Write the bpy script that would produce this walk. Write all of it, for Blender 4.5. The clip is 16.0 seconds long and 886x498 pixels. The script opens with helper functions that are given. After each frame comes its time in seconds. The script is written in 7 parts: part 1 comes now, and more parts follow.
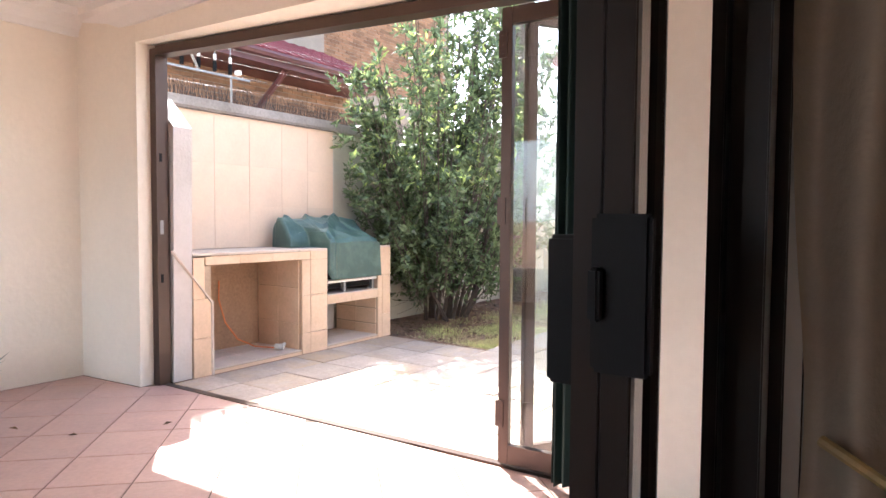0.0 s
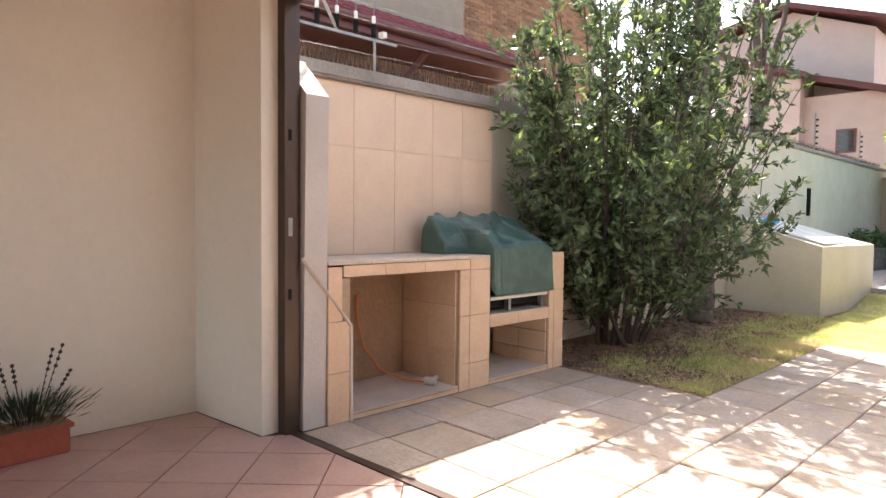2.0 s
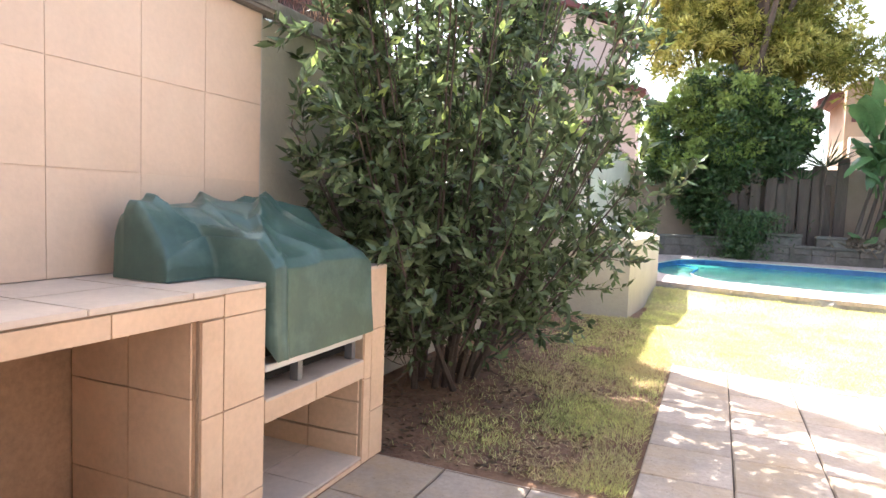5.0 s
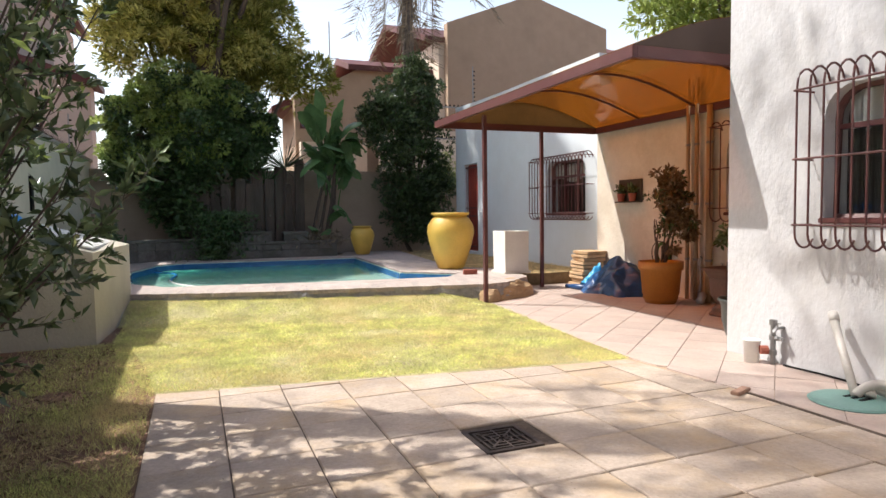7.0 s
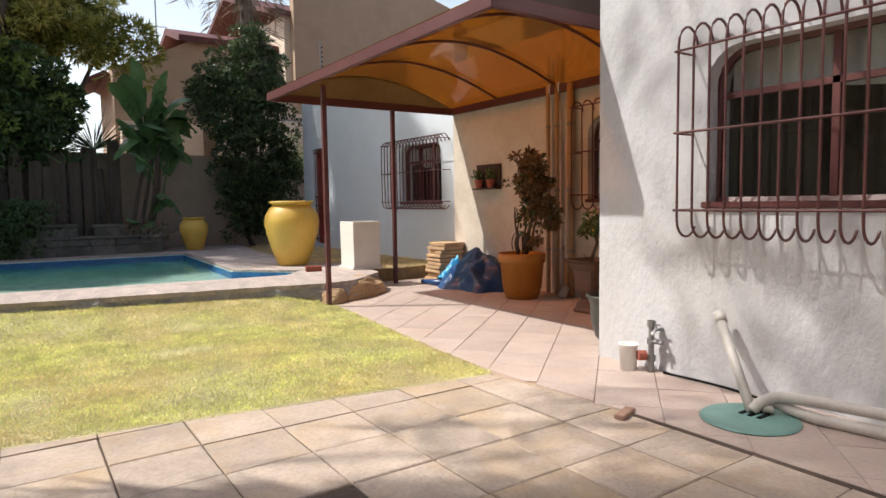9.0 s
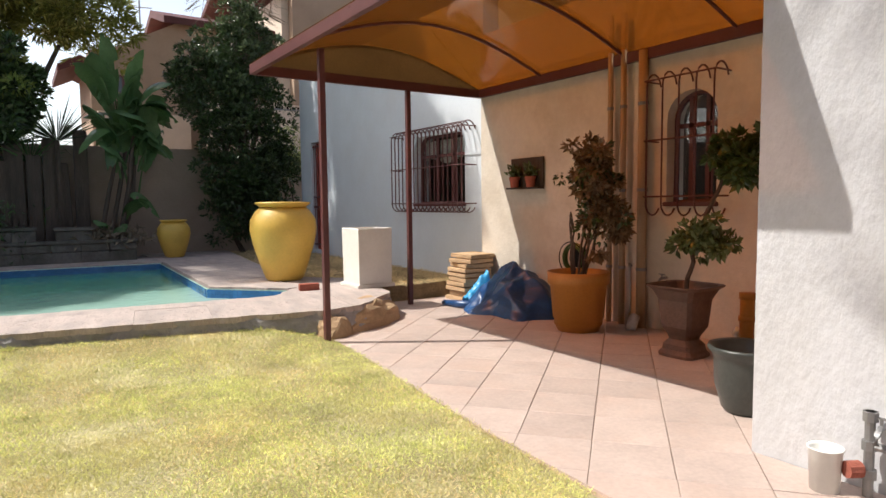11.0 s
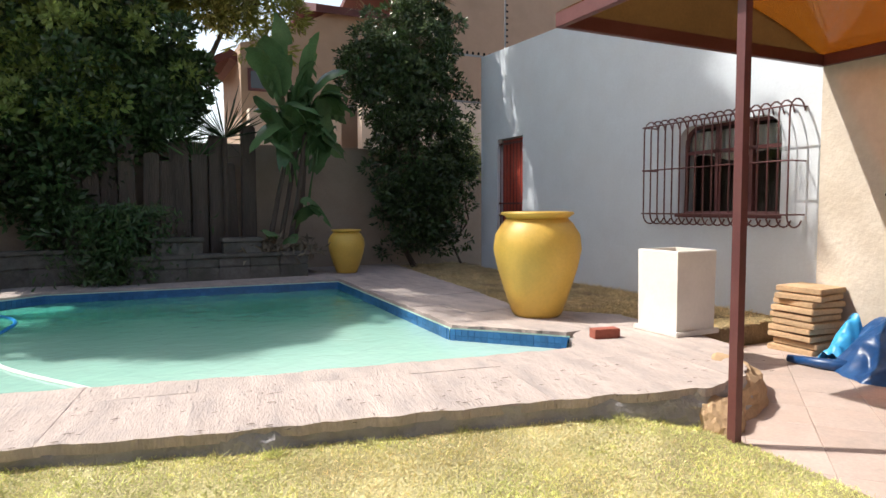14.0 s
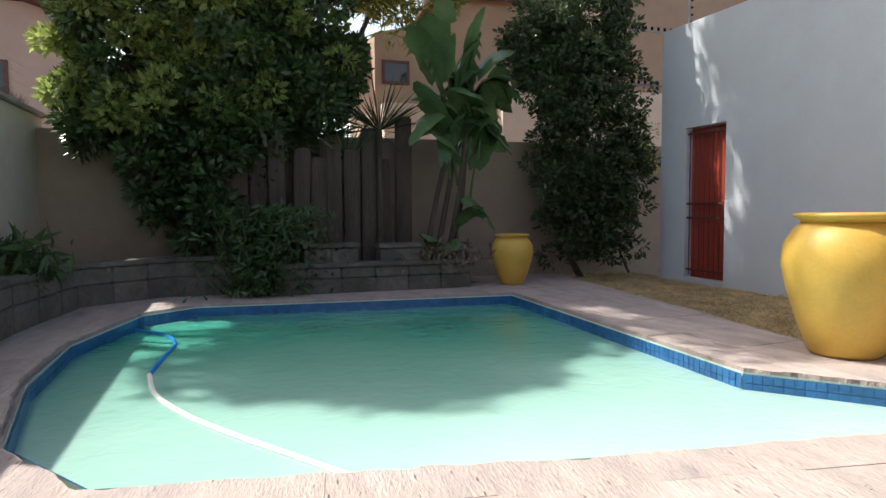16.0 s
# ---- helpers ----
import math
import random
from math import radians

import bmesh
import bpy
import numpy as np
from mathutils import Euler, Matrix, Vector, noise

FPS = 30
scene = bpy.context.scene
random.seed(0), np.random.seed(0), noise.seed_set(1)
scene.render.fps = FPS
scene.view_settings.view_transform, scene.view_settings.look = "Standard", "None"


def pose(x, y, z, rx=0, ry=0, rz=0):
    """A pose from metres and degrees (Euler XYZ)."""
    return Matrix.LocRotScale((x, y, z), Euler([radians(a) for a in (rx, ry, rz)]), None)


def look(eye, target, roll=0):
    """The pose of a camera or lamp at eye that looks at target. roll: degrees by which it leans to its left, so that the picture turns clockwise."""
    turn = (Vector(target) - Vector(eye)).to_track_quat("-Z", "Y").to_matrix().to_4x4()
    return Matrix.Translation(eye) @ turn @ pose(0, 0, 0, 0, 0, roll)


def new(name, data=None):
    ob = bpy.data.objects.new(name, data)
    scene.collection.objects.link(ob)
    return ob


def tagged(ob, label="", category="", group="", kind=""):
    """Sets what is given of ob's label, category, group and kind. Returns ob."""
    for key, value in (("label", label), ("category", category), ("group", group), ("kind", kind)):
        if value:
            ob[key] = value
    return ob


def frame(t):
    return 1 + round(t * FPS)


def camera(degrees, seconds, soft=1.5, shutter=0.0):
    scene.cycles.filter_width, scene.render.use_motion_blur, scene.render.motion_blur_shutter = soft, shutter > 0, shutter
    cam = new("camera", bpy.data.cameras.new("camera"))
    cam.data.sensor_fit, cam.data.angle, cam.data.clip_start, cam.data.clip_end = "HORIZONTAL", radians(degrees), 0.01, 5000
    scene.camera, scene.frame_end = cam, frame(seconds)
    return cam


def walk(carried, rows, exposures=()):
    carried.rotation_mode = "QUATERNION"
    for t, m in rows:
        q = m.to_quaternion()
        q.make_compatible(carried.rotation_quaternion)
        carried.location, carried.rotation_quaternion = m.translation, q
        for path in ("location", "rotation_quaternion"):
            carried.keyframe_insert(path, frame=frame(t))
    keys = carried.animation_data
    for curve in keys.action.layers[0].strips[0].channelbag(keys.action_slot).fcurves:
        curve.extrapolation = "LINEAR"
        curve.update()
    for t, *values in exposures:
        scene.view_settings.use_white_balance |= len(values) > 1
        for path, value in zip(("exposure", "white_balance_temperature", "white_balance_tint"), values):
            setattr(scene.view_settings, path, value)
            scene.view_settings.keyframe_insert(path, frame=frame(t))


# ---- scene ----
cam = camera(70.4, 16.0)
METRES, EYE, TILT, LEAN, TURN = 15.6, 1.5, 0.0, 0.0, 32.2
PATH = [
    (0, (0.087, 1.815, 1.221), (-1.071, 3.443, 1.127), 0.4),
    (0.5, (-0.186, 2.023, 1.225), (-1.444, 3.576, 1.129), 0.3),
    (1, (-0.426, 2.158, 1.21), (-1.776, 3.631, 1.122), 0.4),
    (1.5, (-0.806, 2.339, 1.18), (-2.209, 3.761, 1.09), 0.6),
    (2, (-1.139, 2.555, 1.195), (-2.58, 3.94, 1.104), 0.6),
    (2.5, (-1.453, 2.809, 1.222), (-2.918, 4.168, 1.134), 0.4),
    (3, (-1.763, 3.021, 1.23), (-3.243, 4.365, 1.152), 0.4),
    (5.3, (-2.708, 4.258, 1.259), (-3.338, 6.153, 1.152), 0.7),
    (5.5, (-2.679, 4.329, 1.23), (-3.19, 6.261, 1.153), -0.6),
    (6, (-2.755, 4.473, 1.234), (-2.808, 6.47, 1.145), -0.6),
    (6.5, (-2.756, 4.626, 1.232), (-2.376, 6.586, 1.124), -0.8),
    (7, (-2.666, 4.77, 1.25), (-1.931, 6.627, 1.133), -0.8),
    (7.5, (-2.635, 4.905, 1.253), (-1.678, 6.656, 1.122), -0.3),
    (8, (-2.48, 5.086, 1.209), (-1.42, 6.775, 1.063), -0.7),
    (8.2, (-2.392, 5.189, 1.196), (-1.294, 6.854, 1.044), -0.8),
    (10.3, (-1.352, 6.697, 1.21), (-0.224, 8.342, 1.059), -0.9),
    (10.5, (-1.281, 6.878, 1.214), (-0.162, 8.528, 1.062), -0.6),
    (11, (-1.239, 7.309, 1.223), (-0.122, 8.961, 1.073), -0.6),
    (11.5, (-1.239, 7.782, 1.236), (-0.147, 9.452, 1.096), -0.4),
    (12, (-1.331, 8.227, 1.227), (-0.266, 9.915, 1.101), -0.3),
    (12.5, (-1.447, 8.706, 1.246), (-0.418, 10.416, 1.111), -0.4),
    (13, (-1.557, 9.143, 1.227), (-0.58, 10.883, 1.098), -0.4),
    (13.5, (-1.721, 9.6, 1.245), (-0.791, 11.366, 1.118), -0.3),
    (14, (-1.896, 10.101, 1.288), (-1.013, 11.89, 1.155), -0.3),
    (14.5, (-2.009, 10.573, 1.294), (-1.193, 12.395, 1.169), -0.5),
    (15, (-2.177, 11.025, 1.341), (-1.42, 12.871, 1.215), -0.4),
    (15.5, (-2.327, 11.432, 1.324), (-1.633, 13.303, 1.203), -0.4),
    (16, (-2.49, 11.818, 1.279), (-1.861, 13.713, 1.155), -0.4),
]
EXPOSURES = [(0, 2.6, 5900, 10), (0.5, 2.05, 6150, 10), (1.0, 1.65, 6400, 10), (1.5, 1.4, 6500, 10), (2.0, 1.65, 6500, 10), (3.0, 2.15, 6500, 10), (5.5, 2.15, 6250, 10), (6.0, 1.65, 6300, 10), (6.5, 0.85, 6400, 10), (7.0, 0.35, 6400, 10), (8.0, 0.05, 6450, 10), (10.5, 0.1, 6450, 10), (16.0, 0.35, 6450, 10)]
walk(cam, [(t, look(eye, target, roll)) for t, eye, target, roll in PATH], EXPOSURES)

# ---- world, sun and lights ----
SUN = Vector((-1.0, 0.67, 1.65)).normalized()
world = bpy.data.worlds.new("world")
scene.world = world
world.use_nodes = True
wn = world.node_tree.nodes
sky = wn.new("ShaderNodeTexSky")
sky.sky_type = "NISHITA"
sky.sun_disc = False
sky.sun_elevation = math.asin(SUN.z)
sky.sun_rotation = math.atan2(SUN.x, SUN.y)
sky.air_density, sky.dust_density = 1.0, 4.5
# a bright haze that thins upwards, all round
way, height, thin, haze, full = wn.new("ShaderNodeTexCoord"), wn.new("ShaderNodeSeparateXYZ"), wn.new("ShaderNodeMapRange"), wn.new("ShaderNodeVectorMath"), wn.new("ShaderNodeVectorMath")
wl = world.node_tree.links
wl.new(way.outputs["Generated"], height.inputs[0])
wl.new(height.outputs["Z"], thin.inputs["Value"])
thin.interpolation_type = "SMOOTHSTEP"
thin.inputs["From Min"].default_value, thin.inputs["From Max"].default_value = 0.1, 0.6
thin.inputs["To Min"].default_value, thin.inputs["To Max"].default_value = 4.4, 0.0
haze.operation, full.operation = "SCALE", "ADD"
haze.inputs[0].default_value = (0.93, 0.98, 1.0)
wl.new(thin.outputs[0], haze.inputs["Scale"])
wl.new(haze.outputs[0], full.inputs[0])
wl.new(sky.outputs[0], full.inputs[1])
wl.new(full.outputs[0], wn["Background"].inputs[0])
wn["Background"].inputs[1].default_value = 0.15
sun = new("sun", bpy.data.lights.new("sun", "SUN"))
sun.data.energy, sun.data.angle, sun.data.color = 5.0, radians(0.6), (1.0, 0.95, 0.87)
sun.matrix_world = look(SUN * 60, (0, 0, 0))

# ---- materials ----
def mat(name, base, rough=0.8, metal=0.0, var=0.15, scale=3.0, fine=40.0, bump=0.15, stain=None, stain_scale=1.2,
        stain_amount=0.4, piece=0.0, spec=0.5, translucent=0.0, stretch=(1, 1, 1), depth=0.01, pits=0.0):
    """A rough surface: two scales of mottling, a stain colour in patches, fine relief, and a tone that varies from piece to piece."""
    m = bpy.data.materials.new(name)
    m.use_nodes = True
    n, l = m.node_tree.nodes, m.node_tree.links
    b = n["Principled BSDF"]
    tc = n.new("ShaderNodeTexCoord")
    mp = n.new("ShaderNodeMapping")
    mp.inputs["Scale"].default_value = stretch
    info = n.new("ShaderNodeObjectInfo")
    off = n.new("ShaderNodeVectorMath")
    off.operation = "SCALE"
    off.inputs[0].default_value = (37.0, 19.0, 11.0)
    l.new(info.outputs["Random"], off.inputs["Scale"])
    add = n.new("ShaderNodeVectorMath")
    l.new(tc.outputs["Object"], mp.inputs["Vector"])
    l.new(mp.outputs[0], add.inputs[0])
    l.new(off.outputs[0], add.inputs[1])

    def noisy(s, detail=5.0, r=0.6):
        t = n.new("ShaderNodeTexNoise")
        t.inputs["Scale"].default_value, t.inputs["Detail"].default_value, t.inputs["Roughness"].default_value = s, detail, r
        l.new(add.outputs[0], t.inputs["Vector"])
        return t

    def ranged(sock, a, c, lo, hi):
        r = n.new("ShaderNodeMapRange")
        for k, v in zip(("From Min", "From Max", "To Min", "To Max"), (a, c, lo, hi)):
            r.inputs[k].default_value = v
        l.new(sock, r.inputs["Value"])
        return r.outputs[0]

    big, small = noisy(scale), noisy(fine, 3.0)
    v1 = ranged(big.outputs["Fac"], 0.3, 0.7, 1 - var, 1 + var)
    v2 = ranged(small.outputs["Fac"], 0.3, 0.7, 1 - var * 0.6, 1 + var * 0.6)
    mul = n.new("ShaderNodeMath")
    mul.operation = "MULTIPLY"
    l.new(v1, mul.inputs[0])
    l.new(v2, mul.inputs[1])
    value = mul.outputs[0]
    if piece:
        mul2 = n.new("ShaderNodeMath")
        mul2.operation = "MULTIPLY"
        geo = n.new("ShaderNodeNewGeometry")
        both = n.new("ShaderNodeMath")
        both.operation = "ADD"
        l.new(info.outputs["Random"], both.inputs[0])
        l.new(geo.outputs["Random Per Island"], both.inputs[1])
        l.new(value, mul2.inputs[0])
        l.new(ranged(both.outputs[0], 0.3, 1.7, 1 - piece, 1 + piece), mul2.inputs[1])
        value = mul2.outputs[0]
    col = n.new("ShaderNodeHueSaturation")
    col.inputs["Color"].default_value = (*base, 1)
    l.new(value, col.inputs["Value"])
    out = col.outputs[0]
    if stain:
        st = noisy(stain_scale, 6.0, 0.65)
        mix = n.new("ShaderNodeMix")
        mix.data_type = "RGBA"
        l.new(ranged(st.outputs["Fac"], 0.48, 0.68, 0, stain_amount), mix.inputs["Factor"])
        l.new(out, mix.inputs[6])
        mix.inputs[7].default_value = (*stain, 1)
        out = mix.outputs[2]
    hole = None
    if pits:
        vo, sel, few = n.new("ShaderNodeTexVoronoi"), n.new("ShaderNodeSeparateColor"), n.new("ShaderNodeMath")
        vo.inputs["Scale"].default_value = pits
        l.new(add.outputs[0], vo.inputs["Vector"])
        l.new(vo.outputs["Color"], sel.inputs[0])
        few.operation = "MULTIPLY"
        l.new(ranged(vo.outputs["Distance"], 0.04, 0.24, 1, 0), few.inputs[0])
        l.new(ranged(sel.outputs[0], 0.7, 0.82, 0, 1), few.inputs[1])
        hole = few.outputs[0]
        dark = n.new("ShaderNodeMix")
        dark.data_type = "RGBA"
        l.new(ranged(hole, 0, 1, 0, 0.5), dark.inputs["Factor"])
        l.new(out, dark.inputs[6])
        dark.inputs[7].default_value = (base[0] * 0.4, base[1] * 0.36, base[2] * 0.32, 1)
        out = dark.outputs[2]
    l.new(out, b.inputs["Base Color"])
    b.inputs["Roughness"].default_value, b.inputs["Metallic"].default_value = rough, metal
    b.inputs["Specular IOR Level"].default_value = spec
    if bump:
        bp = n.new("ShaderNodeBump")
        bp.inputs["Strength"].default_value, bp.inputs["Distance"].default_value = bump, depth
        sm = n.new("ShaderNodeMath")
        sm.operation = "ADD"
        l.new(big.outputs["Fac"], sm.inputs[0])
        l.new(small.outputs["Fac"], sm.inputs[1])
        l.new(sm.outputs[0], bp.inputs["Height"])
        if hole:
            low = n.new("ShaderNodeMath")
            low.operation = "SUBTRACT"
            l.new(sm.outputs[0], low.inputs[0])
            l.new(hole, low.inputs[1])
            l.new(low.outputs[0], bp.inputs["Height"])
        l.new(bp.outputs[0], b.inputs["Normal"])
    if translucent:
        tr = n.new("ShaderNodeBsdfTranslucent")
        l.new(out, tr.inputs["Color"])
        mx = n.new("ShaderNodeMixShader")
        mx.inputs[0].default_value = translucent
        l.new(b.outputs[0], mx.inputs[1])
        l.new(tr.outputs[0], mx.inputs[2])
        l.new(mx.outputs[0], n["Material Output"].inputs["Surface"])
    return m


M = {}
M["room_wall"] = mat("room_wall", (0.82, 0.77, 0.67), 0.85, var=0.03, bump=0.25, fine=25, scale=2)
M["ceiling"] = mat("ceiling_paint", (0.8, 0.79, 0.76), 0.9, var=0.02)
M["render_grey"] = mat("grey_render", (0.58, 0.53, 0.49), 0.9, var=0.05, bump=0.3, stain=(0.4, 0.33, 0.26), stain_amount=0.3)
M["render_cream"] = mat("cream_render", (0.52, 0.48, 0.39), 0.9, var=0.07, bump=0.5, stain=(0.42, 0.38, 0.28), stain_amount=0.3)
# base colour lowered to carry the shade at the rear wall
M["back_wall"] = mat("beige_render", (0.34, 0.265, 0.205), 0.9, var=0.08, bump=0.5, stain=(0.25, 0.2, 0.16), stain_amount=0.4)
M["white_plaster"] = mat("white_plaster", (0.57, 0.57, 0.59), 0.85, var=0.06, bump=0.4, fine=22, scale=3.5, stain=(0.47, 0.44, 0.4), stain_amount=0.3, depth=0.02, stretch=(1, 1, 0.6), pits=34)
# white plaster, with the bluish cast of the shade put into its colour
M["garden_plaster"] = mat("shade_blue_plaster", (0.62, 0.665, 0.71), 0.85, var=0.04, bump=0.25, fine=30, scale=2.5, stain=(0.6, 0.6, 0.6), stain_amount=0.3, depth=0.01)
# whitish plaster warmed to cream for the amber light below the canopy
M["recess_plaster"] = mat("amber_lit_plaster", (0.68, 0.61, 0.52), 0.85, var=0.06, bump=0.4, fine=20, scale=1.5, stain=(0.42, 0.33, 0.23), stain_amount=0.4, depth=0.015)
M["coping"] = mat("coping", (0.3, 0.27, 0.25), 0.9, var=0.2, bump=0.6, stain=(0.14, 0.12, 0.1))
M["braai_tile"] = mat("braai_tile", (0.66, 0.46, 0.31), 0.5, var=0.1, bump=0.12, piece=0.06, stain=(0.66, 0.5, 0.36), stain_scale=3)
M["wall_tile"] = mat("wall_tile", (0.68, 0.51, 0.38), 0.45, var=0.05, bump=0.08, piece=0.03, stain=(0.7, 0.58, 0.46), stain_scale=2)
M["top_tile"] = mat("worktop_tile", (0.6, 0.5, 0.42), 0.45, var=0.08, piece=0.04, stain=(0.42, 0.34, 0.27), stain_scale=4)
M["grout"] = mat("grout", (0.42, 0.31, 0.22), 0.95, var=0.15)
# brown for the bay lining, darker than the front tiles
M["bay_brown"] = mat("bay_brown_render", (0.33, 0.2, 0.12), 0.9, var=0.2, bump=0.4)
M["paver"] = mat("paver", (0.45, 0.365, 0.3), 0.85, var=0.18, bump=0.6, pits=45, piece=0.14, stain=(0.5, 0.34, 0.17), stain_scale=1.3, stain_amount=0.6)
M["joint"] = mat("sandy_joint", (0.09, 0.065, 0.05), 1.0, var=0.3, bump=0.6)
M["room_tile"] = mat("room_tile", (0.5, 0.32, 0.27), 0.38, var=0.12, bump=0.1, piece=0.08, stain=(0.5, 0.34, 0.27), stain_scale=3)
M["walk_tile"] = mat("walkway_tile", (0.48, 0.385, 0.34), 0.6, var=0.12, bump=0.2, piece=0.1, stain=(0.5, 0.35, 0.28), stain_scale=2)
M["deck"] = mat("deck_stone", (0.47, 0.395, 0.36), 0.9, var=0.17, bump=0.8, fine=30, scale=6, stain=(0.28, 0.25, 0.24), stain_scale=3, stain_amount=0.75, piece=0.05, stretch=(2.6, 0.7, 1), depth=0.012, pits=13)
M["deck_edge"] = mat("deck_edge", (0.33, 0.31, 0.305), 0.95, var=0.18, bump=0.9, fine=14, depth=0.03)
# base darkened for the deep shade at the planters; patches are dark green
M["planter_stone"] = mat("shade_dark_mossy_stone", (0.14, 0.125, 0.11), 0.95, var=0.3, bump=0.8, fine=18, depth=0.02, stain=(0.06, 0.065, 0.04), stain_amount=0.6)
M["soil"] = mat("soil", (0.24, 0.135, 0.085), 1.0, var=0.35, bump=0.9, fine=30, depth=0.03, stain=(0.25, 0.19, 0.11), stain_scale=3)
M["lawn"] = mat("lawn", (0.5, 0.45, 0.24), 1.0, var=0.3, bump=1.0, fine=60, depth=0.03, stain=(0.36, 0.31, 0.15), stain_scale=2, stain_amount=0.7)
M["dry"] = mat("dry_grass", (0.33, 0.24, 0.14), 1.0, var=0.4, bump=1.0, fine=50, depth=0.04, stain=(0.16, 0.11, 0.06), stain_scale=2)
M["bronze"] = mat("bronze_aluminium", (0.075, 0.05, 0.04), 0.38, metal=0.6, var=0.05, bump=0.02)
# copy of the bronze, darkened to paint the backlight on the near door
M["bronze_backlit"] = mat("backlit_bronze_aluminium", (0.018, 0.013, 0.011), 0.4, metal=0.2, var=0.05, bump=0.02, spec=0.3)
M["maroon"] = mat("maroon_steel", (0.11, 0.035, 0.035), 0.45, var=0.12, bump=0.1, stain=(0.2, 0.1, 0.08), stain_amount=0.3)
M["red_door"] = mat("red_door", (0.4, 0.06, 0.035), 0.5, var=0.12)
M["yellow"] = mat("yellow_paint", (0.66, 0.42, 0.08), 0.48, var=0.08, bump=0.15, stain=(0.5, 0.33, 0.06), stain_scale=4, stain_amount=0.35)
M["white_pot"] = mat("white_fibre_cement", (0.74, 0.71, 0.66), 0.7, var=0.05, bump=0.15, stain=(0.45, 0.36, 0.28), stain_amount=0.2)
M["terra"] = mat("terracotta_plastic", (0.44, 0.19, 0.035), 0.5, var=0.1, stain=(0.3, 0.12, 0.05), stain_amount=0.3)
M["urn"] = mat("rusted_urn", (0.13, 0.075, 0.055), 0.6, var=0.25, bump=0.3)
M["dark_pot"] = mat("dark_glazed_pot", (0.045, 0.05, 0.045), 0.35, var=0.2)
M["tarp"] = mat("blue_tarpaulin", (0.012, 0.055, 0.17), 0.36, var=0.25, bump=0.1, fine=30, stain=(0.03, 0.14, 0.3), stain_scale=3, stain_amount=0.3)
M["tarp_lining"] = mat("tarpaulin_lining", (0.05, 0.36, 0.7), 0.4, var=0.15, bump=0.2, fine=25)
M["bbq"] = mat("green_cover", (0.05, 0.095, 0.08), 0.34, var=0.12, bump=0.1, stain=(0.14, 0.22, 0.19), stain_scale=4, stain_amount=0.5)
M["pipe"] = mat("painted_pipe", (0.42, 0.31, 0.2), 0.6, var=0.08)
M["grey_pipe"] = mat("grey_hose", (0.5, 0.47, 0.44), 0.5, var=0.1)
M["steel"] = mat("galvanised_steel", (0.3, 0.3, 0.3), 0.55, metal=0.8, var=0.1)
M["black"] = mat("black_plastic", (0.004, 0.004, 0.0045), 0.6, var=0.1, bump=0, spec=0.15)
M["brick_wall"] = mat("brown_brick", (0.3, 0.17, 0.1), 0.9, var=0.2, bump=0.5, piece=0.35)
M["mortar"] = mat("mortar", (0.3, 0.25, 0.2), 0.95, var=0.1)
M["roof"] = mat("maroon_tiles", (0.2, 0.04, 0.05), 0.55, var=0.2, piece=0.15)
M["roof_red"] = mat("red_roof_tiles", (0.1, 0.028, 0.026), 0.6, var=0.2, piece=0.15)
M["house_pink"] = mat("pink_render", (0.5, 0.42, 0.38), 0.9, var=0.05)
M["house_tan"] = mat("tan_render", (0.42, 0.31, 0.225), 0.9, var=0.05, stain=(0.3, 0.22, 0.16), stain_amount=0.3)
M["house_cream"] = mat("pale_render", (0.7, 0.6, 0.49), 0.9, var=0.05)
M["amber_dull"] = mat("dull_brown_sheet", (0.14, 0.075, 0.025), 0.35, var=0.15, bump=0.02, translucent=0.35)
M["dark_glass"] = mat("dark_window_glass", (0.02, 0.022, 0.025), 0.05, var=0.0, bump=0.0)
M["bark"] = mat("bark", (0.085, 0.062, 0.048), 0.95, var=0.3, bump=0.9, fine=20, stretch=(1, 1, 0.25), depth=0.02)
M["palm_bark"] = mat("palm_bark", (0.14, 0.115, 0.1), 0.95, var=0.3, bump=1.0, fine=12, stretch=(1, 1, 3), depth=0.03)
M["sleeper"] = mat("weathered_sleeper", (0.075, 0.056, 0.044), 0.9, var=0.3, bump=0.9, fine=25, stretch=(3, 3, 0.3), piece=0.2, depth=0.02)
M["leaf_bush"] = mat("bush_leaf", (0.125, 0.17, 0.08), 0.2, var=0.25, piece=0.7, bump=0, translucent=0.3)
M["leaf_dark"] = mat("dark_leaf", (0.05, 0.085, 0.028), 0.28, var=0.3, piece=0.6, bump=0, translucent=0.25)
M["leaf_olive"] = mat("olive_leaf", (0.3, 0.32, 0.07), 0.5, var=0.25, piece=0.4, bump=0, translucent=0.55)
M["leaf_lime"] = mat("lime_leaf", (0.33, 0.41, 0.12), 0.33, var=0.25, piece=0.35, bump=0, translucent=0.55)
M["leaf_yellow"] = mat("yellow_conifer", (0.68, 0.64, 0.2), 0.6, var=0.25, piece=0.35, bump=0, translucent=0.55)
M["leaf_palm"] = mat("banana_leaf", (0.12, 0.21, 0.085), 0.26, var=0.2, piece=0.3, bump=0.1, translucent=0.35)
M["leaf_dry"] = mat("reddish_leaf", (0.17, 0.11, 0.06), 0.5, var=0.3, piece=0.5, bump=0, translucent=0.2)
M["frond_dead"] = mat("dead_frond", (0.21, 0.165, 0.115), 0.9, var=0.3, piece=0.3, bump=0)
M["grass_blade"] = mat("grass_blade", (0.64, 0.66, 0.26), 0.6, var=0.35, piece=0.6, bump=0, translucent=0.35, stain=(0.74, 0.62, 0.33), stain_amount=0.85)
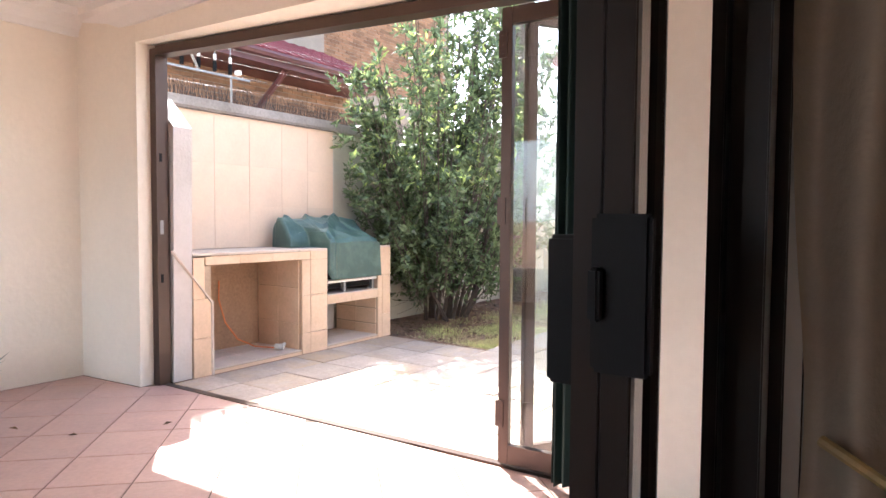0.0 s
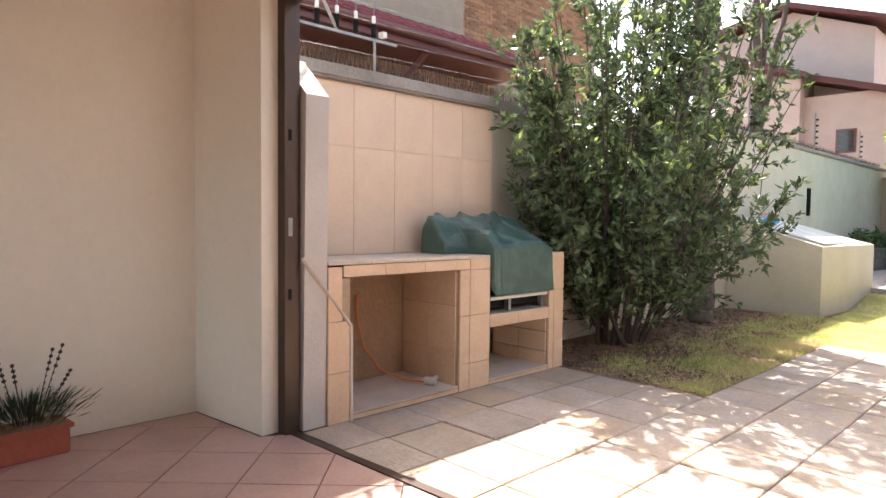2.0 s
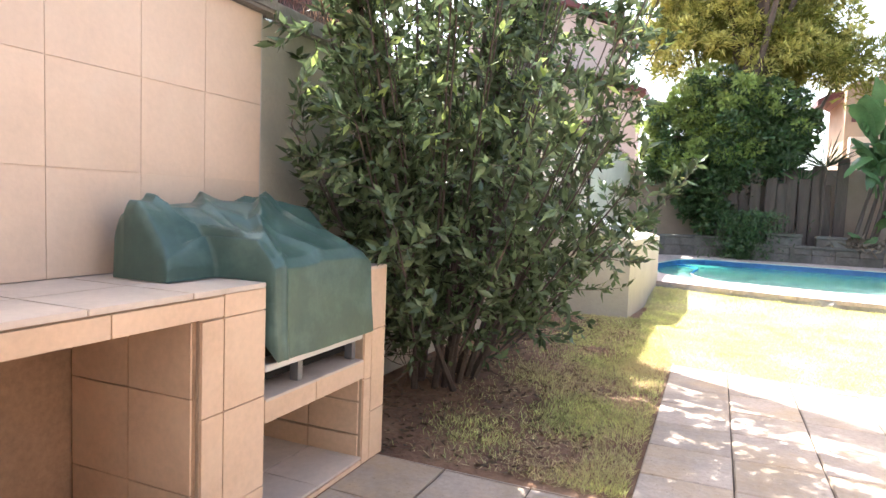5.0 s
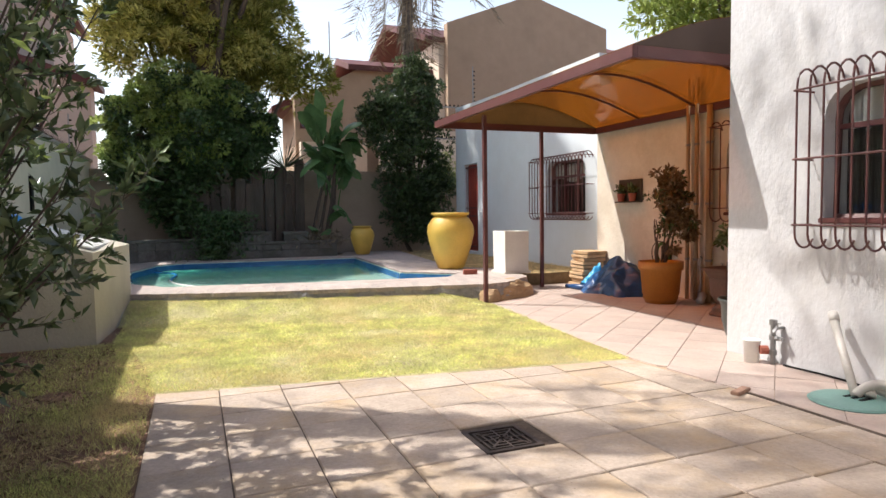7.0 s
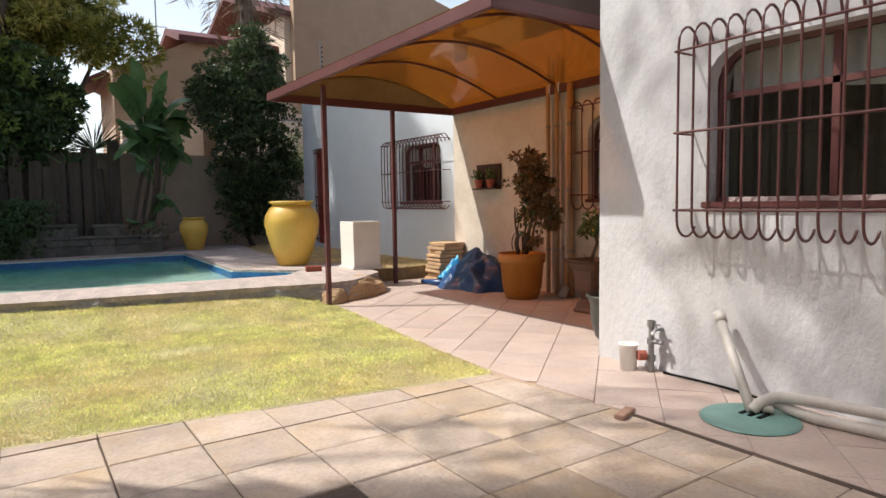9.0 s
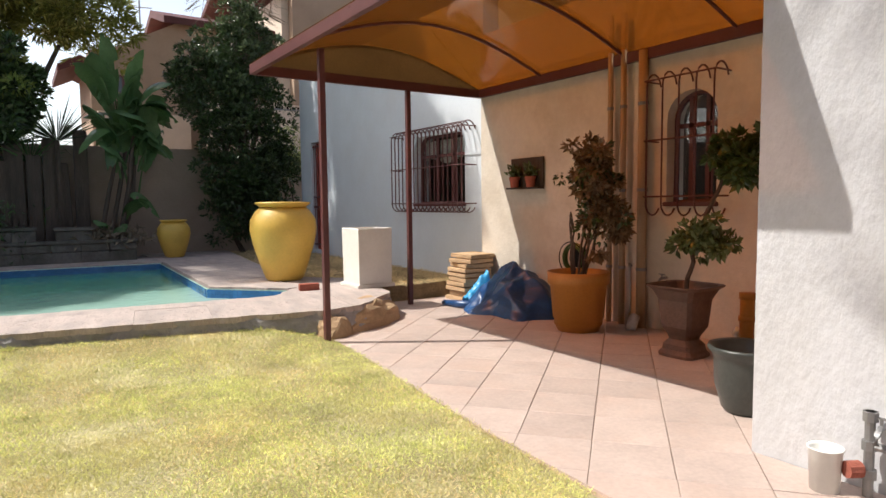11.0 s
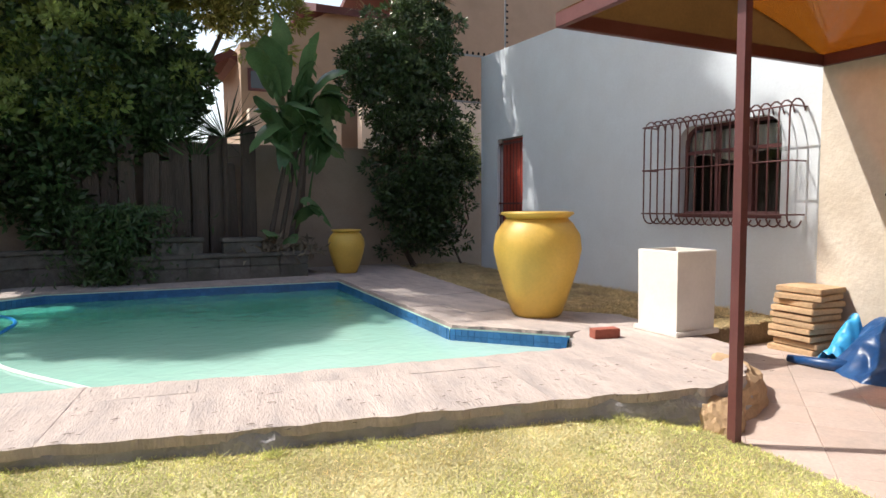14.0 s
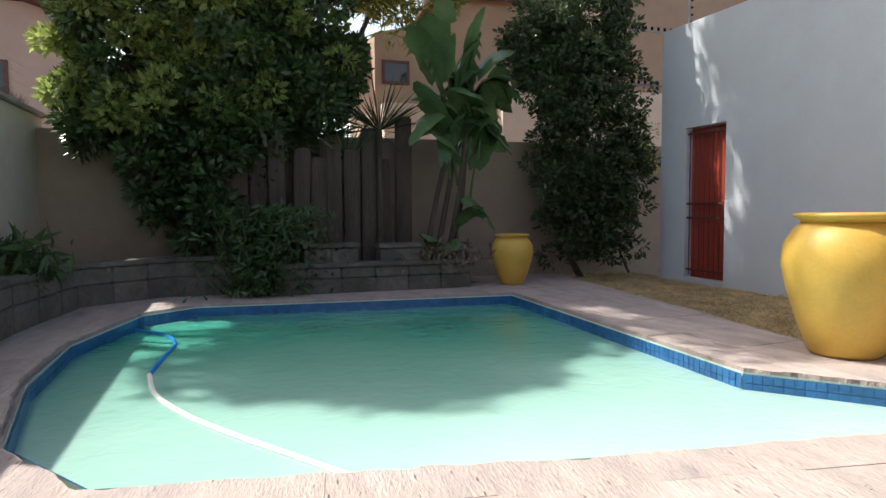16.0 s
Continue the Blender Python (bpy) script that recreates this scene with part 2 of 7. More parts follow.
M["straw"] = mat("straw", (0.74, 0.6, 0.34), 0.9, var=0.3, piece=0.4, bump=0, translucent=0.2)
M["curtain"] = mat("taupe_curtain", (0.19, 0.145, 0.1), 0.8, var=0.06, bump=0.2, translucent=0.15)
M["green_curtain"] = mat("green_fabric", (0.007, 0.026, 0.024), 0.6, var=0.1)
M["net"] = mat("net_curtain", (0.85, 0.83, 0.8), 0.9, var=0.05, translucent=0.3)
M["pool_floor"] = mat("pool_marbelite", (0.55, 0.78, 0.66), 0.7, var=0.06)
M["pool_tile"] = mat("pool_mosaic", (0.03, 0.13, 0.33), 0.25, var=0.2, piece=0.2)
M["blue"] = mat("blue_plastic", (0.02, 0.25, 0.65), 0.35, var=0.1)
M["white_plastic"] = mat("white_plastic", (0.75, 0.75, 0.72), 0.35, var=0.05)
M["orange"] = mat("orange_hose", (0.6, 0.16, 0.04), 0.5, var=0.1)
M["red_brick"] = mat("red_brick", (0.3, 0.09, 0.06), 0.9, var=0.2, bump=0.5)
M["old_brick"] = mat("dusty_brick", (0.3, 0.18, 0.13), 0.9, var=0.2, bump=0.5)
M["flag"] = mat("sandstone_slab", (0.5, 0.34, 0.2), 0.9, var=0.2, bump=0.5, piece=0.15)
M["lid"] = mat("green_manhole_lid", (0.16, 0.3, 0.27), 0.5, var=0.1)
M["iron"] = mat("cast_iron", (0.05, 0.035, 0.03), 0.7, var=0.3, bump=0.3)
M["earth_pot"] = mat("red_clay", (0.38, 0.1, 0.06), 0.75, var=0.15)


def shader(name, build):
    m = bpy.data.materials.new(name)
    m.use_nodes = True
    n, l = m.node_tree.nodes, m.node_tree.links
    build(n, l, n["Principled BSDF"], n["Material Output"])
    return m


def facing(n, l, low, high):
    """A gloss share that grows towards grazing angles."""
    lw, pw, mr = n.new("ShaderNodeLayerWeight"), n.new("ShaderNodeMath"), n.new("ShaderNodeMapRange")
    lw.inputs["Blend"].default_value = 0.5
    pw.operation = "POWER"
    pw.inputs[1].default_value = 4.0
    l.new(lw.outputs["Facing"], pw.inputs[0])
    l.new(pw.outputs[0], mr.inputs["Value"])
    mr.inputs["To Min"].default_value, mr.inputs["To Max"].default_value = low, high
    return lw, mr.outputs[0]


def _glass(n, l, b, o):
    tr, gl, mx = n.new("ShaderNodeBsdfTransparent"), n.new("ShaderNodeBsdfGlossy"), n.new("ShaderNodeMixShader")
    tr.inputs[0].default_value = (0.93, 0.95, 0.94, 1)
    gl.inputs["Roughness"].default_value = 0.02
    l.new(facing(n, l, 0.05, 0.7)[1], mx.inputs[0])
    l.new(tr.outputs[0], mx.inputs[1])
    l.new(gl.outputs[0], mx.inputs[2])
    l.new(mx.outputs[0], o.inputs[0])


def _tinted(n, l, b, o):
    _glass(n, l, b, o)
    for node in n:
        if node.type == "BSDF_TRANSPARENT":
            node.inputs[0].default_value = (0.2, 0.19, 0.18, 1)


def _water(n, l, b, o):
    tc, ns, bp = n.new("ShaderNodeTexCoord"), n.new("ShaderNodeTexNoise"), n.new("ShaderNodeBump")
    ns.inputs["Scale"].default_value, ns.inputs["Detail"].default_value, ns.inputs["Distortion"].default_value = 6.0, 4.0, 0.6
    l.new(tc.outputs["Object"], ns.inputs["Vector"])
    l.new(ns.outputs["Fac"], bp.inputs["Height"])
    bp.inputs["Strength"].default_value, bp.inputs["Distance"].default_value = 0.4, 0.02
    tr, df, gl = n.new("ShaderNodeBsdfTransparent"), n.new("ShaderNodeBsdfDiffuse"), n.new("ShaderNodeBsdfGlossy")
    m1, m2 = n.new("ShaderNodeMixShader"), n.new("ShaderNodeMixShader")
    big, cr = n.new("ShaderNodeTexNoise"), n.new("ShaderNodeMix")
    big.inputs["Scale"].default_value, big.inputs["Detail"].default_value = 0.5, 3.0
    l.new(tc.outputs["Object"], big.inputs["Vector"])
    cr.data_type = "RGBA"
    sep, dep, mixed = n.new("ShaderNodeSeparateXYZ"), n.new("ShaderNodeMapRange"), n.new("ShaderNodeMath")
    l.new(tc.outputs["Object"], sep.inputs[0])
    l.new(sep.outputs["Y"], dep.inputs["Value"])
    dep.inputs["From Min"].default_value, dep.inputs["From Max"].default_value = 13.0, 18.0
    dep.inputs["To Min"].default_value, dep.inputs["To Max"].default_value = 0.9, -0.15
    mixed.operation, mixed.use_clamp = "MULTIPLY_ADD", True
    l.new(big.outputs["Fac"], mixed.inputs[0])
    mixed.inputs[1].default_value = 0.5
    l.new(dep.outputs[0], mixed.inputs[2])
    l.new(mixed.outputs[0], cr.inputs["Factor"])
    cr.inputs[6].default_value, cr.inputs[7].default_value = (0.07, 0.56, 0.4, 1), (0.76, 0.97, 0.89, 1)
    l.new(cr.outputs[2], df.inputs[0])
    tr.inputs[0].default_value = (0.52, 0.92, 0.86, 1)
    gl.inputs["Roughness"].default_value = 0.04
    m1.inputs[0].default_value = 0.6
    lw, share = facing(n, l, 0.02, 0.75)
    l.new(bp.outputs[0], gl.inputs["Normal"])
    l.new(bp.outputs[0], lw.inputs["Normal"])
    l.new(tr.outputs[0], m1.inputs[1])
    l.new(df.outputs[0], m1.inputs[2])
    l.new(share, m2.inputs[0])
    l.new(m1.outputs[0], m2.inputs[1])
    l.new(gl.outputs[0], m2.inputs[2])
    l.new(m2.outputs[0], o.inputs[0])


def _amber(n, l, b, o):
    b.inputs["Base Color"].default_value = (0.26, 0.16, 0.07, 1)
    b.inputs["Roughness"].default_value = 0.06
    tr, df, m1, m2 = n.new("ShaderNodeBsdfTransparent"), n.new("ShaderNodeBsdfTranslucent"), n.new("ShaderNodeMixShader"), n.new("ShaderNodeMixShader")
    tr.inputs[0].default_value = (0.64, 0.34, 0.09, 1)
    df.inputs[0].default_value = (0.3, 0.17, 0.05, 1)
    m1.inputs[0].default_value = 0.12
    m2.inputs[0].default_value = 0.66
    l.new(tr.outputs[0], m1.inputs[1])
    l.new(df.outputs[0], m1.inputs[2])
    l.new(b.outputs[0], m2.inputs[1])
    l.new(m1.outputs[0], m2.inputs[2])
    l.new(m2.outputs[0], o.inputs[0])


M["glass"] = shader("clear_glass", _glass)
M["old_gold"] = mat("old_gold_cord", (0.16, 0.1, 0.03), 0.6, var=0.3)
M["tinted"] = shader("bronze_tinted_glass", _tinted)
M["water"] = shader("milky_pool_water", _water)
M["amber"] = shader("amber_polycarbonate", _amber)


# ---- mesh helpers ----
def mesh_ob(name, bm, material, smooth=False):
    me = bpy.data.meshes.new(name)
    bm.to_mesh(me)
    bm.free()
    me.materials.append(material)
    if smooth:
        me.shade_smooth()
    return new(name, me)


def part(name, bm, material, parent, label="", smooth=False):
    ob = mesh_ob(name, bm, material, smooth)
    ob.parent = parent
    if label:
        tagged(ob, label)
    return ob


def thing(name, place, label, category, group="", kind="", turn=0):
    ob = new(name)
    ob.empty_display_size = 0.1
    ob.matrix_world = pose(*place, 0, 0, turn)
    return tagged(ob, label, category, group, kind)


def single(name, bm, material, label, category, group="", kind="", smooth=False, at=None):
    ob = mesh_ob(name, bm, material, smooth)
    if at is not None:
        ob.matrix_world = at
    return tagged(ob, label, category, group, kind)


def box(bm, x0, x1, y0, y1, z0, z1, bevel=0.0, m=None):
    made = bmesh.ops.create_cube(bm, size=1.0, matrix=Matrix.Translation(((x0 + x1) / 2, (y0 + y1) / 2, (z0 + z1) / 2)) @ Matrix.Diagonal((abs(x1 - x0), abs(y1 - y0), abs(z1 - z0), 1)))["verts"]
    if bevel:
        edges = list({e for v in made for e in v.link_edges})
        made = list({v for f in bmesh.ops.bevel(bm, geom=edges, offset=bevel, segments=2, affect="EDGES")["faces"] for v in f.verts} | {v for v in made if v.is_valid})
    if m is not None:
        bmesh.ops.transform(bm, matrix=m, verts=made)
    return bm


def boxes(*specs, bevel=0.0):
    bm = bmesh.new()
    for s in specs:
        box(bm, *s, bevel=bevel)
    return bm


def tube(bm, pts, r, sides=8, taper=None, cap=True):
    """A round bar through the points."""
    pts = [Vector(p) for p in pts]
    rings = []
    for k, p in enumerate(pts):
        d = (pts[min(k + 1, len(pts) - 1)] - pts[max(k - 1, 0)]).normalized()
        ref = Vector((0, 0, 1)) if abs(d.z) < 0.9 else Vector((1, 0, 0))
        u = d.cross(ref).normalized()
        v = d.cross(u)
        rad = r if taper is None else r + (taper - r) * k / max(1, len(pts) - 1)
        rings.append([bm.verts.new(p + rad * (math.cos(2 * math.pi * a / sides) * u + math.sin(2 * math.pi * a / sides) * v)) for a in range(sides)])
    for a, b in zip(rings, rings[1:]):
        for k in range(sides):
            bm.faces.new((a[k], a[(k + 1) % sides], b[(k + 1) % sides], b[k]))
    if cap:
        bm.faces.new(rings[0][::-1])
        bm.faces.new(rings[-1])
    return bm


def turned(profile, sides=40, square=False):
    """A body of revolution from rows of (radius, height); square: four-sided with eased corners."""
    bm = bmesh.new()
    rings = []
    for r, z in profile:
        ring = []
        for a in range(sides):
            th = 2 * math.pi * (a + 0.5) / sides
            c, s = math.cos(th), math.sin(th)
            k = 1.0 / (abs(c) ** 6 + abs(s) ** 6) ** (1 / 6) if square else 1.0
            ring.append(bm.verts.new((r * k * c, r * k * s, z)))
        rings.append(ring)
    for a, b in zip(rings, rings[1:]):
        for k in range(sides):
            bm.faces.new((a[k], a[(k + 1) % sides], b[(k + 1) % sides], b[k]))
    bm.faces.new(rings[0][::-1])
    bm.faces.new(rings[-1])
    return bm


def prism(outline, z0, z1):
    """A slab with that outline in plan."""
    bm = bmesh.new()
    lo = [bm.verts.new((x, y, z0)) for x, y in outline]
    hi = [bm.verts.new((x, y, z1)) for x, y in outline]
    bm.faces.new(hi)
    bm.faces.new(lo[::-1])
    for k in range(len(outline)):
        j = (k + 1) % len(outline)
        bm.faces.new((lo[k], lo[j], hi[j], hi[k]))
    bmesh.ops.recalc_face_normals(bm, faces=bm.faces)
    return bm


def sheet_with_hole(outer, hole, z):
    bm = bmesh.new()
    for ring in (outer, hole):
        vs = [bm.verts.new((x, y, z)) for x, y in ring]
        for k in range(len(vs)):
            bm.edges.new((vs[k], vs[(k + 1) % len(vs)]))
    bmesh.ops.triangle_fill(bm, use_beauty=True, use_dissolve=False, edges=bm.edges[:])
    bmesh.ops.recalc_face_normals(bm, faces=bm.faces)
    for f in bm.faces:
        if f.normal.z < 0:
            f.normal_flip()
    return bm


def quads_ob(name, verts, faces, material, smooth=False):
    me = bpy.data.meshes.new(name)
    me.from_pydata(verts, [], faces)
    me.materials.append(material)
    if smooth:
        me.shade_smooth()
    return new(name, me)


def leaves(name, centres, normals, size, aspect, material, parent, rng, label="", fold=0.25):
    """Pointed leaves, each bent along its midrib; centres and the ways that they point are arrays."""
    n = len(centres)
    d = normals / np.linalg.norm(normals, axis=1, keepdims=True)
    side = np.cross(d, rng.normal(size=(n, 3)))
    side /= np.linalg.norm(side, axis=1, keepdims=True)
    up = np.cross(side, d)
    s = size * rng.uniform(0.6, 1.25, (n, 1))
    w = s * aspect
    v = np.stack([centres, centres + d * s * 0.45 + side * w * 0.5 + up * w * fold, centres + d * s, centres + d * s * 0.45 - side * w * 0.5 + up * w * fold], 1).reshape(-1, 3)
    k = np.arange(n)[:, None] * 4
    f = np.concatenate([k + [0, 1, 2], k + [0, 2, 3]])
    me = bpy.data.meshes.new(name)
    me.vertices.add(len(v))
    me.vertices.foreach_set("co", v.astype(np.float32).ravel())
    me.loops.add(f.size)
    me.loops.foreach_set("vertex_index", f.astype(np.int32).ravel())
    me.polygons.add(len(f))
    me.polygons.foreach_set("loop_start", np.arange(0, f.size, 3, dtype=np.int32))
    me.update(calc_edges=True)
    me.materials.append(material)
    ob = new(name, me)
    ob.parent = parent
    if label:
        tagged(ob, label)
    return ob


# ---- ground, pool and paving ----
DECK = 0.25
POOL = [(0.58, 14.98), (1.28, 14.2), (0.95, 13.8), (-0.84, 14.04), (-2.1, 14.27), (-3.05, 14.45), (-3.5, 15.05), (-3.72, 16.2), (-3.75, 17.4), (-3.4, 18.8), (-2.9, 19.2), (0.74, 18.85)]
single("ground", sheet_with_hole([(-400, -400), (400, -400), (400, 400), (-400, 400)], [(x, y) for x, y in POOL], -0.02), M["soil"], "bare reddish soil around the shrubs", "ground", kind="structure")
lawn = single("lawn", prism([(-2.96, 9.57), (0.68, 9.02), (0.75, 9.9), (0.88, 10.9), (0.98, 11.7), (1.0, 12.75), (-0.1, 12.95), (-1.5, 13.2), (-3.45, 13.7), (-3.35, 11.75), (-3.1, 10.6)], -0.05, 0.0), M["lawn"], "sunlit patchy yellow-green lawn between paving and pool", "lawn", kind="structure")
FRONT = [(-3.5, 13.72), (-2.45, 13.36), (-1.5, 13.13), (-0.6, 12.97), (0.3, 12.8), (1.0, 12.62), (1.6, 12.5)]


def bank(x, y):
    """Height of the turf, which rises to the deck."""
    for (x0, y0), (x1, y1) in zip(FRONT, FRONT[1:]):
        if x < x1 or x1 == 1.6:
            f = y0 + (y1 - y0) * (x - x0) / (x1 - x0)
            break
    s = min(1, max(0, 1 - (f - y) / 1.1))
    return (0.125 - 0.012 * x) * s * s * (3 - 2 * s) * min(1, max(0, (1.05 - x) / 0.5))


DECK_OUT = [(-4.85, 13.95), (-3.5, 13.72), (-2.45, 13.36), (-1.5, 13.13), (-0.6, 12.97), (0.3, 12.8), (1.0, 12.62), (1.45, 12.7), (2.05, 13.25), (2.2, 13.8), (2.25, 14.7), (1.62, 15.4), (1.9, 17.1), (2.4, 20.9), (-4.85, 21.2)]


v, n = [], 44
for i in range(n + 1):
    x = -3.5 + 4.5 * i / n
    y1 = next(b[1] + (a[1] - b[1]) * (b[0] - x) / (b[0] - a[0]) for a, b in zip(FRONT, FRONT[1:]) if x <= b[0]) + 0.04
    v += [(x, y1 - 1.15 * j / 10, bank(x, y1 - 1.15 * j / 10) + 0.002) for j in range(11)]
bank_ob = bpy.data.meshes.new("lawn_bank")
bank_ob.from_pydata(v, [], [(i * 11 + j, i * 11 + j + 1, i * 11 + j + 12, i * 11 + j + 11) for i in range(n) for j in range(10)])
bank_ob.materials.append(M["lawn"])
tagged(new("lawn_bank", bank_ob), "grassy edge of the lawn rising to the pool deck", "lawn", kind="structure")


def ring_slab(outer, hole, z0, z1):
    bm = sheet_with_hole(outer, hole, z1)
    for ring in (outer, hole):
        top = [bm.verts.new((x, y, z1)) for x, y in ring]
        low = [bm.verts.new((x, y, z0)) for x, y in ring]
        for k in range(len(ring)):
            j = (k + 1) % len(ring)
            bm.faces.new((low[k], low[j], top[j], top[k]))
    return bm


single("pool_deck", ring_slab(DECK_OUT, POOL, -0.05, DECK - 0.05), M["deck_edge"], "raised rough grey concrete pool deck", "pool deck", kind="structure")
single("pavement", prism([(1.9, 14.0), (3.95, 14.0), (3.95, 21.2), (2.4, 21.2), (1.9, 17.1), (1.6, 15.4), (2.24, 14.7)], -0.05, 0.2), M["dry"], "strip of dry straw-coloured grass beside the white wall", "dry grass", kind="structure")
# pool
bm = bmesh.new()
top = [bm.verts.new((x, y, DECK - 0.02)) for x, y in POOL]
low = [bm.verts.new((x * 0.97, y * 0.97 + 0.5, -0.35 if y < 15 else -1.1)) for x, y in POOL]
for k in range(len(POOL)):
    j = (k + 1) % len(POOL)
    bm.faces.new((low[k], low[j], top[j], top[k]))
bm.faces.new(low)
pool = thing("swimming_pool", (0, 0, 0), "pale pool basin full of milky turquoise water, blue tile band", "swimming pool")
part("basin", bm, M["pool_floor"], pool)
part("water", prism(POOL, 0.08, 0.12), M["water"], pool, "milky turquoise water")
bm = bmesh.new()
for k in range(len(POOL)):
    a, b = Vector((*POOL[k], 0)), Vector((*POOL[(k + 1) % len(POOL)], 0))
    d = (b - a).normalized()
    nrm = Vector((-d.y, d.x, 0)) * 0.012
    vs = [bm.verts.new(p) for p in (a + Vector((0, 0, -0.02)), b + Vector((0, 0, -0.02)), b + Vector((0, 0, DECK - 0.03)), a + Vector((0, 0, DECK - 0.03)))]
    for v in vs:
        v.co -= nrm
    bm.faces.new(vs)
part("tile_band", bm, M["pool_tile"], pool, "blue mosaic waterline band")
v, f = [], []
for k in range(len(POOL)):
    a, b = Vector((*POOL[k], 0)), Vector((*POOL[(k + 1) % len(POOL)], 0))
    d = (b - a).normalized()
    inn = Vector((d.y, -d.x, 0))
    L = (b - a).length
    for j in range(int(L / 0.058)):
        for r in range(3):
            i = len(v)
            for off in (0.013, 0.017):
                for du, dz in ((0.002, 0.002), (0.054, 0.002), (0.054, 0.054), (0.002, 0.054)):
                    p = a + d * (j * 0.058 + du) + inn * off
                    v.append((p.x, p.y, 0.05 + r * 0.058 + dz))
            f += [(i + 4, i + 5, i + 6, i + 7), (i, i + 1, i + 5, i + 4), (i + 1, i + 2, i + 6, i + 5), (i + 2, i + 3, i + 7, i + 6), (i + 3, i, i + 4, i + 7)]
ob = quads_ob("mosaic_tiles", v, f, M["pool_tile"])
ob.parent = pool
tagged(ob, "small blue glazed mosaic tiles", kind="stuff")

# ---- house and room ----
single("wall_room_west", boxes((-5.15, -4.95, -1.5, 4.12, 0, 2.75)), M["room_wall"], "smooth cream plaster wall of the sunroom", "wall", kind="structure")
single("wall_room_nib", prism([(-5.15, 4.12), (-4.95, 4.12), (-4.3, 4.2), (-4.27, 4.2), (-4.27, 4.4), (-5.15, 4.4)], 0, 2.75), M["room_wall"], "cream plaster pier beside the folding door", "wall", kind="structure")
bm = prism([(-4.27, 4.2), (-0.8, 4.2), (-0.8, 4.62), (-4.27, 4.4)], 2.4, 2.75)
for v in bm.verts:
    if v.co.z < 2.5:
        v.co.z = 2.45 - 0.036 * (v.co.x + 4.27)
single("wall_lintel", bm, M["room_wall"], "cream plaster lintel above the folding door", "wall", kind="structure")
single("wall_room_north", prism([(-0.8, 4.45), (1.65, 4.45), (1.65, 4.6), (-0.8, 4.6)], 0, 2.75), M["room_wall"], "cream plaster wall beside the folding door", "wall", kind="structure")
single("ceiling", boxes((-5.15, 3.7, -1.5, 4.4, 2.75, 2.9)), M["ceiling"], "white painted ceiling with cornice", "ceiling", kind="structure")
# the wide opening is unseen, added to let skylight into the room
single("wall_south", boxes((-5.15, -4.7, -1.7, -1.5, 0, 2.9), (-4.7, -0.8, -1.7, -1.5, 0, 0.5), (-4.7, -0.8, -1.7, -1.5, 2.4, 2.9), (-0.8, 3.7, -1.7, -1.5, 0, 2.9)), M["room_wall"], "cream wall behind the room, with an unseen opening added for light", "wall", kind="structure")
single("wall_east", boxes((1.2, 1.4, -1.5, 4.45, 0, 2.75)), M["room_wall"], "plain cream inner wall", "wall", kind="structure")
single("floor", boxes((-4.95, 1.2, -1.5, 4.45, -0.05, -0.004)), M["joint"], "grouted floor bed under the tiles", "floor", kind="structure")
single("roof_room", boxes((-5.3, 1.65, -1.7, 4.5, 2.9, 3.1)), M["house_cream"], "flat roof over the sunroom", "roof", kind="structure")


def arch_outline(w, h, r, y0, z0, n=6):
    """Outline (y, z) of an opening with rounded upper corners, anticlockwise from its lower left."""
    pts = [(y0, z0), (y0 + w, z0)]
    for cy, a0 in ((y0 + w - r, 0), (y0 + r, 90)):
        for k in range(n + 1):
            a = radians(a0 + 90 * k / n)
            pts.append((cy + r * math.cos(a), z0 + h - r + r * math.sin(a)))
    return pts


def wall_x(name, x0, x1, outline, holes, material, label):
    """An upright wall between x0 and x1 with that outline in (y, z), pierced by openings."""
    bm = bmesh.new()
    for x, flip in ((x0, False), (x1, True)):
        edges = []
        for ring in [outline] + holes:
            vs = [bm.verts.new((x, y, z)) for y, z in ring]
            edges += [bm.edges.new((vs[k], vs[(k + 1) % len(vs)])) for k in range(len(vs))]
        bmesh.ops.triangle_fill(bm, use_beauty=True, edges=edges)
    for ring in [outline] + holes:
        a = [bm.verts.new((x0, y, z)) for y, z in ring]
        b = [bm.verts.new((x1, y, z)) for y, z in ring]
        for k in range(len(ring)):
            j = (k + 1) % len(ring)
            bm.faces.new((a[k], a[j], b[j], b[k]))
    bmesh.ops.remove_doubles(bm, verts=bm.verts, dist=1e-5)
    bmesh.ops.recalc_face_normals(bm, faces=bm.faces)
    return single(name, bm, material, label, "wall", kind="structure")


WX = 1.65
wall_x("wall_house_west", WX, WX + 0.25, [(4.41, 0), (8.93, 0), (8.93, 3.7), (4.41, 3.7)], [arch_outline(2.1, 0.95, 0.22, 5.95, 1.17)], M["white_plaster"], "rough white plaster house wall dappled with shade")
single("wall_house_north", boxes((WX + 0.25, 3.7, 8.73, 8.93, 0, 3.7)), M["white_plaster"], "white plaster return wall", "wall", kind="structure")
wall_x("wall_recess", 3.7, 3.95, [(8.93, 0), (13.72, 0), (13.72, 3.3), (8.93, 3.3)], [arch_outline(0.5, 0.98, 0.24, 10.45, 1.2)], M["recess_plaster"], "plaster wall under the canopy, amber light put into its cream colour")
wall_x("wall_garden_east", 3.74, 3.99, [(13.72, 0), (19.95, 0), (19.95, 3.93), (17.6, 3.88), (13.72, 3.88)],
       [arch_outline(1.28, 0.98, 0.2, 14.13, 1.2), [(18.62, 0.28), (19.4, 0.28), (19.4, 2.43), (18.62, 2.43)]], M["garden_plaster"], "tall white plaster garden wall with window and door")
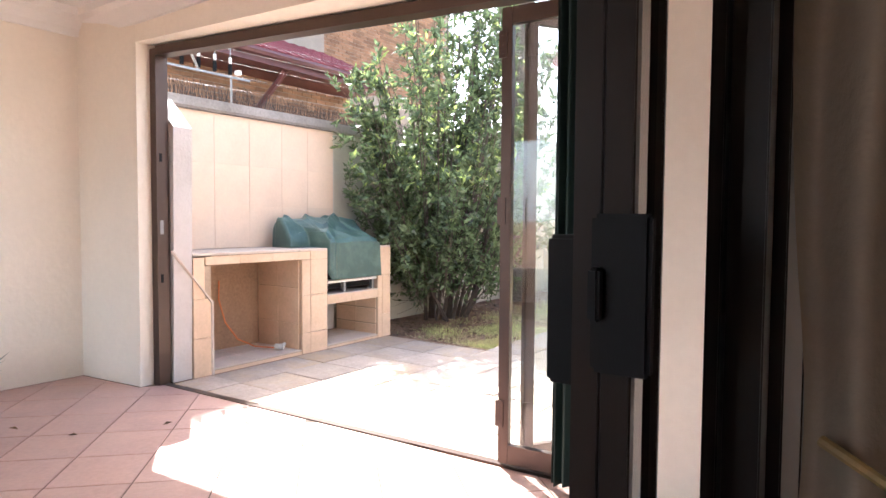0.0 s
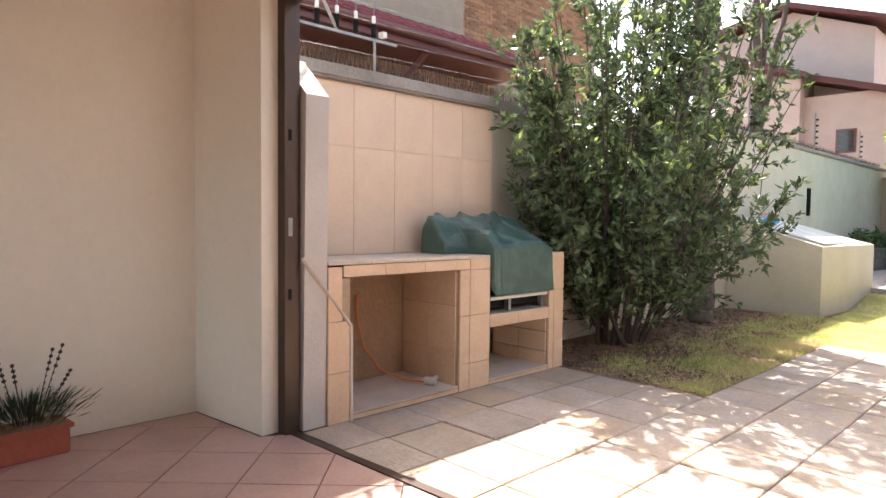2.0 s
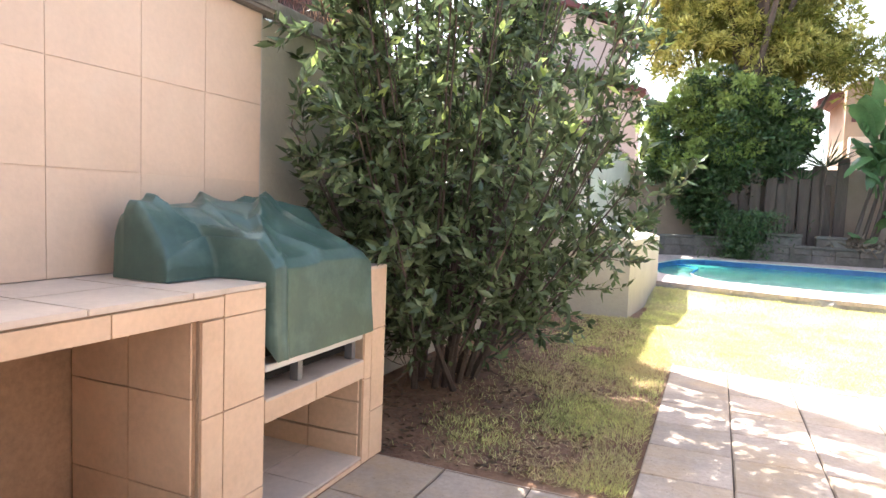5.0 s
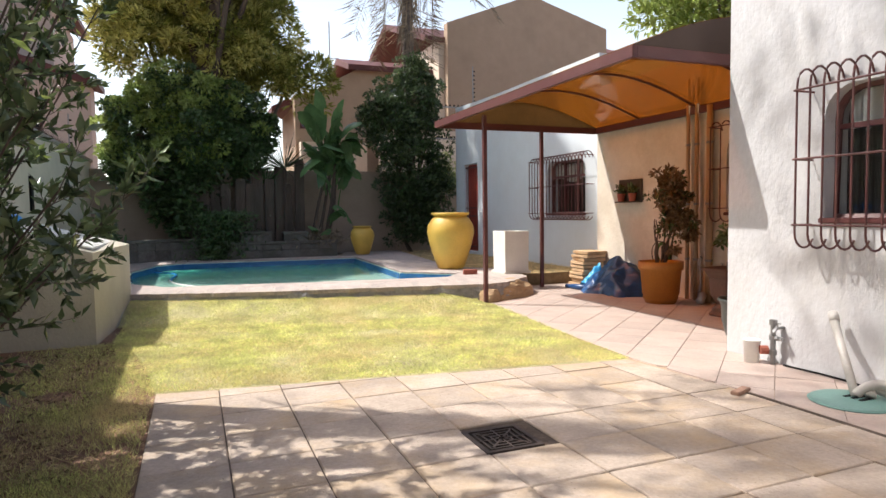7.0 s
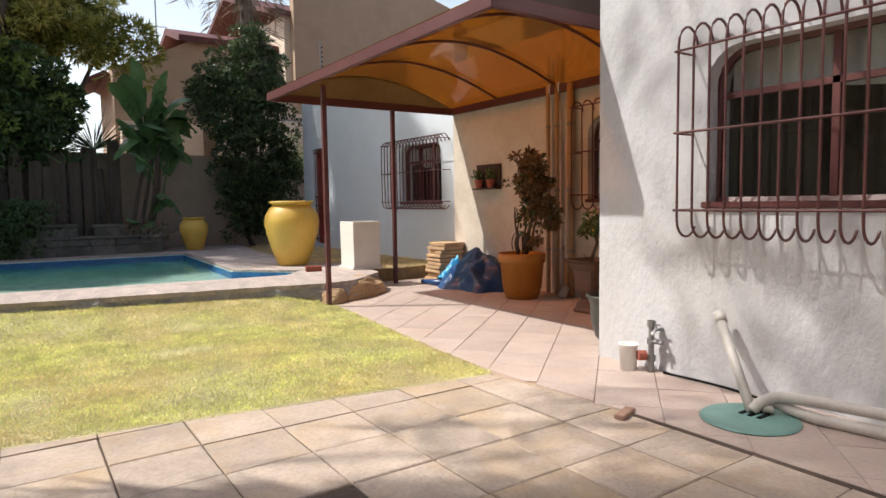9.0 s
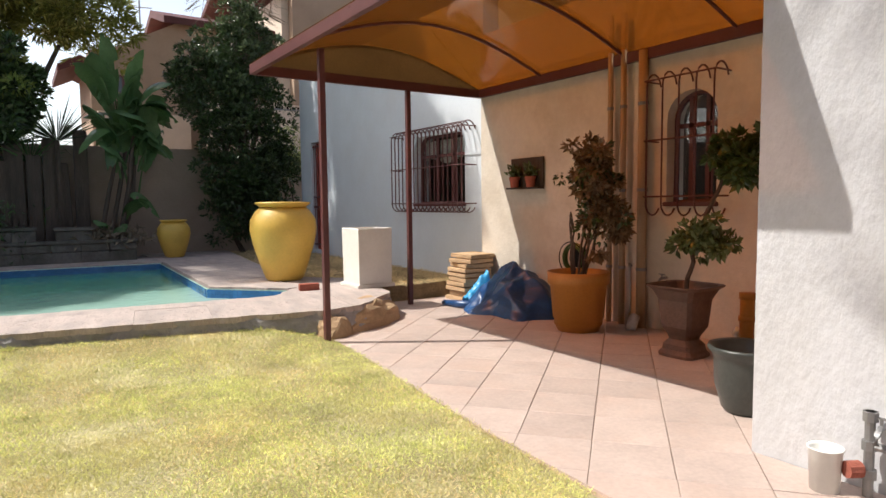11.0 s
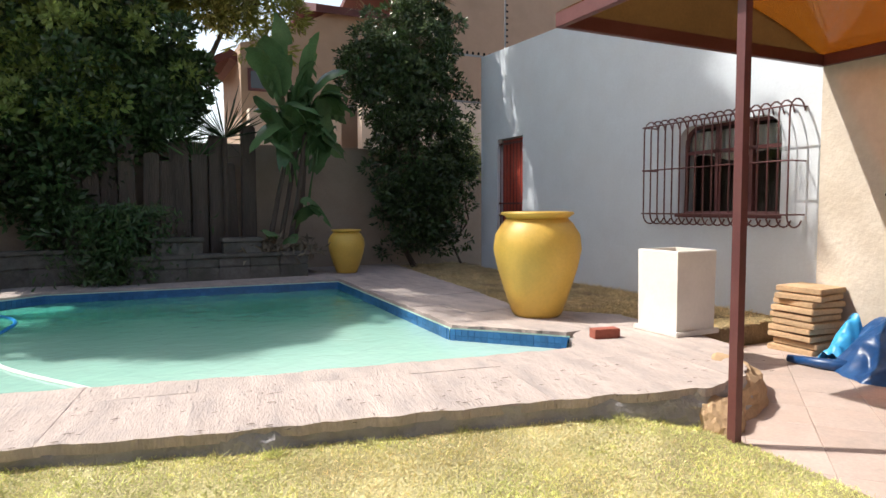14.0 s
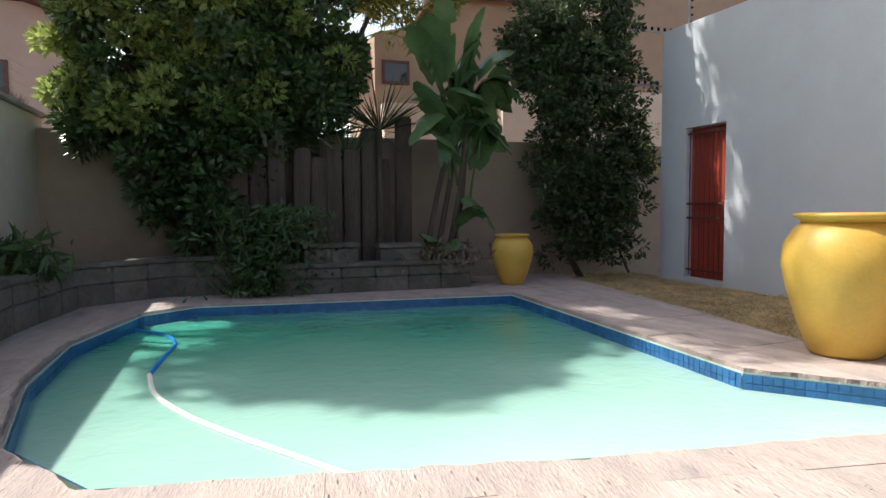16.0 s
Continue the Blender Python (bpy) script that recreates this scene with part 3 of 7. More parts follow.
single("wall_house_roof", boxes((WX, 3.7, 4.41, 8.93, 3.7, 3.85)), M["roof"], "flat house roof slab", "roof", kind="structure")
# boundary walls
single("wall_boundary_west", boxes((-5.05, -4.83, 6.62, 9.6, 0, 2.14), (-5.05, -4.83, 9.6, 21.3, 0, 2.5)), M["render_cream"], "pale cream boundary wall with weather stains", "wall", kind="structure")
single("wall_boundary_near", boxes((-5.05, -4.77, 4.41, 6.62, 0, 2.14)), M["render_grey"], "boundary wall behind the barbecue", "wall", kind="structure")
single("wall_boundary_north", boxes((-5.05, 4.8, 21.0, 21.25, 0, 2.35)), M["back_wall"], "brownish rendered wall behind the pool, its shade put into the colour", "wall", kind="structure")
single("wall_coping", boxes((-5.1, -4.7, 4.41, 6.66, 2.14, 2.24), (-5.1, -4.78, 6.66, 9.62, 2.14, 2.24), (-5.1, -4.78, 9.58, 21.3, 2.5, 2.57), bevel=0.015), M["coping"], "weathered grey wall coping", "coping", kind="structure")

# ---- canopy ----
def canopy():
    t = thing("canopy", (0.95, 12.36, 0), "maroon steel canopy with curved amber polycarbonate sheets", "canopy")
    inv = Matrix.Translation((-0.95, -12.36, 0))
    X0, X1, Y0, Y1, Z = 0.77, 3.69, 9.11, 13.73, 2.52
    for a in ((X0, X0 + 0.05, Y0, Y1, Z, Z + 0.1), (X1 - 0.05, X1, Y0, Y1, Z, Z + 0.1), (X0 + 0.05, X1 - 0.05, Y0, Y0 + 0.05, Z, Z + 0.1), (X0 + 0.05, X1 - 0.05, Y1 - 0.05, Y1, Z, Z + 0.1)):
        part("beam", boxes(a, bevel=0.004), M["maroon"], t).data.transform(inv)
    n, rise = 14, 0.36
    arc = [(X0 + (X1 - X0) * k / n, Z + 0.1 + rise * math.sin(math.pi * k / n)) for k in range(n + 1)]
    for y in (10.27, 11.42, 12.57):
        bm = tube(bmesh.new(), [(x, y, z - 0.03) for x, z in arc], 0.016, 6)
        part("rib", bm, M["maroon"], t).data.transform(inv)
    for k in range(4):
        ya, yb = Y0 + 0.01 + k * 1.152, Y0 + (k + 1) * 1.152 + 0.02
        v = [(x, y, z + dz) for dz in (0, 0.006) for y in (ya, yb) for x, z in arc]
        m = n + 1
        f = [(a * m + j, a * m + j + 1, (a + 1) * m + j + 1, (a + 1) * m + j) for a in (0, 2) for j in range(n)]
        ob = quads_ob("sheet", v, f, M["amber"], True)
        ob.data.transform(inv)
        ob.parent = t
    bm = bmesh.new()
    vs = [bm.verts.new((x, Y0 + 0.002, z)) for x, z in arc] 
    bm.faces.new(vs)
    ob = part("end_panel", bm, M["bronze"], t, "dark end panel")
    ob.data.transform(inv)
    bm = bmesh.new()
    bm.faces.new([bm.verts.new((x, Y1 - 0.004, z)) for x, z in arc])
    part("end_panel", bm, M["amber_dull"], t, "dull brown end panel").data.transform(inv)
    for x, y in ((0.95, 12.36), (2.6, 13.69)):
        part("post", boxes((x - 0.025, x + 0.025, y - 0.025, y + 0.025, 0, Z)), M["maroon"], t).data.transform(inv)
    return t


canopy()


# ---- window bars ----
def window(name, x, y0, w, z0, h, r, bars, out, label, rows=1):
    """A window in a wall that faces -x, behind a bowed maroon burglar grille."""
    t = thing(name, (x, y0 + w / 2, z0), label, "window", kind="structure")
    q = Matrix.Translation((-x, -(y0 + w / 2), -z0))
    ring = arch_outline(w, h, r, y0, z0)
    bm = bmesh.new()
    tube(bm, [(x + 0.14, a, b) for a, b in ring + ring[:1]], 0.035, 6, cap=False)
    part("window_frame", bm, M["maroon"], t).data.transform(q)
    bm = boxes(*[(x + 0.12, x + 0.17, y0 + w * k / 3 - 0.02, y0 + w * k / 3 + 0.02, z0, z0 + h - 0.02) for k in (1, 2)])
    part("mullion", bm, M["maroon"], t).data.transform(q)
    part("transom", boxes((x + 0.12, x + 0.165, y0 + 0.02, y0 + w - 0.02, z0 + h * 0.68, z0 + h * 0.72)), M["maroon"], t).data.transform(q)
    part("window_sill", boxes((x - 0.03, x + 0.12, y0 - 0.02, y0 + w + 0.02, z0 - 0.04, z0), bevel=0.006), M["maroon"], t).data.transform(q)
    part("pane", boxes((x + 0.143, x + 0.149, y0 + 0.01, y0 + w - 0.01, z0 + 0.01, z0 + h - 0.01)), M["glass"], t).data.transform(q)
    return t


def grille(x, y0, y1, z0, z1, n, out, label, rail):
    t = thing("burglar_grille", (x, (y0 + y1) / 2, z0), label, "window grille", group="window grilles")
    q = Matrix.Translation((-x, -(y0 + y1) / 2, -z0))
    for k in range(n):
        y = y0 + (y1 - y0) * k / (n - 1)
        pts = [(x - out / 2 + out / 2 * math.cos(a), y, z1 - 0.13 + 0.13 * math.sin(a)) for a in [radians(12 + 24 * j) for j in range(8)]]
        pts += [(x - out, y, (z0 + z1) / 2)]
        pts += [(x - out / 2 - out / 2 * math.cos(a), y, z0 + 0.11 - 0.11 * math.sin(a)) for a in [radians(22 * j) for j in range(8)]]
        part("bar", tube(bmesh.new(), pts, 0.0085, 6), M["maroon"], t).data.transform(q)
    for z in rail:
        pts = [(x + 0.0, y0 - 0.02, z), (x - out - 0.008, y0 - 0.02, z), (x - out - 0.008, y1 + 0.02, z), (x, y1 + 0.02, z)]
        bm = bmesh.new()
        for a, b in zip(pts, pts[1:]):
            tube(bm, [a, b], 0.008, 4)
        part("rail", bm, M["maroon"], t).data.transform(q)
    return t


window("window_1", WX, 5.95, 2.1, 1.17, 0.95, 0.22, 0, 0, "maroon framed window with rounded corners and net curtain")
grille(WX, 5.8, 8.12, 0.95, 2.26, 23, 0.2, "bowed maroon burglar bars over the large window", (1.12, 1.6, 2.1))
window("window_2", 3.74, 14.13, 1.28, 1.2, 0.98, 0.2, 0, 0, "maroon framed window with rounded corners in the white wall")
grille(3.74, 13.9, 15.72, 1.08, 2.27, 18, 0.22, "bowed maroon burglar bars over the garden wall window", (1.2, 1.7, 2.2))
window("window_3", 3.7, 10.45, 0.5, 1.2, 0.98, 0.24, 0, 0, "small dark arched window under the canopy")
grille(3.7, 10.36, 11.02, 1.08, 2.35, 5, 0.2, "bowed maroon burglar bars over the arched window", (1.25, 1.75, 2.28))


# ---- pots ----
def urn(name, x, y, z, s, label):
    prof = [(0.0, 0.0), (0.2, 0.0), (0.23, 0.03), (0.3, 0.22), (0.37, 0.45), (0.405, 0.62), (0.39, 0.75), (0.33, 0.85), (0.28, 0.9), (0.3, 0.92), (0.335, 0.94), (0.33, 0.96), (0.27, 0.965), (0.25, 0.9), (0.3, 0.7), (0.0, 0.6)]
    t = thing(name, (x, y, z), label, "garden urn", group="yellow urns")
    part("body", turned([(r * s, h * s) for r, h in prof[1:9]], 48), M["yellow"], t, smooth=True)
    part("rim", turned([(r * s, h * s) for r, h in prof[8:-1]], 48), M["yellow"], t, "flared rolled rim", smooth=True)
    return t


urn("garden_urn", 1.56, 15.07, DECK, 1.03, "large glazed yellow urn with a flared rim on the pool deck")
urn("garden_urn", 1.15, 19.75, DECK, 0.72, "small yellow urn in the shade by the back wall")
t = thing("white_planter", (2.14, 13.9, DECK), "tall square white fibre cement planter on the pool deck", "planter")
bm = bmesh.new()
o, i_, z0, z1 = 0.215, 0.18, 0.04, 0.68
rings = [[bm.verts.new((sx * r, sy * r, z)) for sx, sy in ((-1, -1), (1, -1), (1, 1), (-1, 1))] for r, z in ((o * 0.97, z0), (o, z1 - 0.01), (o - 0.006, z1), (i_, z1), (i_ * 0.97, 0.5))]
for a, b in zip(rings, rings[1:]):
    for k in range(4):
        bm.faces.new((a[k], a[(k + 1) % 4], b[(k + 1) % 4], b[k]))
bm.faces.new(rings[-1])
part("body", bm, M["white_pot"], t)
part("earth", boxes((-0.17, 0.17, -0.17, 0.17, 0.5, 0.53)), M["soil"], t)
part("foot", boxes((-0.24, 0.24, -0.24, 0.24, 0.0, 0.04), bevel=0.006), M["white_pot"], t)

# ---- barbecue ----
def cut_cell(poly, x0, x1, y0, y1):
    """The part of a polygon inside a box."""
    for axis, lim, keep in ((0, x0, 1), (0, x1, -1), (1, y0, 1), (1, y1, -1)):
        out = []
        for k in range(len(poly)):
            a, b = poly[k - 1], poly[k]
            ia, ib = keep * (a[axis] - lim) >= 0, keep * (b[axis] - lim) >= 0
            if ia != ib:
                f = (lim - a[axis]) / (b[axis] - a[axis])
                out.append((a[0] + f * (b[0] - a[0]), a[1] + f * (b[1] - a[1])))
            if ib:
                out.append(b)
        poly = out
        if len(poly) < 3:
            return []
    return poly


def area(p):
    return abs(sum(p[k - 1][0] * p[k][1] - p[k][0] * p[k - 1][1] for k in range(len(p)))) / 2


def pieces(name, parent, outline, origin, angle, w, h, gap, z0, z1, material, rng, skip=None, tilt=0.0015, rise=0.0, eased=0.004):
    """Tiles of one size laid over an outline in plan, the cut ones along its edges cut; whole ones share a mesh."""
    c, s_ = math.cos(radians(angle)), math.sin(radians(angle))
    loc = [((x - origin[0]) * c + (y - origin[1]) * s_, -(x - origin[0]) * s_ + (y - origin[1]) * c) for x, y in outline]
    xs, ys = [p[0] for p in loc], [p[1] for p in loc]
    bm = bmesh.new()
    lo = [bm.verts.new((x, y, z0)) for x, y in ((gap, gap), (w - gap, gap), (w - gap, h - gap), (gap, h - gap))]
    hi = [bm.verts.new((x, y, z1 - eased)) for x, y in ((gap, gap), (w - gap, gap), (w - gap, h - gap), (gap, h - gap))]
    e = gap + eased
    tp = [bm.verts.new((x, y, z1)) for x, y in ((e, e), (w - e, e), (w - e, h - e), (e, h - e))]
    for a, b in ((lo, hi), (hi, tp)):
        for k in range(4):
            bm.faces.new((a[k], a[(k + 1) % 4], b[(k + 1) % 4], b[k]))
    bm.faces.new(tp)
    whole = bpy.data.meshes.new(name)
    bm.to_mesh(whole)
    bm.free()
    whole.materials.append(material)
    for i in range(math.floor(min(xs) / w), math.ceil(max(xs) / w)):
        for j in range(math.floor(min(ys) / h), math.ceil(max(ys) / h)):
            cell = cut_cell(loc, i * w, (i + 1) * w, j * h, (j + 1) * h)
            if len(cell) < 3 or area(cell) < 0.02 * w * h:
                continue
            wx, wy = origin[0] + (i + 0.5) * w * c - (j + 0.5) * h * s_, origin[1] + (i + 0.5) * w * s_ + (j + 0.5) * h * c
            if skip and skip(wx, wy):
                continue
            place = pose(origin[0], origin[1], rng.uniform(-rise, rise), 0, 0, angle) @ pose(i * w, j * h, 0, 0, 0, 0)
            if area(cell) > 0.985 * w * h:
                ob = new(name, whole)
            else:
                inner = cut_cell([(x - i * w, y - j * h) for x, y in cell], gap, w - gap, gap, h - gap)
                if len(inner) < 3 or area(inner) < 1e-3:
                    continue
                ob = mesh_ob(name, prism(inner, z0, z1), material)
            ob.parent = parent
            ob.matrix_world = place @ pose(w / 2, h / 2, 0, rng.uniform(-tilt, tilt) * 57, rng.uniform(-tilt, tilt) * 57) @ pose(-w / 2, -h / 2, 0)
            ob.matrix_parent_inverse = parent.matrix_world.inverted() if parent else Matrix()


def braai():
    t = thing("braai_counter", (-4.17, 4.7, 0), "peach tiled outdoor barbecue counter with two open bays", "barbecue counter")
    q = Matrix.Translation((4.17, -4.7, 0))
    G, T = M["grout"], M["braai_tile"]

    def p(name, m, *b, label="", bevel=0.0, parent=t):
        ob = part(name, boxes(*b, bevel=bevel), m, parent, label)
        ob.data.transform(q)
        return ob

    F = -4.18
    for b in ( (-4.77, F, 4.56, 4.72, 0, 0.85), (-4.77, F, 5.635, 5.945, 0, 0.93), (-4.77, F, 6.655, 6.85, 0, 0.93), (-4.77, F, 4.72, 5.635, 0.855, 0.93),
             (-4.77, F, 5.945, 6.655, 0.43, 0.5), (-4.77, F, 4.72, 5.635, 0, 0.035), (-4.77, F, 5.945, 6.655, 0, 0.03)):
        p("masonry", G, b)
    p("bay_lining", M["bay_brown"], (-4.768, -4.19, 5.62, 5.633, 0.04, 0.85), (-4.768, -4.756, 4.722, 5.62, 0.04, 0.853), label="brown tiled bay sides")
    tiles = [(4.56, 4.715, 0.0, 0.3), (4.56, 4.715, 0.3, 0.6), (4.56, 4.66, 0.6, 0.92), (5.635, 5.735, 0.0, 0.19), (5.635, 5.735, 0.19, 0.53), (5.635, 5.735, 0.53, 0.85), (5.735, 5.945, 0.0, 0.19),
             (5.735, 5.945, 0.19, 0.53), (5.735, 5.945, 0.53, 0.85), (5.735, 5.945, 0.85, 0.93), (6.655, 6.72, 0.0, 0.41), (6.655, 6.85, 0.64, 0.94), (6.72, 6.85, 0.0, 0.24), (6.72, 6.85, 0.24, 0.64),
             (6.655, 6.72, 0.41, 0.64), (5.945, 6.27, 0.42, 0.51), (6.27, 6.655, 0.42, 0.51), (4.665, 4.98, 0.855, 0.925), (4.98, 5.31, 0.855, 0.925), (5.31, 5.735, 0.855, 0.925), (4.72, 5.2, 0.0, 0.03), (5.2, 5.63, 0.0, 0.03), (5.95, 6.3, 0.0, 0.025), (6.3, 6.65, 0.0, 0.025)]
    for a, b, c, d in tiles:
        p("tile", T, (F, F + 0.012, a + 0.002, b - 0.002, c + 0.002, d - 0.002), bevel=0.001)
    for x0, x1 in ((-4.76, -4.46), (-4.46, -4.165)):
        for y0, y1 in ((4.56, 4.87), (4.87, 5.24), (5.24, 5.6), (5.6, 5.945)):
            p("tile", M["top_tile"], (x0 + 0.002, x1 - 0.002, y0 + 0.002, y1 - 0.002, 0.93, 0.948), bevel=0.002)
        p("tile", M["top_tile"], (x0 + 0.002, x1 - 0.002, 6.657, 6.848, 0.93, 0.948), bevel=0.002)
        for y0, y1, z in ((4.725, 5.15, 0.035), (5.15, 5.63, 0.035), (5.95, 6.3, 0.03), (6.3, 6.65, 0.03), (5.95, 6.3, 0.5), (6.3, 6.65, 0.5)):
            p("tile", M["top_tile"], (x0 + 0.002, x1 - 0.002, y0 + 0.002, y1 - 0.002, z, z + 0.012), bevel=0.002)
    for z0, z1 in ((0.04, 0.28), (0.28, 0.6), (0.6, 0.85)):
        for x0, x1 in ((-4.75, -4.47), (-4.47, -4.19)):
            p("tile", T, (x0 + 0.002, x1 - 0.002, 5.612, 5.62, z0 + 0.002, z1 - 0.002), bevel=0.001)
            p("tile", T, (x0 + 0.002, x1 - 0.002, 6.643, 6.655, z0 * 0.5 + 0.01, z1 * 0.5 - 0.002), bevel=0.001)
    trim = tube(bmesh.new(), [(-4.168, 4.39, 0.98), (-4.168, 4.72, 0.57), (-4.168, 4.722, 0.0)], 0.013, 6)
    part("edge_trim", trim, M["top_tile"], t, "pale slanting edge trim").data.transform(q)
    return t


braai()
def extrude_y(outline, y0, y1):
    """A solid with that outline in (x, z)."""
    bm = prism(outline, 0, y1 - y0)
    bmesh.ops.transform(bm, matrix=Matrix(((1, 0, 0, 0), (0, 0, 1, y0), (0, 1, 0, 0), (0, 0, 0, 1))), verts=bm.verts)
    bmesh.ops.recalc_face_normals(bm, faces=bm.faces)
    return bm


def extrude_x(outline, x0, x1):
    """A solid with that outline in (y, z)."""
    bm = prism(outline, 0, x1 - x0)
    bmesh.ops.transform(bm, matrix=Matrix(((0, 0, 1, x0), (1, 0, 0, 0), (0, 1, 0, 0), (0, 0, 0, 1))), verts=bm.verts)
    bmesh.ops.recalc_face_normals(bm, faces=bm.faces)
    return bm


single("wall_pier", extrude_y([(-4.83, 0), (-4.19, 0), (-4.16, 1.88), (-4.42, 2.12), (-4.83, 2.12)], 4.41, 4.558), M["render_grey"], "grey rendered pier with a chamfered top beside the barbecue", "wall", kind="structure")


COVE = [(0.0, 2.57), (0.02, 2.575), (0.035, 2.62), (0.08, 2.68), (0.13, 2.7), (0.135, 2.75), (0.0, 2.75)]
single("trim_west", extrude_y([(-4.95 + a, z) for a, z in COVE], -1.5, 4.13), M["ceiling"], "white plaster cove cornice", "cornice", kind="structure")
single("trim_north", extrude_x([(4.2 - a, z) for a, z in COVE], -4.94, 1.2), M["ceiling"], "white plaster cove cornice", "cornice", kind="structure")


def cloth(name, nx, ny, fn, material, parent, label=""):
    """A sheet of cloth from a function of (u, v) that gives a place."""
    v = [tuple(fn(i / nx, j / ny)) for j in range(ny + 1) for i in range(nx + 1)]
    f = [(j * (nx + 1) + i, j * (nx + 1) + i + 1, (j + 1) * (nx + 1) + i + 1, (j + 1) * (nx + 1) + i) for j in range(ny) for i in range(nx)]
    ob = quads_ob(name, v, f, material, True)
    ob.parent = parent
    return tagged(ob, label)


def fold(x, y, z, s=1.0):
    return noise.noise(Vector((x, y, z)) * s)


def barbecue():
    t = thing("gas_barbecue", (-4.45, 6.3, 0.51), "gas barbecue under a wrinkled dark green vinyl cover", "barbecue")
    prof = [(-0.02, 0.14), (-0.005, 0.30), (0.0, 0.42), (0.005, 0.49), (0.03, 0.53), (0.1, 0.57), (0.2, 0.63), (0.3, 0.69), (0.38, 0.725), (0.47, 0.725), (0.54, 0.66), (0.56, 0.5), (0.56, 0.4)]

    def cover(u, v):
        y = 5.7 + 0.965 * u
        back = min(1, max(0, (5.97 - y) / 0.05))
        a = v * (len(prof) - 1)
        k = min(int(a), len(prof) - 2)
        fx = prof[k][0] + (prof[k + 1][0] - prof[k][0]) * (a - k)
        fz = prof[k][1] + (prof[k + 1][1] - prof[k][1]) * (a - k)
        fx = fx * (1 - 0.55 * back) + 0.24 * back
        fz = max(fz, 0.44 + 0.003 * back) if back > 0.5 else fz * (1 - back) + max(fz, 0.443) * back
        soft = min(1, max(0, (fz - 0.46) * 8))
        side = min(u * 1.6, 1 - u)
        fz -= 0.07 * max(0, 1 - side / 0.06) ** 2 * soft
        # long folds that run down from the ridge, and one that crosses them
        run = (u * 3.4 + v * 1.6 + 0.7 * fold(u * 3, v * 4, 2.0)) % 1.0
        c1 = max(0, 1 - abs(run - 0.5) * 5) ** 1.5 * (0.5 + 0.8 * abs(fold(u * 5, v * 2, 7.0)))
        cross = v + 0.16 * math.sin(u * 5.2 + 0.6) + 0.06 * fold(u * 6, v * 3, 4.0)
        c2 = max(0, 1 - abs(cross - 0.52) * 16) ** 1.2
        fz += (0.05 * c1 + 0.05 * c2 + 0.05 * fold(u * 3, v * 3, 0.3) - 0.02) * soft * min(1, u * 7)
        fx += (0.02 * c1 + 0.02 * c2) * min(1, v * 2) * soft + 0.01 * fold(u * 4, v * 3, 4.1) - 0.008 * math.exp(-((u - 0.34) / 0.012) ** 2)
        if u == 0:
            fz = 0.441
        return (0.3 - fx, y - 6.3, fz)

    cloth("cover", 180, 120, cover, M["bbq"], t, "dark green vinyl cover")
    for u, y in ((1, 0.365),):
        pts = [(-4.15 - fx + 4.45, y, fz) for fx, fz in prof]
        bm = bmesh.new()
        vs = [bm.verts.new((x, yy, z - (0.1 if z > 0.45 else 0))) for x, yy, z in pts] + [bm.verts.new((-0.25, y, 0.14))]
        bm.faces.new(vs)
        part("cover_side", bm, M["bbq"], t)
    part("drip_tray", boxes((0.2, 0.285, -0.35, 0.33, 0.105, 0.13), bevel=0.003), M["white_pot"], t, "pale metal drip tray")
    part("frame", boxes((-0.2, 0.2, -0.33, 0.33, 0.04, 0.3)), M["black"], t)
    for y in (-0.1, 0.31):
        part("leg", boxes((0.2, 0.24, y, y + 0.03, 0.005, 0.11)), M["steel"], t)
    return t


barbecue()
t = thing("gas_hose", (-4.4, 5.3, 0.047), "orange gas hose hanging to a grey regulator", "gas hose")
part("hose", tube(bmesh.new(), [(-0.34, -0.12, 0.62), (-0.33, -0.13, 0.45), (-0.28, -0.1, 0.25), (-0.2, -0.03, 0.1), (-0.1, 0.08, 0.03), (0.05, 0.18, 0.02)], 0.007, 6), M["orange"], t)
bm = tube(bmesh.new(), [(0.05, 0.18, 0.03), (0.12, 0.22, 0.03)], 0.028, 10)
tube(bm, [(0.08, 0.2, 0.03), (0.09, 0.26, 0.05)], 0.016, 8)
part("regulator", bm, M["grey_pipe"], t, "blue grey regulator")

# ---- folding door ----
BZ = M["bronze"]
t = thing("door_1", (-4.2, 4.37, 0), "bronze aluminium folding door, its leaves folded open", "folding door", kind="structure")
q = Matrix.Translation((4.2, -4.37, 0))
part("jamb", boxes((-4.27, -4.195, 4.3, 4.36, 0, 2.42), (-4.268, -4.21, 4.36, 4.40, 0, 2.42)), BZ, t).data.transform(q)
part("strike_plate", boxes((-4.197, -4.192, 4.32, 4.345, 1.1, 1.2)), M["steel"], t).data.transform(q)
for z in (0.75, 1.62):
    part("keeper", boxes((-4.196, -4.191, 4.32, 4.34, z, z + 0.06)), M["black"], t).data.transform(q)
bm = prism([(-4.2, 4.3), (-0.8, 4.5), (-0.8, 4.6), (-4.2, 4.4)], 2.375, 2.44)
for v in bm.verts:
    v.co.z -= 0.036 * (v.co.x + 4.27)
part("head", bm, BZ, t).data.transform(q)
part("threshold", prism([(-4.2, 4.33), (-0.8, 4.53), (-0.8, 4.58), (-4.2, 4.38)], -0.03, 0.004), BZ, t).data.transform(q)
part("jamb", boxes((-0.86, -0.8, 4.46, 4.58, 0, 2.3)), BZ, t).data.transform(q)


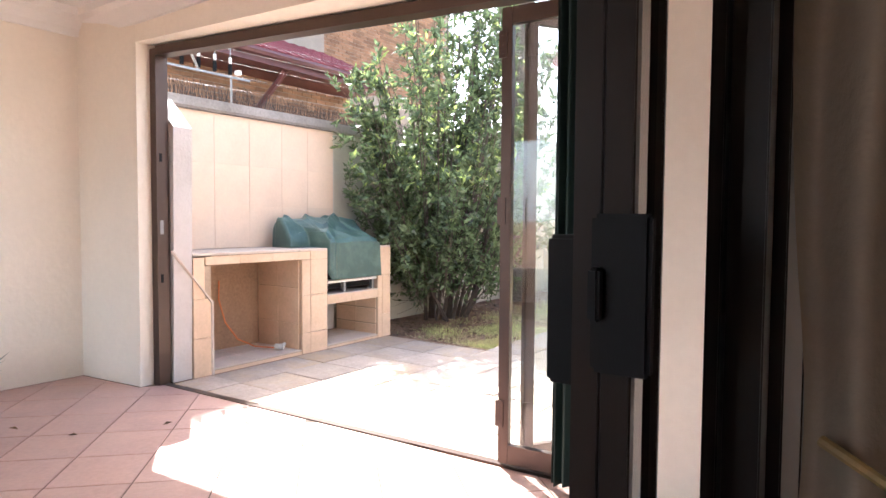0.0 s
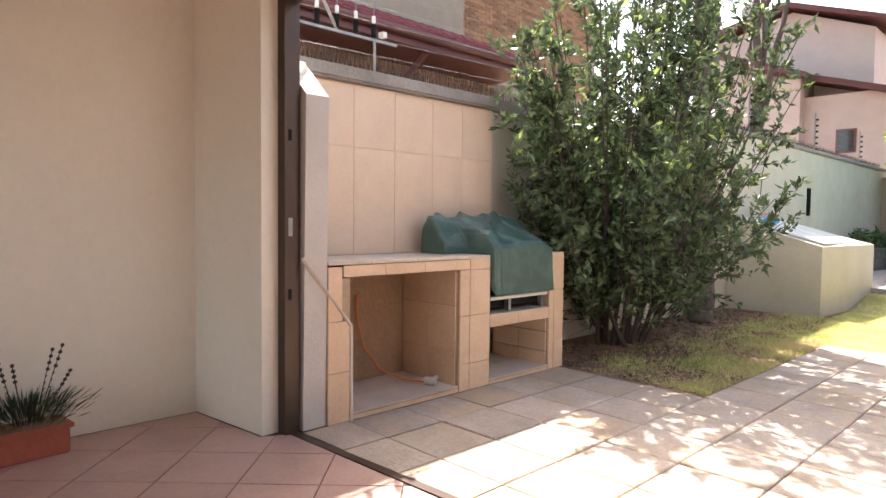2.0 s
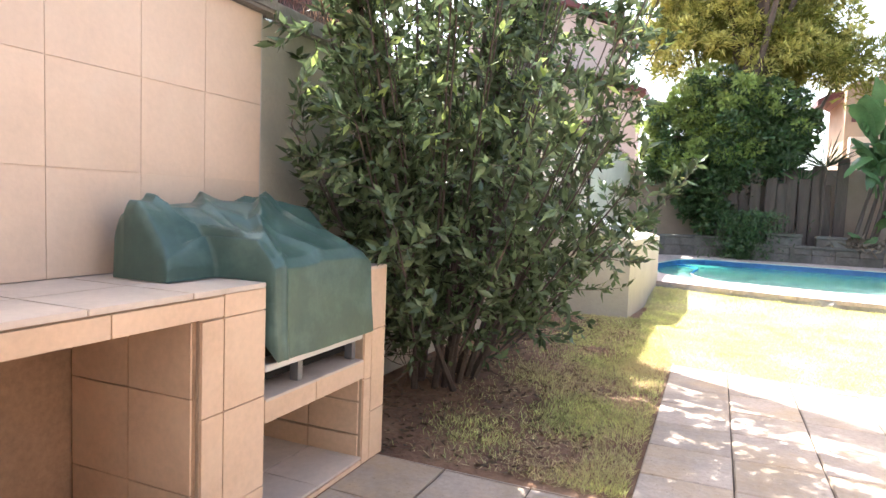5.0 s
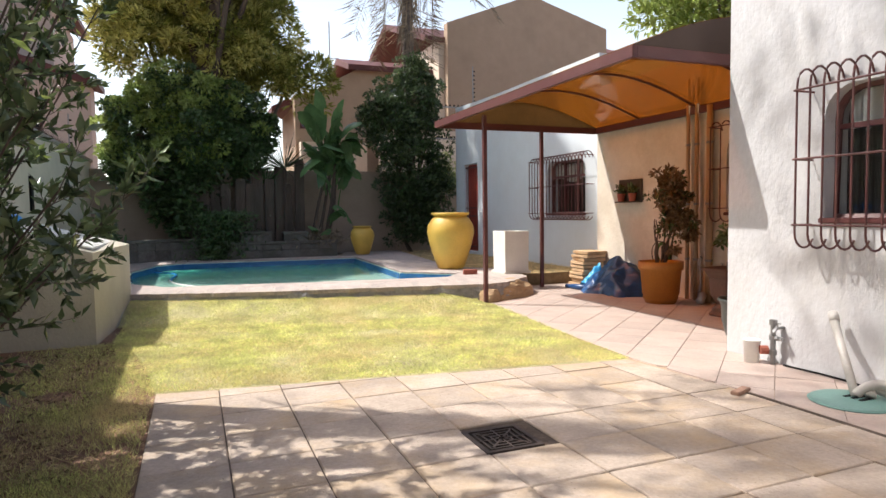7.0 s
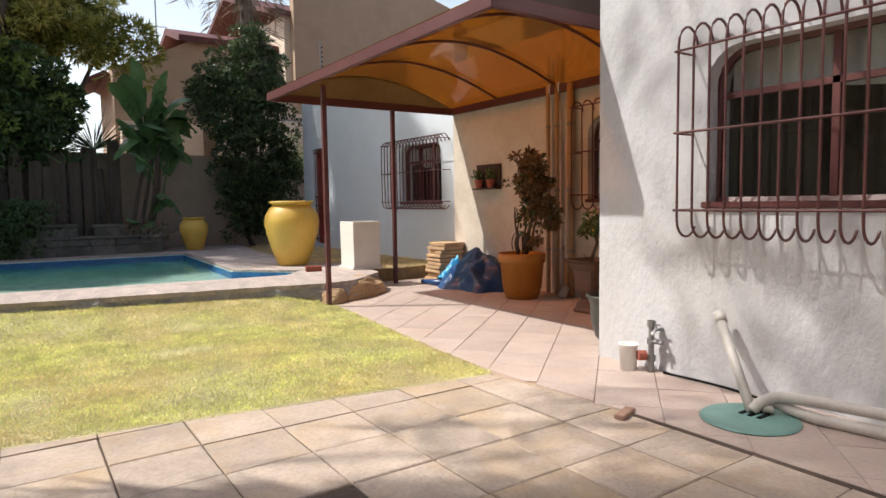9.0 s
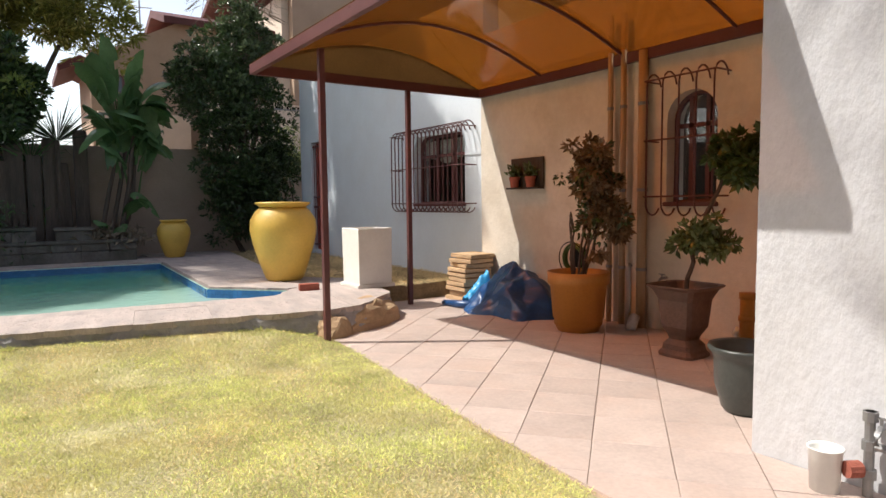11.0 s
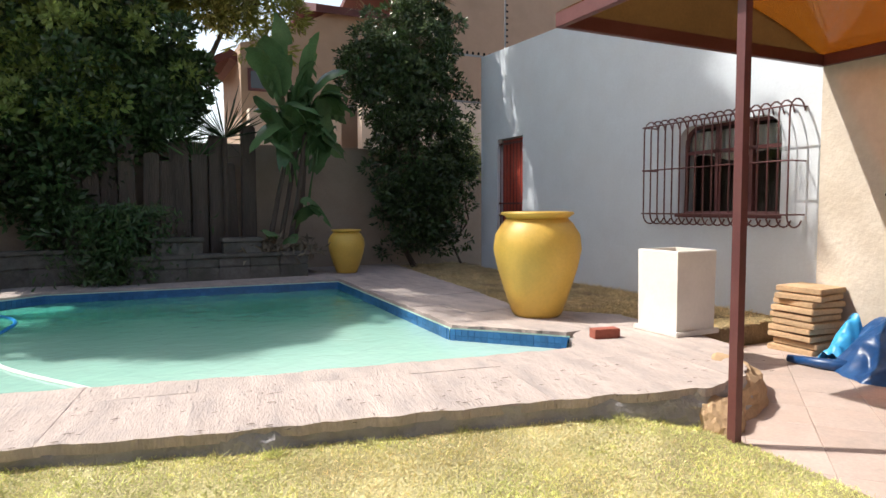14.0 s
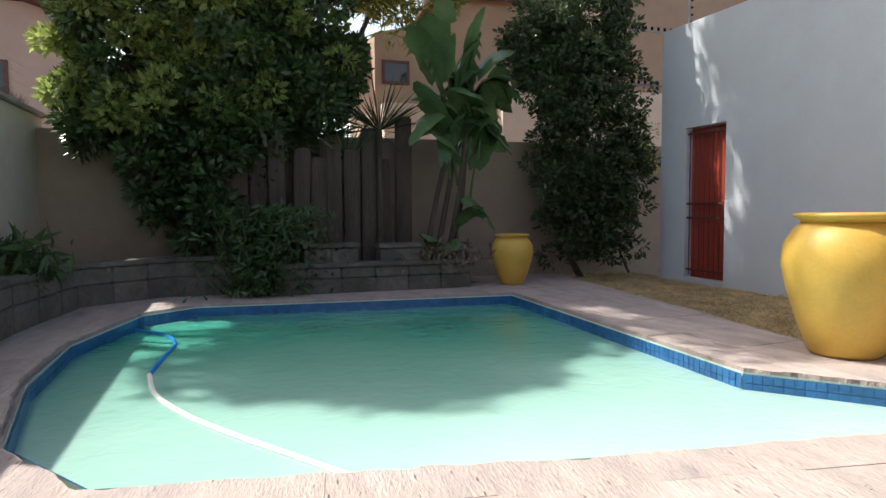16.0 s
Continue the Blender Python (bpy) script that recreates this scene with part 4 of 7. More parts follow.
def leaf(a, b, h, parent, hinges=True, glass="glass"):
    """A glazed leaf from a to b in plan, as parts of a door."""
    a, b = Vector((*a, 0)), Vector((*b, 0))
    L = (b - a).length
    m = q @ Matrix.Translation(a) @ Matrix.Rotation(math.atan2(b.y - a.y, b.x - a.x), 4, "Z")
    for x0, x1 in ((0, 0.055), (L - 0.055, L)):
        part("stile", boxes((x0, x1, -0.02, 0.02, 0.015, h), bevel=0.003), BZ, parent).data.transform(m)
    for z0, z1 in ((0.015, 0.11), (h - 0.08, h)):
        part("door_rail", boxes((0.055, L - 0.055, -0.018, 0.018, z0, z1)), BZ, parent).data.transform(m)
    part("pane", boxes((0.05, L - 0.05, -0.003, 0.003, 0.1, h - 0.07)), M[glass], parent).data.transform(m)
    for z in ((0.2, 1.2, 2.0) if hinges else ()):
        bm = boxes((-0.012, 0.03, -0.028, -0.021, z, z + 0.13))
        for dz in (0.02, 0.065, 0.11):
            box(bm, 0.005, 0.013, -0.031, -0.028, z + dz - 0.004, z + dz + 0.004)
        part("hinge", bm, BZ, parent, "riveted bronze hinge").data.transform(m)


leaf((-1.47, 4.50), (-0.84, 4.56), 2.24, t)
leaf((-1.36, 4.53), (-0.95, 5.2), 2.24, t)
# from here the bronze is the copy darkened for backlight
BZ = M["bronze_backlit"]
t2 = thing("door_2", (-0.27, 2.63, 0), "bronze folding door leaves standing open, darkened as if backlit, with a black lock", "folding door", kind="structure")
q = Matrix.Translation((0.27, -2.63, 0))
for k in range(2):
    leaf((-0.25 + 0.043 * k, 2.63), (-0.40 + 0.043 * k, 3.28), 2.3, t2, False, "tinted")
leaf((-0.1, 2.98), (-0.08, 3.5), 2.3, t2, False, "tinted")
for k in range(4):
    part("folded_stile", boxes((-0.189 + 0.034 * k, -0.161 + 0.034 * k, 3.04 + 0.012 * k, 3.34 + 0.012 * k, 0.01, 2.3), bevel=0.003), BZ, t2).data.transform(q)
lk = part("lock_case", boxes((-0.326, -0.272, 2.66, 2.7, 0.98, 1.2), bevel=0.006), M["black"], t2, "black lock case")
lk.data.transform(q)
lk = part("lock_case", boxes((-0.234, -0.154, 2.6, 2.624, 1.02, 1.23), bevel=0.006), M["black"], t2, "black lock case")
lk.data.transform(q)
hd = part("handle", boxes((-0.23, -0.214, 2.58, 2.6, 1.09, 1.16), bevel=0.004), M["black"], t2, "black pull handle")
hd.data.transform(q)

t = thing("green_curtain", (-0.955, 4.42, 0), "dark green pleated curtain gathered beside the folding door", "curtain")
cloth("curtain_panel", 160, 6, lambda u, v: (-0.172 + 0.342 * u, -0.04 + 0.03 * math.sin(u * 52 + 1.5 * math.sin(u * 9)) * (0.7 + 0.3 * math.sin(u * 23)), 0.03 + 2.3 * v), M["green_curtain"], t)
part("curtain_rod", tube(bmesh.new(), [(-0.18, -0.04, 2.34), (0.2, -0.04, 2.34)], 0.012, 8), BZ, t)
t = thing("curtain", (0.125, 2.93, 0), "taupe curtain tied back with a gold tassel cord", "curtain")


def drape(u, v):
    z = 2.4 * v
    pinch = math.exp(-((z - 0.93) / 0.28) ** 2)
    x0 = -0.17 + 0.025 * pinch + 0.01 * min(1, max(0, (1.1 - z) * 3))
    return (x0 + u * (0.8 - 0.2 * pinch), 0.045 * math.sin(u * 34 + 0.7 * math.sin(z * 2)) * (1 - 0.5 * pinch) - 0.1 * u, 0.02 + z)


cloth("curtain_panel", 80, 30, drape, M["curtain"], t)
part("tie_back", tube(bmesh.new(), [(-0.11, -0.05, 0.9), (0.0, -0.12, 0.86), (0.15, -0.14, 0.92), (0.5, -0.1, 1.1)], 0.009, 8), M["old_gold"], t, "gold cord tie-back")


def flower_box(x, y, turn):
    t = thing("flower_box", (x, y, 0), "small red clay trough with dry lavender stalks", "planter", turn=turn)
    bm = boxes((-0.09, 0.09, -0.17, 0.17, 0.0, 0.15), bevel=0.008)
    box(bm, -0.105, 0.105, -0.185, 0.185, 0.13, 0.155, bevel=0.005)
    part("trough", bm, M["earth_pot"], t)
    rng = np.random.default_rng(5)
    part("earth", boxes((-0.08, 0.08, -0.16, 0.16, 0.15, 0.16)), M["soil"], t)
    n = 700
    c = np.c_[rng.normal(0, 0.06, n), rng.normal(0, 0.1, n), rng.uniform(0.15, 0.26, n)]
    d = np.c_[c[:, 0] * 6, c[:, 1] * 5, rng.uniform(0.3, 1.2, n)]
    tagged(leaves("foliage", c, d, 0.09, 0.06, M["leaf_dark"], t, rng), "grey green narrow leaves", kind="stuff")
    for a, b, h in ((0.0, 0.12, 0.36), (0.02, 0.16, 0.38), (0.04, -0.12, 0.33), (0.0, 0.2, 0.24), (-0.02, -0.05, 0.3)):
        bm = tube(bmesh.new(), [(0, b * 0.3, 0.16), (a * 0.6, b * 0.7, 0.16 + h * 0.6), (a, b, 0.16 + h)], 0.0022, 4)
        for j in range(7):
            f = 1 - j * 0.09
            bmesh.ops.create_icosphere(bm, subdivisions=1, radius=0.011 if j < 4 else 0.006, matrix=Matrix.Translation((a * f, b * (0.3 + 0.7 * f), 0.16 + h * f)))
        part("lavender_stalk", bm, M["iron"], t, "dried lavender flower stalk")
    return t


flower_box(-4.78, 3.2, 4)
rng = np.random.default_rng(3)
for x, y in ((-3.62, 3.42), (-3.36, 3.83), (-3.0, 4.18), (-3.95, 3.3)):
    ob = quads_ob("dry_leaf", [(0, 0, 0.0), (0.03, 0.012, 0.012), (0.06, 0, 0.004), (0.03, -0.012, 0.012)], [(0, 1, 2), (0, 2, 3)], M["leaf_dry"])
    ob.matrix_world = pose(x, y, 0.002, 0, 0, rng.uniform(0, 360))
    tagged(ob, "curled brown fallen leaf on the floor tiles", "leaf", "fallen leaves")

# ---- pump enclosure ----
t = thing("pump_enclosure", (-3.5, 11.75, 0), "low rendered pump enclosure with a sloping lid against the boundary wall", "pump enclosure")
q = Matrix.Translation((3.5, -11.75, 0))
bm = prism([(-4.82, 11.75), (-3.6, 11.75), (-3.45, 13.75), (-4.82, 13.75)], -0.02, 0.92)
for v in bm.verts:
    if v.co.z > 0.5:
        v.co.z = 1.27 if v.co.x < -4.5 else 0.9
part("enclosure_wall", bm, M["render_cream"], t).data.transform(q)
for k in range(3):
    bm = boxes((-4.75, -3.62, 11.9 + k * 0.6, 12.46 + k * 0.6, 0, 0.02))
    for v in bm.verts:
        v.co.z += 0.925 + (-3.62 - v.co.x) * 0.3
    part("lid", bm, M["white_plastic"], t, "white sheet lid").data.transform(q)
bm = bmesh.new()
bmesh.ops.create_uvsphere(bm, u_segments=20, v_segments=10, radius=1)
bmesh.ops.transform(bm, matrix=pose(-4.35, 12.1, 1.24) @ Matrix.Diagonal((0.1, 0.19, 0.06, 1)), verts=bm.verts)
single("pool_float", bm, M["blue"], "blue plastic float lying on the enclosure lid", "float", smooth=True)

# ---- planting ----
def crown(parent, name, blobs, n, size, aspect, material, rng, droop=0.0, label="", hollow=0.55, clump=0.16, away=None):
    """Leaves in domed clumps round the outer part of some ellipsoids; away keeps them on one side."""
    per = max(24, min(110, n // 60))
    k = n // per
    w = np.array([b[3] * b[4] * b[5] for b in blobs]) ** 0.67
    pick = rng.choice(len(blobs), k, p=w / w.sum())
    b = np.array(blobs)[pick]
    d = rng.normal(size=(k, 3))
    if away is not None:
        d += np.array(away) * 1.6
    d /= np.linalg.norm(d, axis=1, keepdims=True)
    r = rng.uniform(hollow, 1.04, (k, 1)) * np.array([[1 + 0.75 * noise.noise(Vector(e.tolist()) * 2.6 + Vector((b[j, 0], b[j, 2], 0)))] for j, e in enumerate(d)])
    c = b[:, :3] + d * r * b[:, 3:]
    rad = np.repeat(clump * rng.uniform(0.7, 1.6, (k, 1)), per, 0)
    o = rng.normal(size=(k * per, 3)) + (0, 0, 0.35) + np.repeat(d, per, 0) * 0.4
    o /= np.linalg.norm(o, axis=1, keepdims=True)
    cc = np.repeat(c, per, 0) + o * rad * rng.uniform(0.45, 1.0, (k * per, 1)) ** 0.6 * (1.15, 1.15, 0.8)
    dd = o + rng.normal(size=(k * per, 3)) * 0.55
    dd[:, 2] -= droop
    return tagged(leaves(name, cc, dd, size, aspect, material, parent, rng), label, kind="stuff")


def limb(bm, a, b, r0, r1, rng, wob=0.08, n=6):
    a, b = Vector(a), Vector(b)
    pts = [a.lerp(b, k / n) + Vector(rng.normal(size=3)) * wob * (0 < k < n) for k in range(n + 1)]
    tube(bm, pts, r0, 7, r1)
    return pts


def shrub():
    """The tall many-stemmed bush beside the barbecue."""
    rng = np.random.default_rng(11)
    t = thing("laurel_bush", (-4.5, 8.22, 0), "tall glossy green bush with many thin stems beside the barbecue", "bush")
    C, D = [], []
    bm = bmesh.new()
    for k in range(104):
        a = rng.uniform(0, 2 * math.pi)
        rr = math.sqrt(rng.uniform(0, 1))
        h = 4.15 - 1.5 * rr ** 1.8 + rng.normal() * 0.22
        if k > 66:
            h = rng.uniform(1.0, 2.9)
            rr = rng.uniform(0.8, 1.08)
        ex, ey = 0.5 + 1.0 * rr * math.cos(a), 0.12 + 1.62 * rr * math.sin(a)
        if k % 5 == 4:
            ex, ey, h = rng.uniform(-0.2, 0.35), rng.uniform(-1.75, -1.1), rng.uniform(1.5, 2.9)
        ex = max(ex, -0.25 + rng.uniform(0, 0.15))
        base = Vector((0.05 + 0.16 * math.cos(a) * (0.4 + rr), 0.26 * math.sin(a) * (0.4 + rr), -0.02))
        mid = Vector((ex * 0.5, ey * 0.5, h * 0.38))
        tip = Vector((ex, ey, h))
        pts = [(1 - s) ** 2 * base + 2 * s * (1 - s) * mid + s * s * tip for s in np.linspace(0, 1, 9).tolist()]
        tube(bm, pts if k < 9 else pts[2:], 0.024 if k < 9 else 0.008, 6, 0.004)
        for s in np.linspace(0.16, 1.0, 23).tolist():
            if s < 0.34 and rng.uniform() < 0.6:
                continue
            p = (1 - s) ** 2 * base + 2 * s * (1 - s) * mid + s * s * tip
            tw = Vector(rng.normal(size=3)) * 0.5 + Vector((0, 0, 0.45)) + Vector((ex - 0.4, ey, 0)) * 0.2
            tw.normalize()
            L = float(rng.uniform(0.15, 0.42)) * (1.2 - 0.5 * s)
            q_ = p + tw * L
            tube(bm, [p, p + tw * L * 0.5 + Vector((0, 0, -0.01)), q_], 0.003, 3, 0.0015, cap=False)
            for j in range(20):
                f = float(rng.uniform(0.15, 1.05))
                if (p + tw * L * f).z < 0.2 + 0.4 * float(rng.uniform(0, 1)):
                    continue
                C.append(p + tw * L * f)
                D.append(tw * 0.9 + Vector(rng.normal(size=3)) * 0.7)
    for k, (a, b) in enumerate((((-0.1, -0.05, -0.02), (0.0, -0.2, 1.5)), ((0.1, 0.02, -0.02), (0.35, 0.1, 1.6)), ((0.2, 0.25, -0.02), (0.6, 0.6, 1.3)))):
        tb = bmesh.new()
        limb(tb, a, b, 0.05, 0.022, rng, 0.03)
        part("trunk", tb, M["bark"], t, "thin brown trunk")
    tagged(part("twiggy_growth", bm, M["bark"], t, "thin brown stems"), kind="stuff")
    tagged(leaves("foliage", np.array(C), np.array(D), 0.085, 0.37, M["leaf_bush"], t, rng), "glossy pointed green leaves", kind="stuff")
    pick = rng.choice(len(C), 3800)
    top = [k for k in pick if C[k].z > 1.5]
    tagged(leaves("young_foliage", np.array([C[k] for k in top]) + 0.02, np.array([D[k] for k in top]), 0.085, 0.34, M["leaf_lime"], t, rng), "pale lime young leaves", kind="stuff")
    return t


shrub()


def broad_tree(name, base, blobs, n, size, material, label, seed, trunk=0.12, clump=0.16, aspect=0.45, second=None):
    rng = np.random.default_rng(seed)
    t = thing(name, base, label, "tree")
    bm = bmesh.new()
    top = max(blobs, key=lambda b: b[2])
    limb(bm, (0, 0, 0), (top[0] * 0.6, top[1] * 0.6, top[2] * 0.75), trunk, trunk * 0.4, rng)
    for b in blobs:
        limb(bm, (b[0] * 0.1, b[1] * 0.1, b[2] * 0.35), (b[0], b[1], b[2]), trunk * 0.5, trunk * 0.12, rng, 0.1)
        for _ in range(3):
            e = rng.normal(size=3)
            e = e / np.linalg.norm(e) * 0.75
            limb(bm, (b[0], b[1], b[2]), (b[0] + e[0] * b[3], b[1] + e[1] * b[4], b[2] + e[2] * b[5]), trunk * 0.15, trunk * 0.04, rng, 0.04)
    part("trunk", bm, M["bark"], t)
    crown(t, "crown", blobs, n, size, aspect, material, rng, label="leafy crown", clump=clump)
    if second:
        # second set on the sunny side, its paler colour painting sunlight on the crown
        crown(t, "young_leaves", [b for b in blobs if b[2] > second[2]], int(n * second[1]), size, aspect, second[0], rng, label="paler leaves and tips on one side, sunlight put into their colour", hollow=0.95, clump=clump * 0.8, away=second[3] if len(second) > 3 else None)
    return t


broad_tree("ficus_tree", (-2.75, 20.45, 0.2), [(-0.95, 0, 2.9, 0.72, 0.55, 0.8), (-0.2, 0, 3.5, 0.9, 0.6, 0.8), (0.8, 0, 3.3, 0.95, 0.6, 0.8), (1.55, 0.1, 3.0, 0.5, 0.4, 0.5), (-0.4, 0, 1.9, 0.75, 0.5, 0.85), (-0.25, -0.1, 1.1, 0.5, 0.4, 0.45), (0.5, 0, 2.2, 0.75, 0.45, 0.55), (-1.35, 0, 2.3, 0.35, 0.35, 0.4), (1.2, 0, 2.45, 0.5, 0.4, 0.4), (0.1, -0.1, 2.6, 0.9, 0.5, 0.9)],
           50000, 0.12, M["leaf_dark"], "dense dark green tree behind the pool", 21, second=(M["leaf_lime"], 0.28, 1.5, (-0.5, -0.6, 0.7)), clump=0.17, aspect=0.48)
# crown blobs from z 9 up are unseen, added to shade the garden wall
broad_tree("conifer", (-2.3, 21.7, 0), [(-1.35, -0.1, 5.4, 0.8, 0.6, 0.8), (-1.5, 0, 6.3, 0.7, 0.6, 0.7), (-0.6, 0, 6.4, 0.9, 0.8, 1.0), (0.3, 0, 5.3, 1.1, 0.8, 1.0), (1.3, 0, 5.2, 0.9, 0.7, 0.8), (2.3, 0, 4.9, 0.8, 0.6, 0.6), (0.6, 0, 6.6, 1.0, 0.8, 0.9), (1.5, 0, 6.1, 0.8, 0.7, 0.7), (0.2, 0, 7.8, 1.5, 0.9, 1.2), (-0.5, -0.3, 9.0, 1.1, 1.0, 1.1), (0.6, -1.5, 9.6, 1.4, 1.5, 1.1), (-1.0, -1.2, 10.2, 1.5, 1.5, 1.1), (0.9, -2.3, 9.3, 1.3, 1.0, 0.9), (1.0, -1.9, 10.8, 1.4, 1.1, 1.0), (0.2, -1.9, 11.6, 1.4, 1.1, 1.0), (1.6, -1.3, 9.2, 1.2, 0.9, 0.9), (1.3, -1.2, 10.6, 1.3, 0.9, 1.0), (0.2, -0.9, 11.6, 1.3, 1.2, 1.0)],
           125000, 0.2, M["leaf_olive"], "tall conifer with yellow green tips behind the boundary wall", 22, trunk=0.2, clump=0.26, aspect=0.2, second=(M["leaf_yellow"], 0.5, 4.0, (-0.8, -0.8, 0.5)))
broad_tree("creeper_bush", (2.62, 20.4, 0.2), [(0, 0, 2.0, 0.8, 0.4, 1.2), (-0.35, 0, 3.1, 0.75, 0.45, 1.0), (0.2, 0, 4.0, 0.75, 0.45, 0.9), (0.2, -0.1, 0.9, 0.75, 0.4, 0.75), (0.7, -0.1, 1.7, 0.4, 0.3, 0.5), (0.3, -0.1, 3.0, 0.6, 0.4, 0.7), (-0.8, 0, 3.4, 0.35, 0.3, 0.4)],
           34000, 0.095, M["leaf_dark"], "dark dense creeper climbing the back wall", 23, trunk=0.06, clump=0.17, second=(M["leaf_bush"], 0.2, 0.5, (-0.3, -0.5, 0.7)))
broad_tree("wispy_bush", (3.75, 20.75, 0.2), [(0, 0, 2.3, 0.38, 0.25, 0.45), (0.15, 0, 1.9, 0.3, 0.25, 0.3)], 2600, 0.06, M["leaf_lime"], "pale feathery shrub beside the creeper", 25, trunk=0.025, clump=0.15, aspect=0.3)
broad_tree("neighbour_tree", (8.5, 16, 0), [(0, 0, 6.4, 1.6, 1.6, 1.2), (1.2, 0.8, 6.0, 1.4, 1.4, 1.0)], 9000, 0.2, M["leaf_lime"], "bright green tree beyond the house roof", 24, trunk=0.2, clump=0.35)
# out of view on every side, added so that its crown shades the pool
broad_tree("pool_shade_tree", (-7.8, 20.6, 0), [(0, 0.2, 10.6, 1.2, 0.8, 0.9), (1.1, 0.6, 9.9, 1.1, 0.8, 0.8), (0.3, 1.4, 10.6, 1.1, 0.8, 0.8)], 15000, 0.22, M["leaf_dark"], "unseen tall dark tree beyond the boundary wall, added to shade the pool", 26, trunk=0.22, clump=0.35)


def palm(x, y, h, seed, lean=(0, 0), live=16, dead=18, r=0.17):
    rng = np.random.default_rng(seed)
    t = thing("palm_tree", (x, y, 0), "tall palm with a ringed grey trunk and hanging dead fronds", "palm tree", group="palm trees")
    n = 36
    bm = bmesh.new()
    tube(bm, [(lean[0] * (k / n), lean[1] * (k / n), h * k / n) for k in range(n + 1)], r, 14, r * 0.8)
    for k, v in enumerate(bm.verts):
        ring = k // 14
        if ring % 2:
            v.co.x += (v.co.x - lean[0] * ring / n) * 0.13
            v.co.y += (v.co.y - lean[1] * ring / n) * 0.13
    part("trunk", bm, M["palm_bark"], t, "ringed grey trunk")
    top = Vector((*lean, h))

    def fronds(count, name, material, up, label, length):
        P, F = [], []
        C, D = [], []
        bm = bmesh.new()
        for k in range(count):
            a = 2 * math.pi * (k + rng.uniform(0, 0.6)) / count
            u = up + rng.normal() * 0.18
            out = Vector((math.cos(a), math.sin(a), 0))
            L = length * rng.uniform(0.85, 1.1)
            pts = []
            for j in range(9):
                s = j / 8
                pts.append(top + out * L * (0.75 * s if u > -0.3 else 0.25 * math.sin(min(s * 2.4, 1.57))) + Vector((0, 0, L * (u * s - 0.62 * s * s))))
            tube(bm, pts, 0.016, 4, 0.004, cap=False)
            for j in range(1, 9):
                for _ in range(14):
                    s = rng.uniform(0, 1)
                    p = pts[j - 1].lerp(pts[j], s)
                    side = out.cross(Vector((0, 0, 1))) * rng.choice([-1, 1])
                    C.append(p)
                    D.append(side * 0.9 + out * 0.5 + Vector((0, 0, -0.55)) + Vector(rng.normal(size=3)) * 0.12)
        part(name + "_ribs", bm, material, t, label)
        tagged(leaves(name, np.array(C), np.array(D), 0.5, 0.05, material, t, rng), label, kind="stuff")

    k = 320
    a, zz = rng.uniform(0, 6.283, k), rng.uniform(h * 0.42, h, k)
    c = np.c_[lean[0] + np.cos(a) * r * 1.0, lean[1] + np.sin(a) * r * 1.0, zz]
    tagged(leaves("dead_leaf_skirt", c, np.c_[np.cos(a) * 0.25, np.sin(a) * 0.25, np.full(k, -1.0)] + rng.normal(size=(k, 3)) * 0.07, 0.75, 0.05, M["frond_dead"], t, rng), "grey dead leaf bases hanging along the trunk", kind="stuff")

    fronds(live, "fronds", M["leaf_palm"], 0.55, "green feathery fronds", 2.6)
    fronds(dead, "dead_fronds", M["frond_dead"], -0.35, "hanging dry brown fronds", 3.2)
    return t


palm(-4.5, 10.2, 9.9, 31, (-0.1, 0.1), live=34, dead=8, r=0.155)
palm(3.0, 21.6, 8.9, 32, (0.05, 0.0), dead=16)


def big_leaf(parent, root, out, rise, L, W, material, rng, name="leaf_blade", droop=0.5, stalk=0.4, face=0.0, reach=1.0):
    """A banana-like leaf on its stalk: a broad blade with a midrib that arches over."""
    root, out = Vector(root), Vector((*out, 0)).normalized()
    side = out.cross(Vector((0, 0, 1)))
    pts = []
    for j in range(15):
        s = j / 14
        pts.append(root + out * L * reach * (0.2 * s + 0.3 * s * s) + Vector((0, 0, L * (rise * s - droop * s ** 2.4))))
    k0 = int(14 * stalk)
    part("stalk", tube(bmesh.new(), pts[: k0 + 1], 0.022, 6, 0.012), M["leaf_palm"], parent)
    v, f = [], []
    blade = pts[k0:]
    m = len(blade)
    for j, p in enumerate(blade):
        s = j / (m - 1)
        w = W * 0.5 * math.sin(math.pi * min(1, s * 0.93 + 0.07)) ** 0.6 * (1 + 0.1 * rng.normal())
        n = Vector((0, 0, 1))
        sd = side * math.cos(face) + n * math.sin(face)
        v += [tuple(p + sd * w - n * 0.25 * w), tuple(p + sd * w * 0.5 + n * 0.06 * w), tuple(p), tuple(p - sd * w * 0.5 + n * 0.06 * w), tuple(p - sd * w - n * 0.25 * w)]
    for j in range(m - 1):
        for c in range(4):
            if c in (0, 3) and rng.uniform() < 0.1:
                continue
            a = j * 5 + c
            f.append((a, a + 1, a + 6, a + 5))
    ob = quads_ob(name, v, f, material, True)
    ob.parent = parent
    ob.matrix_world = Matrix()
    return ob


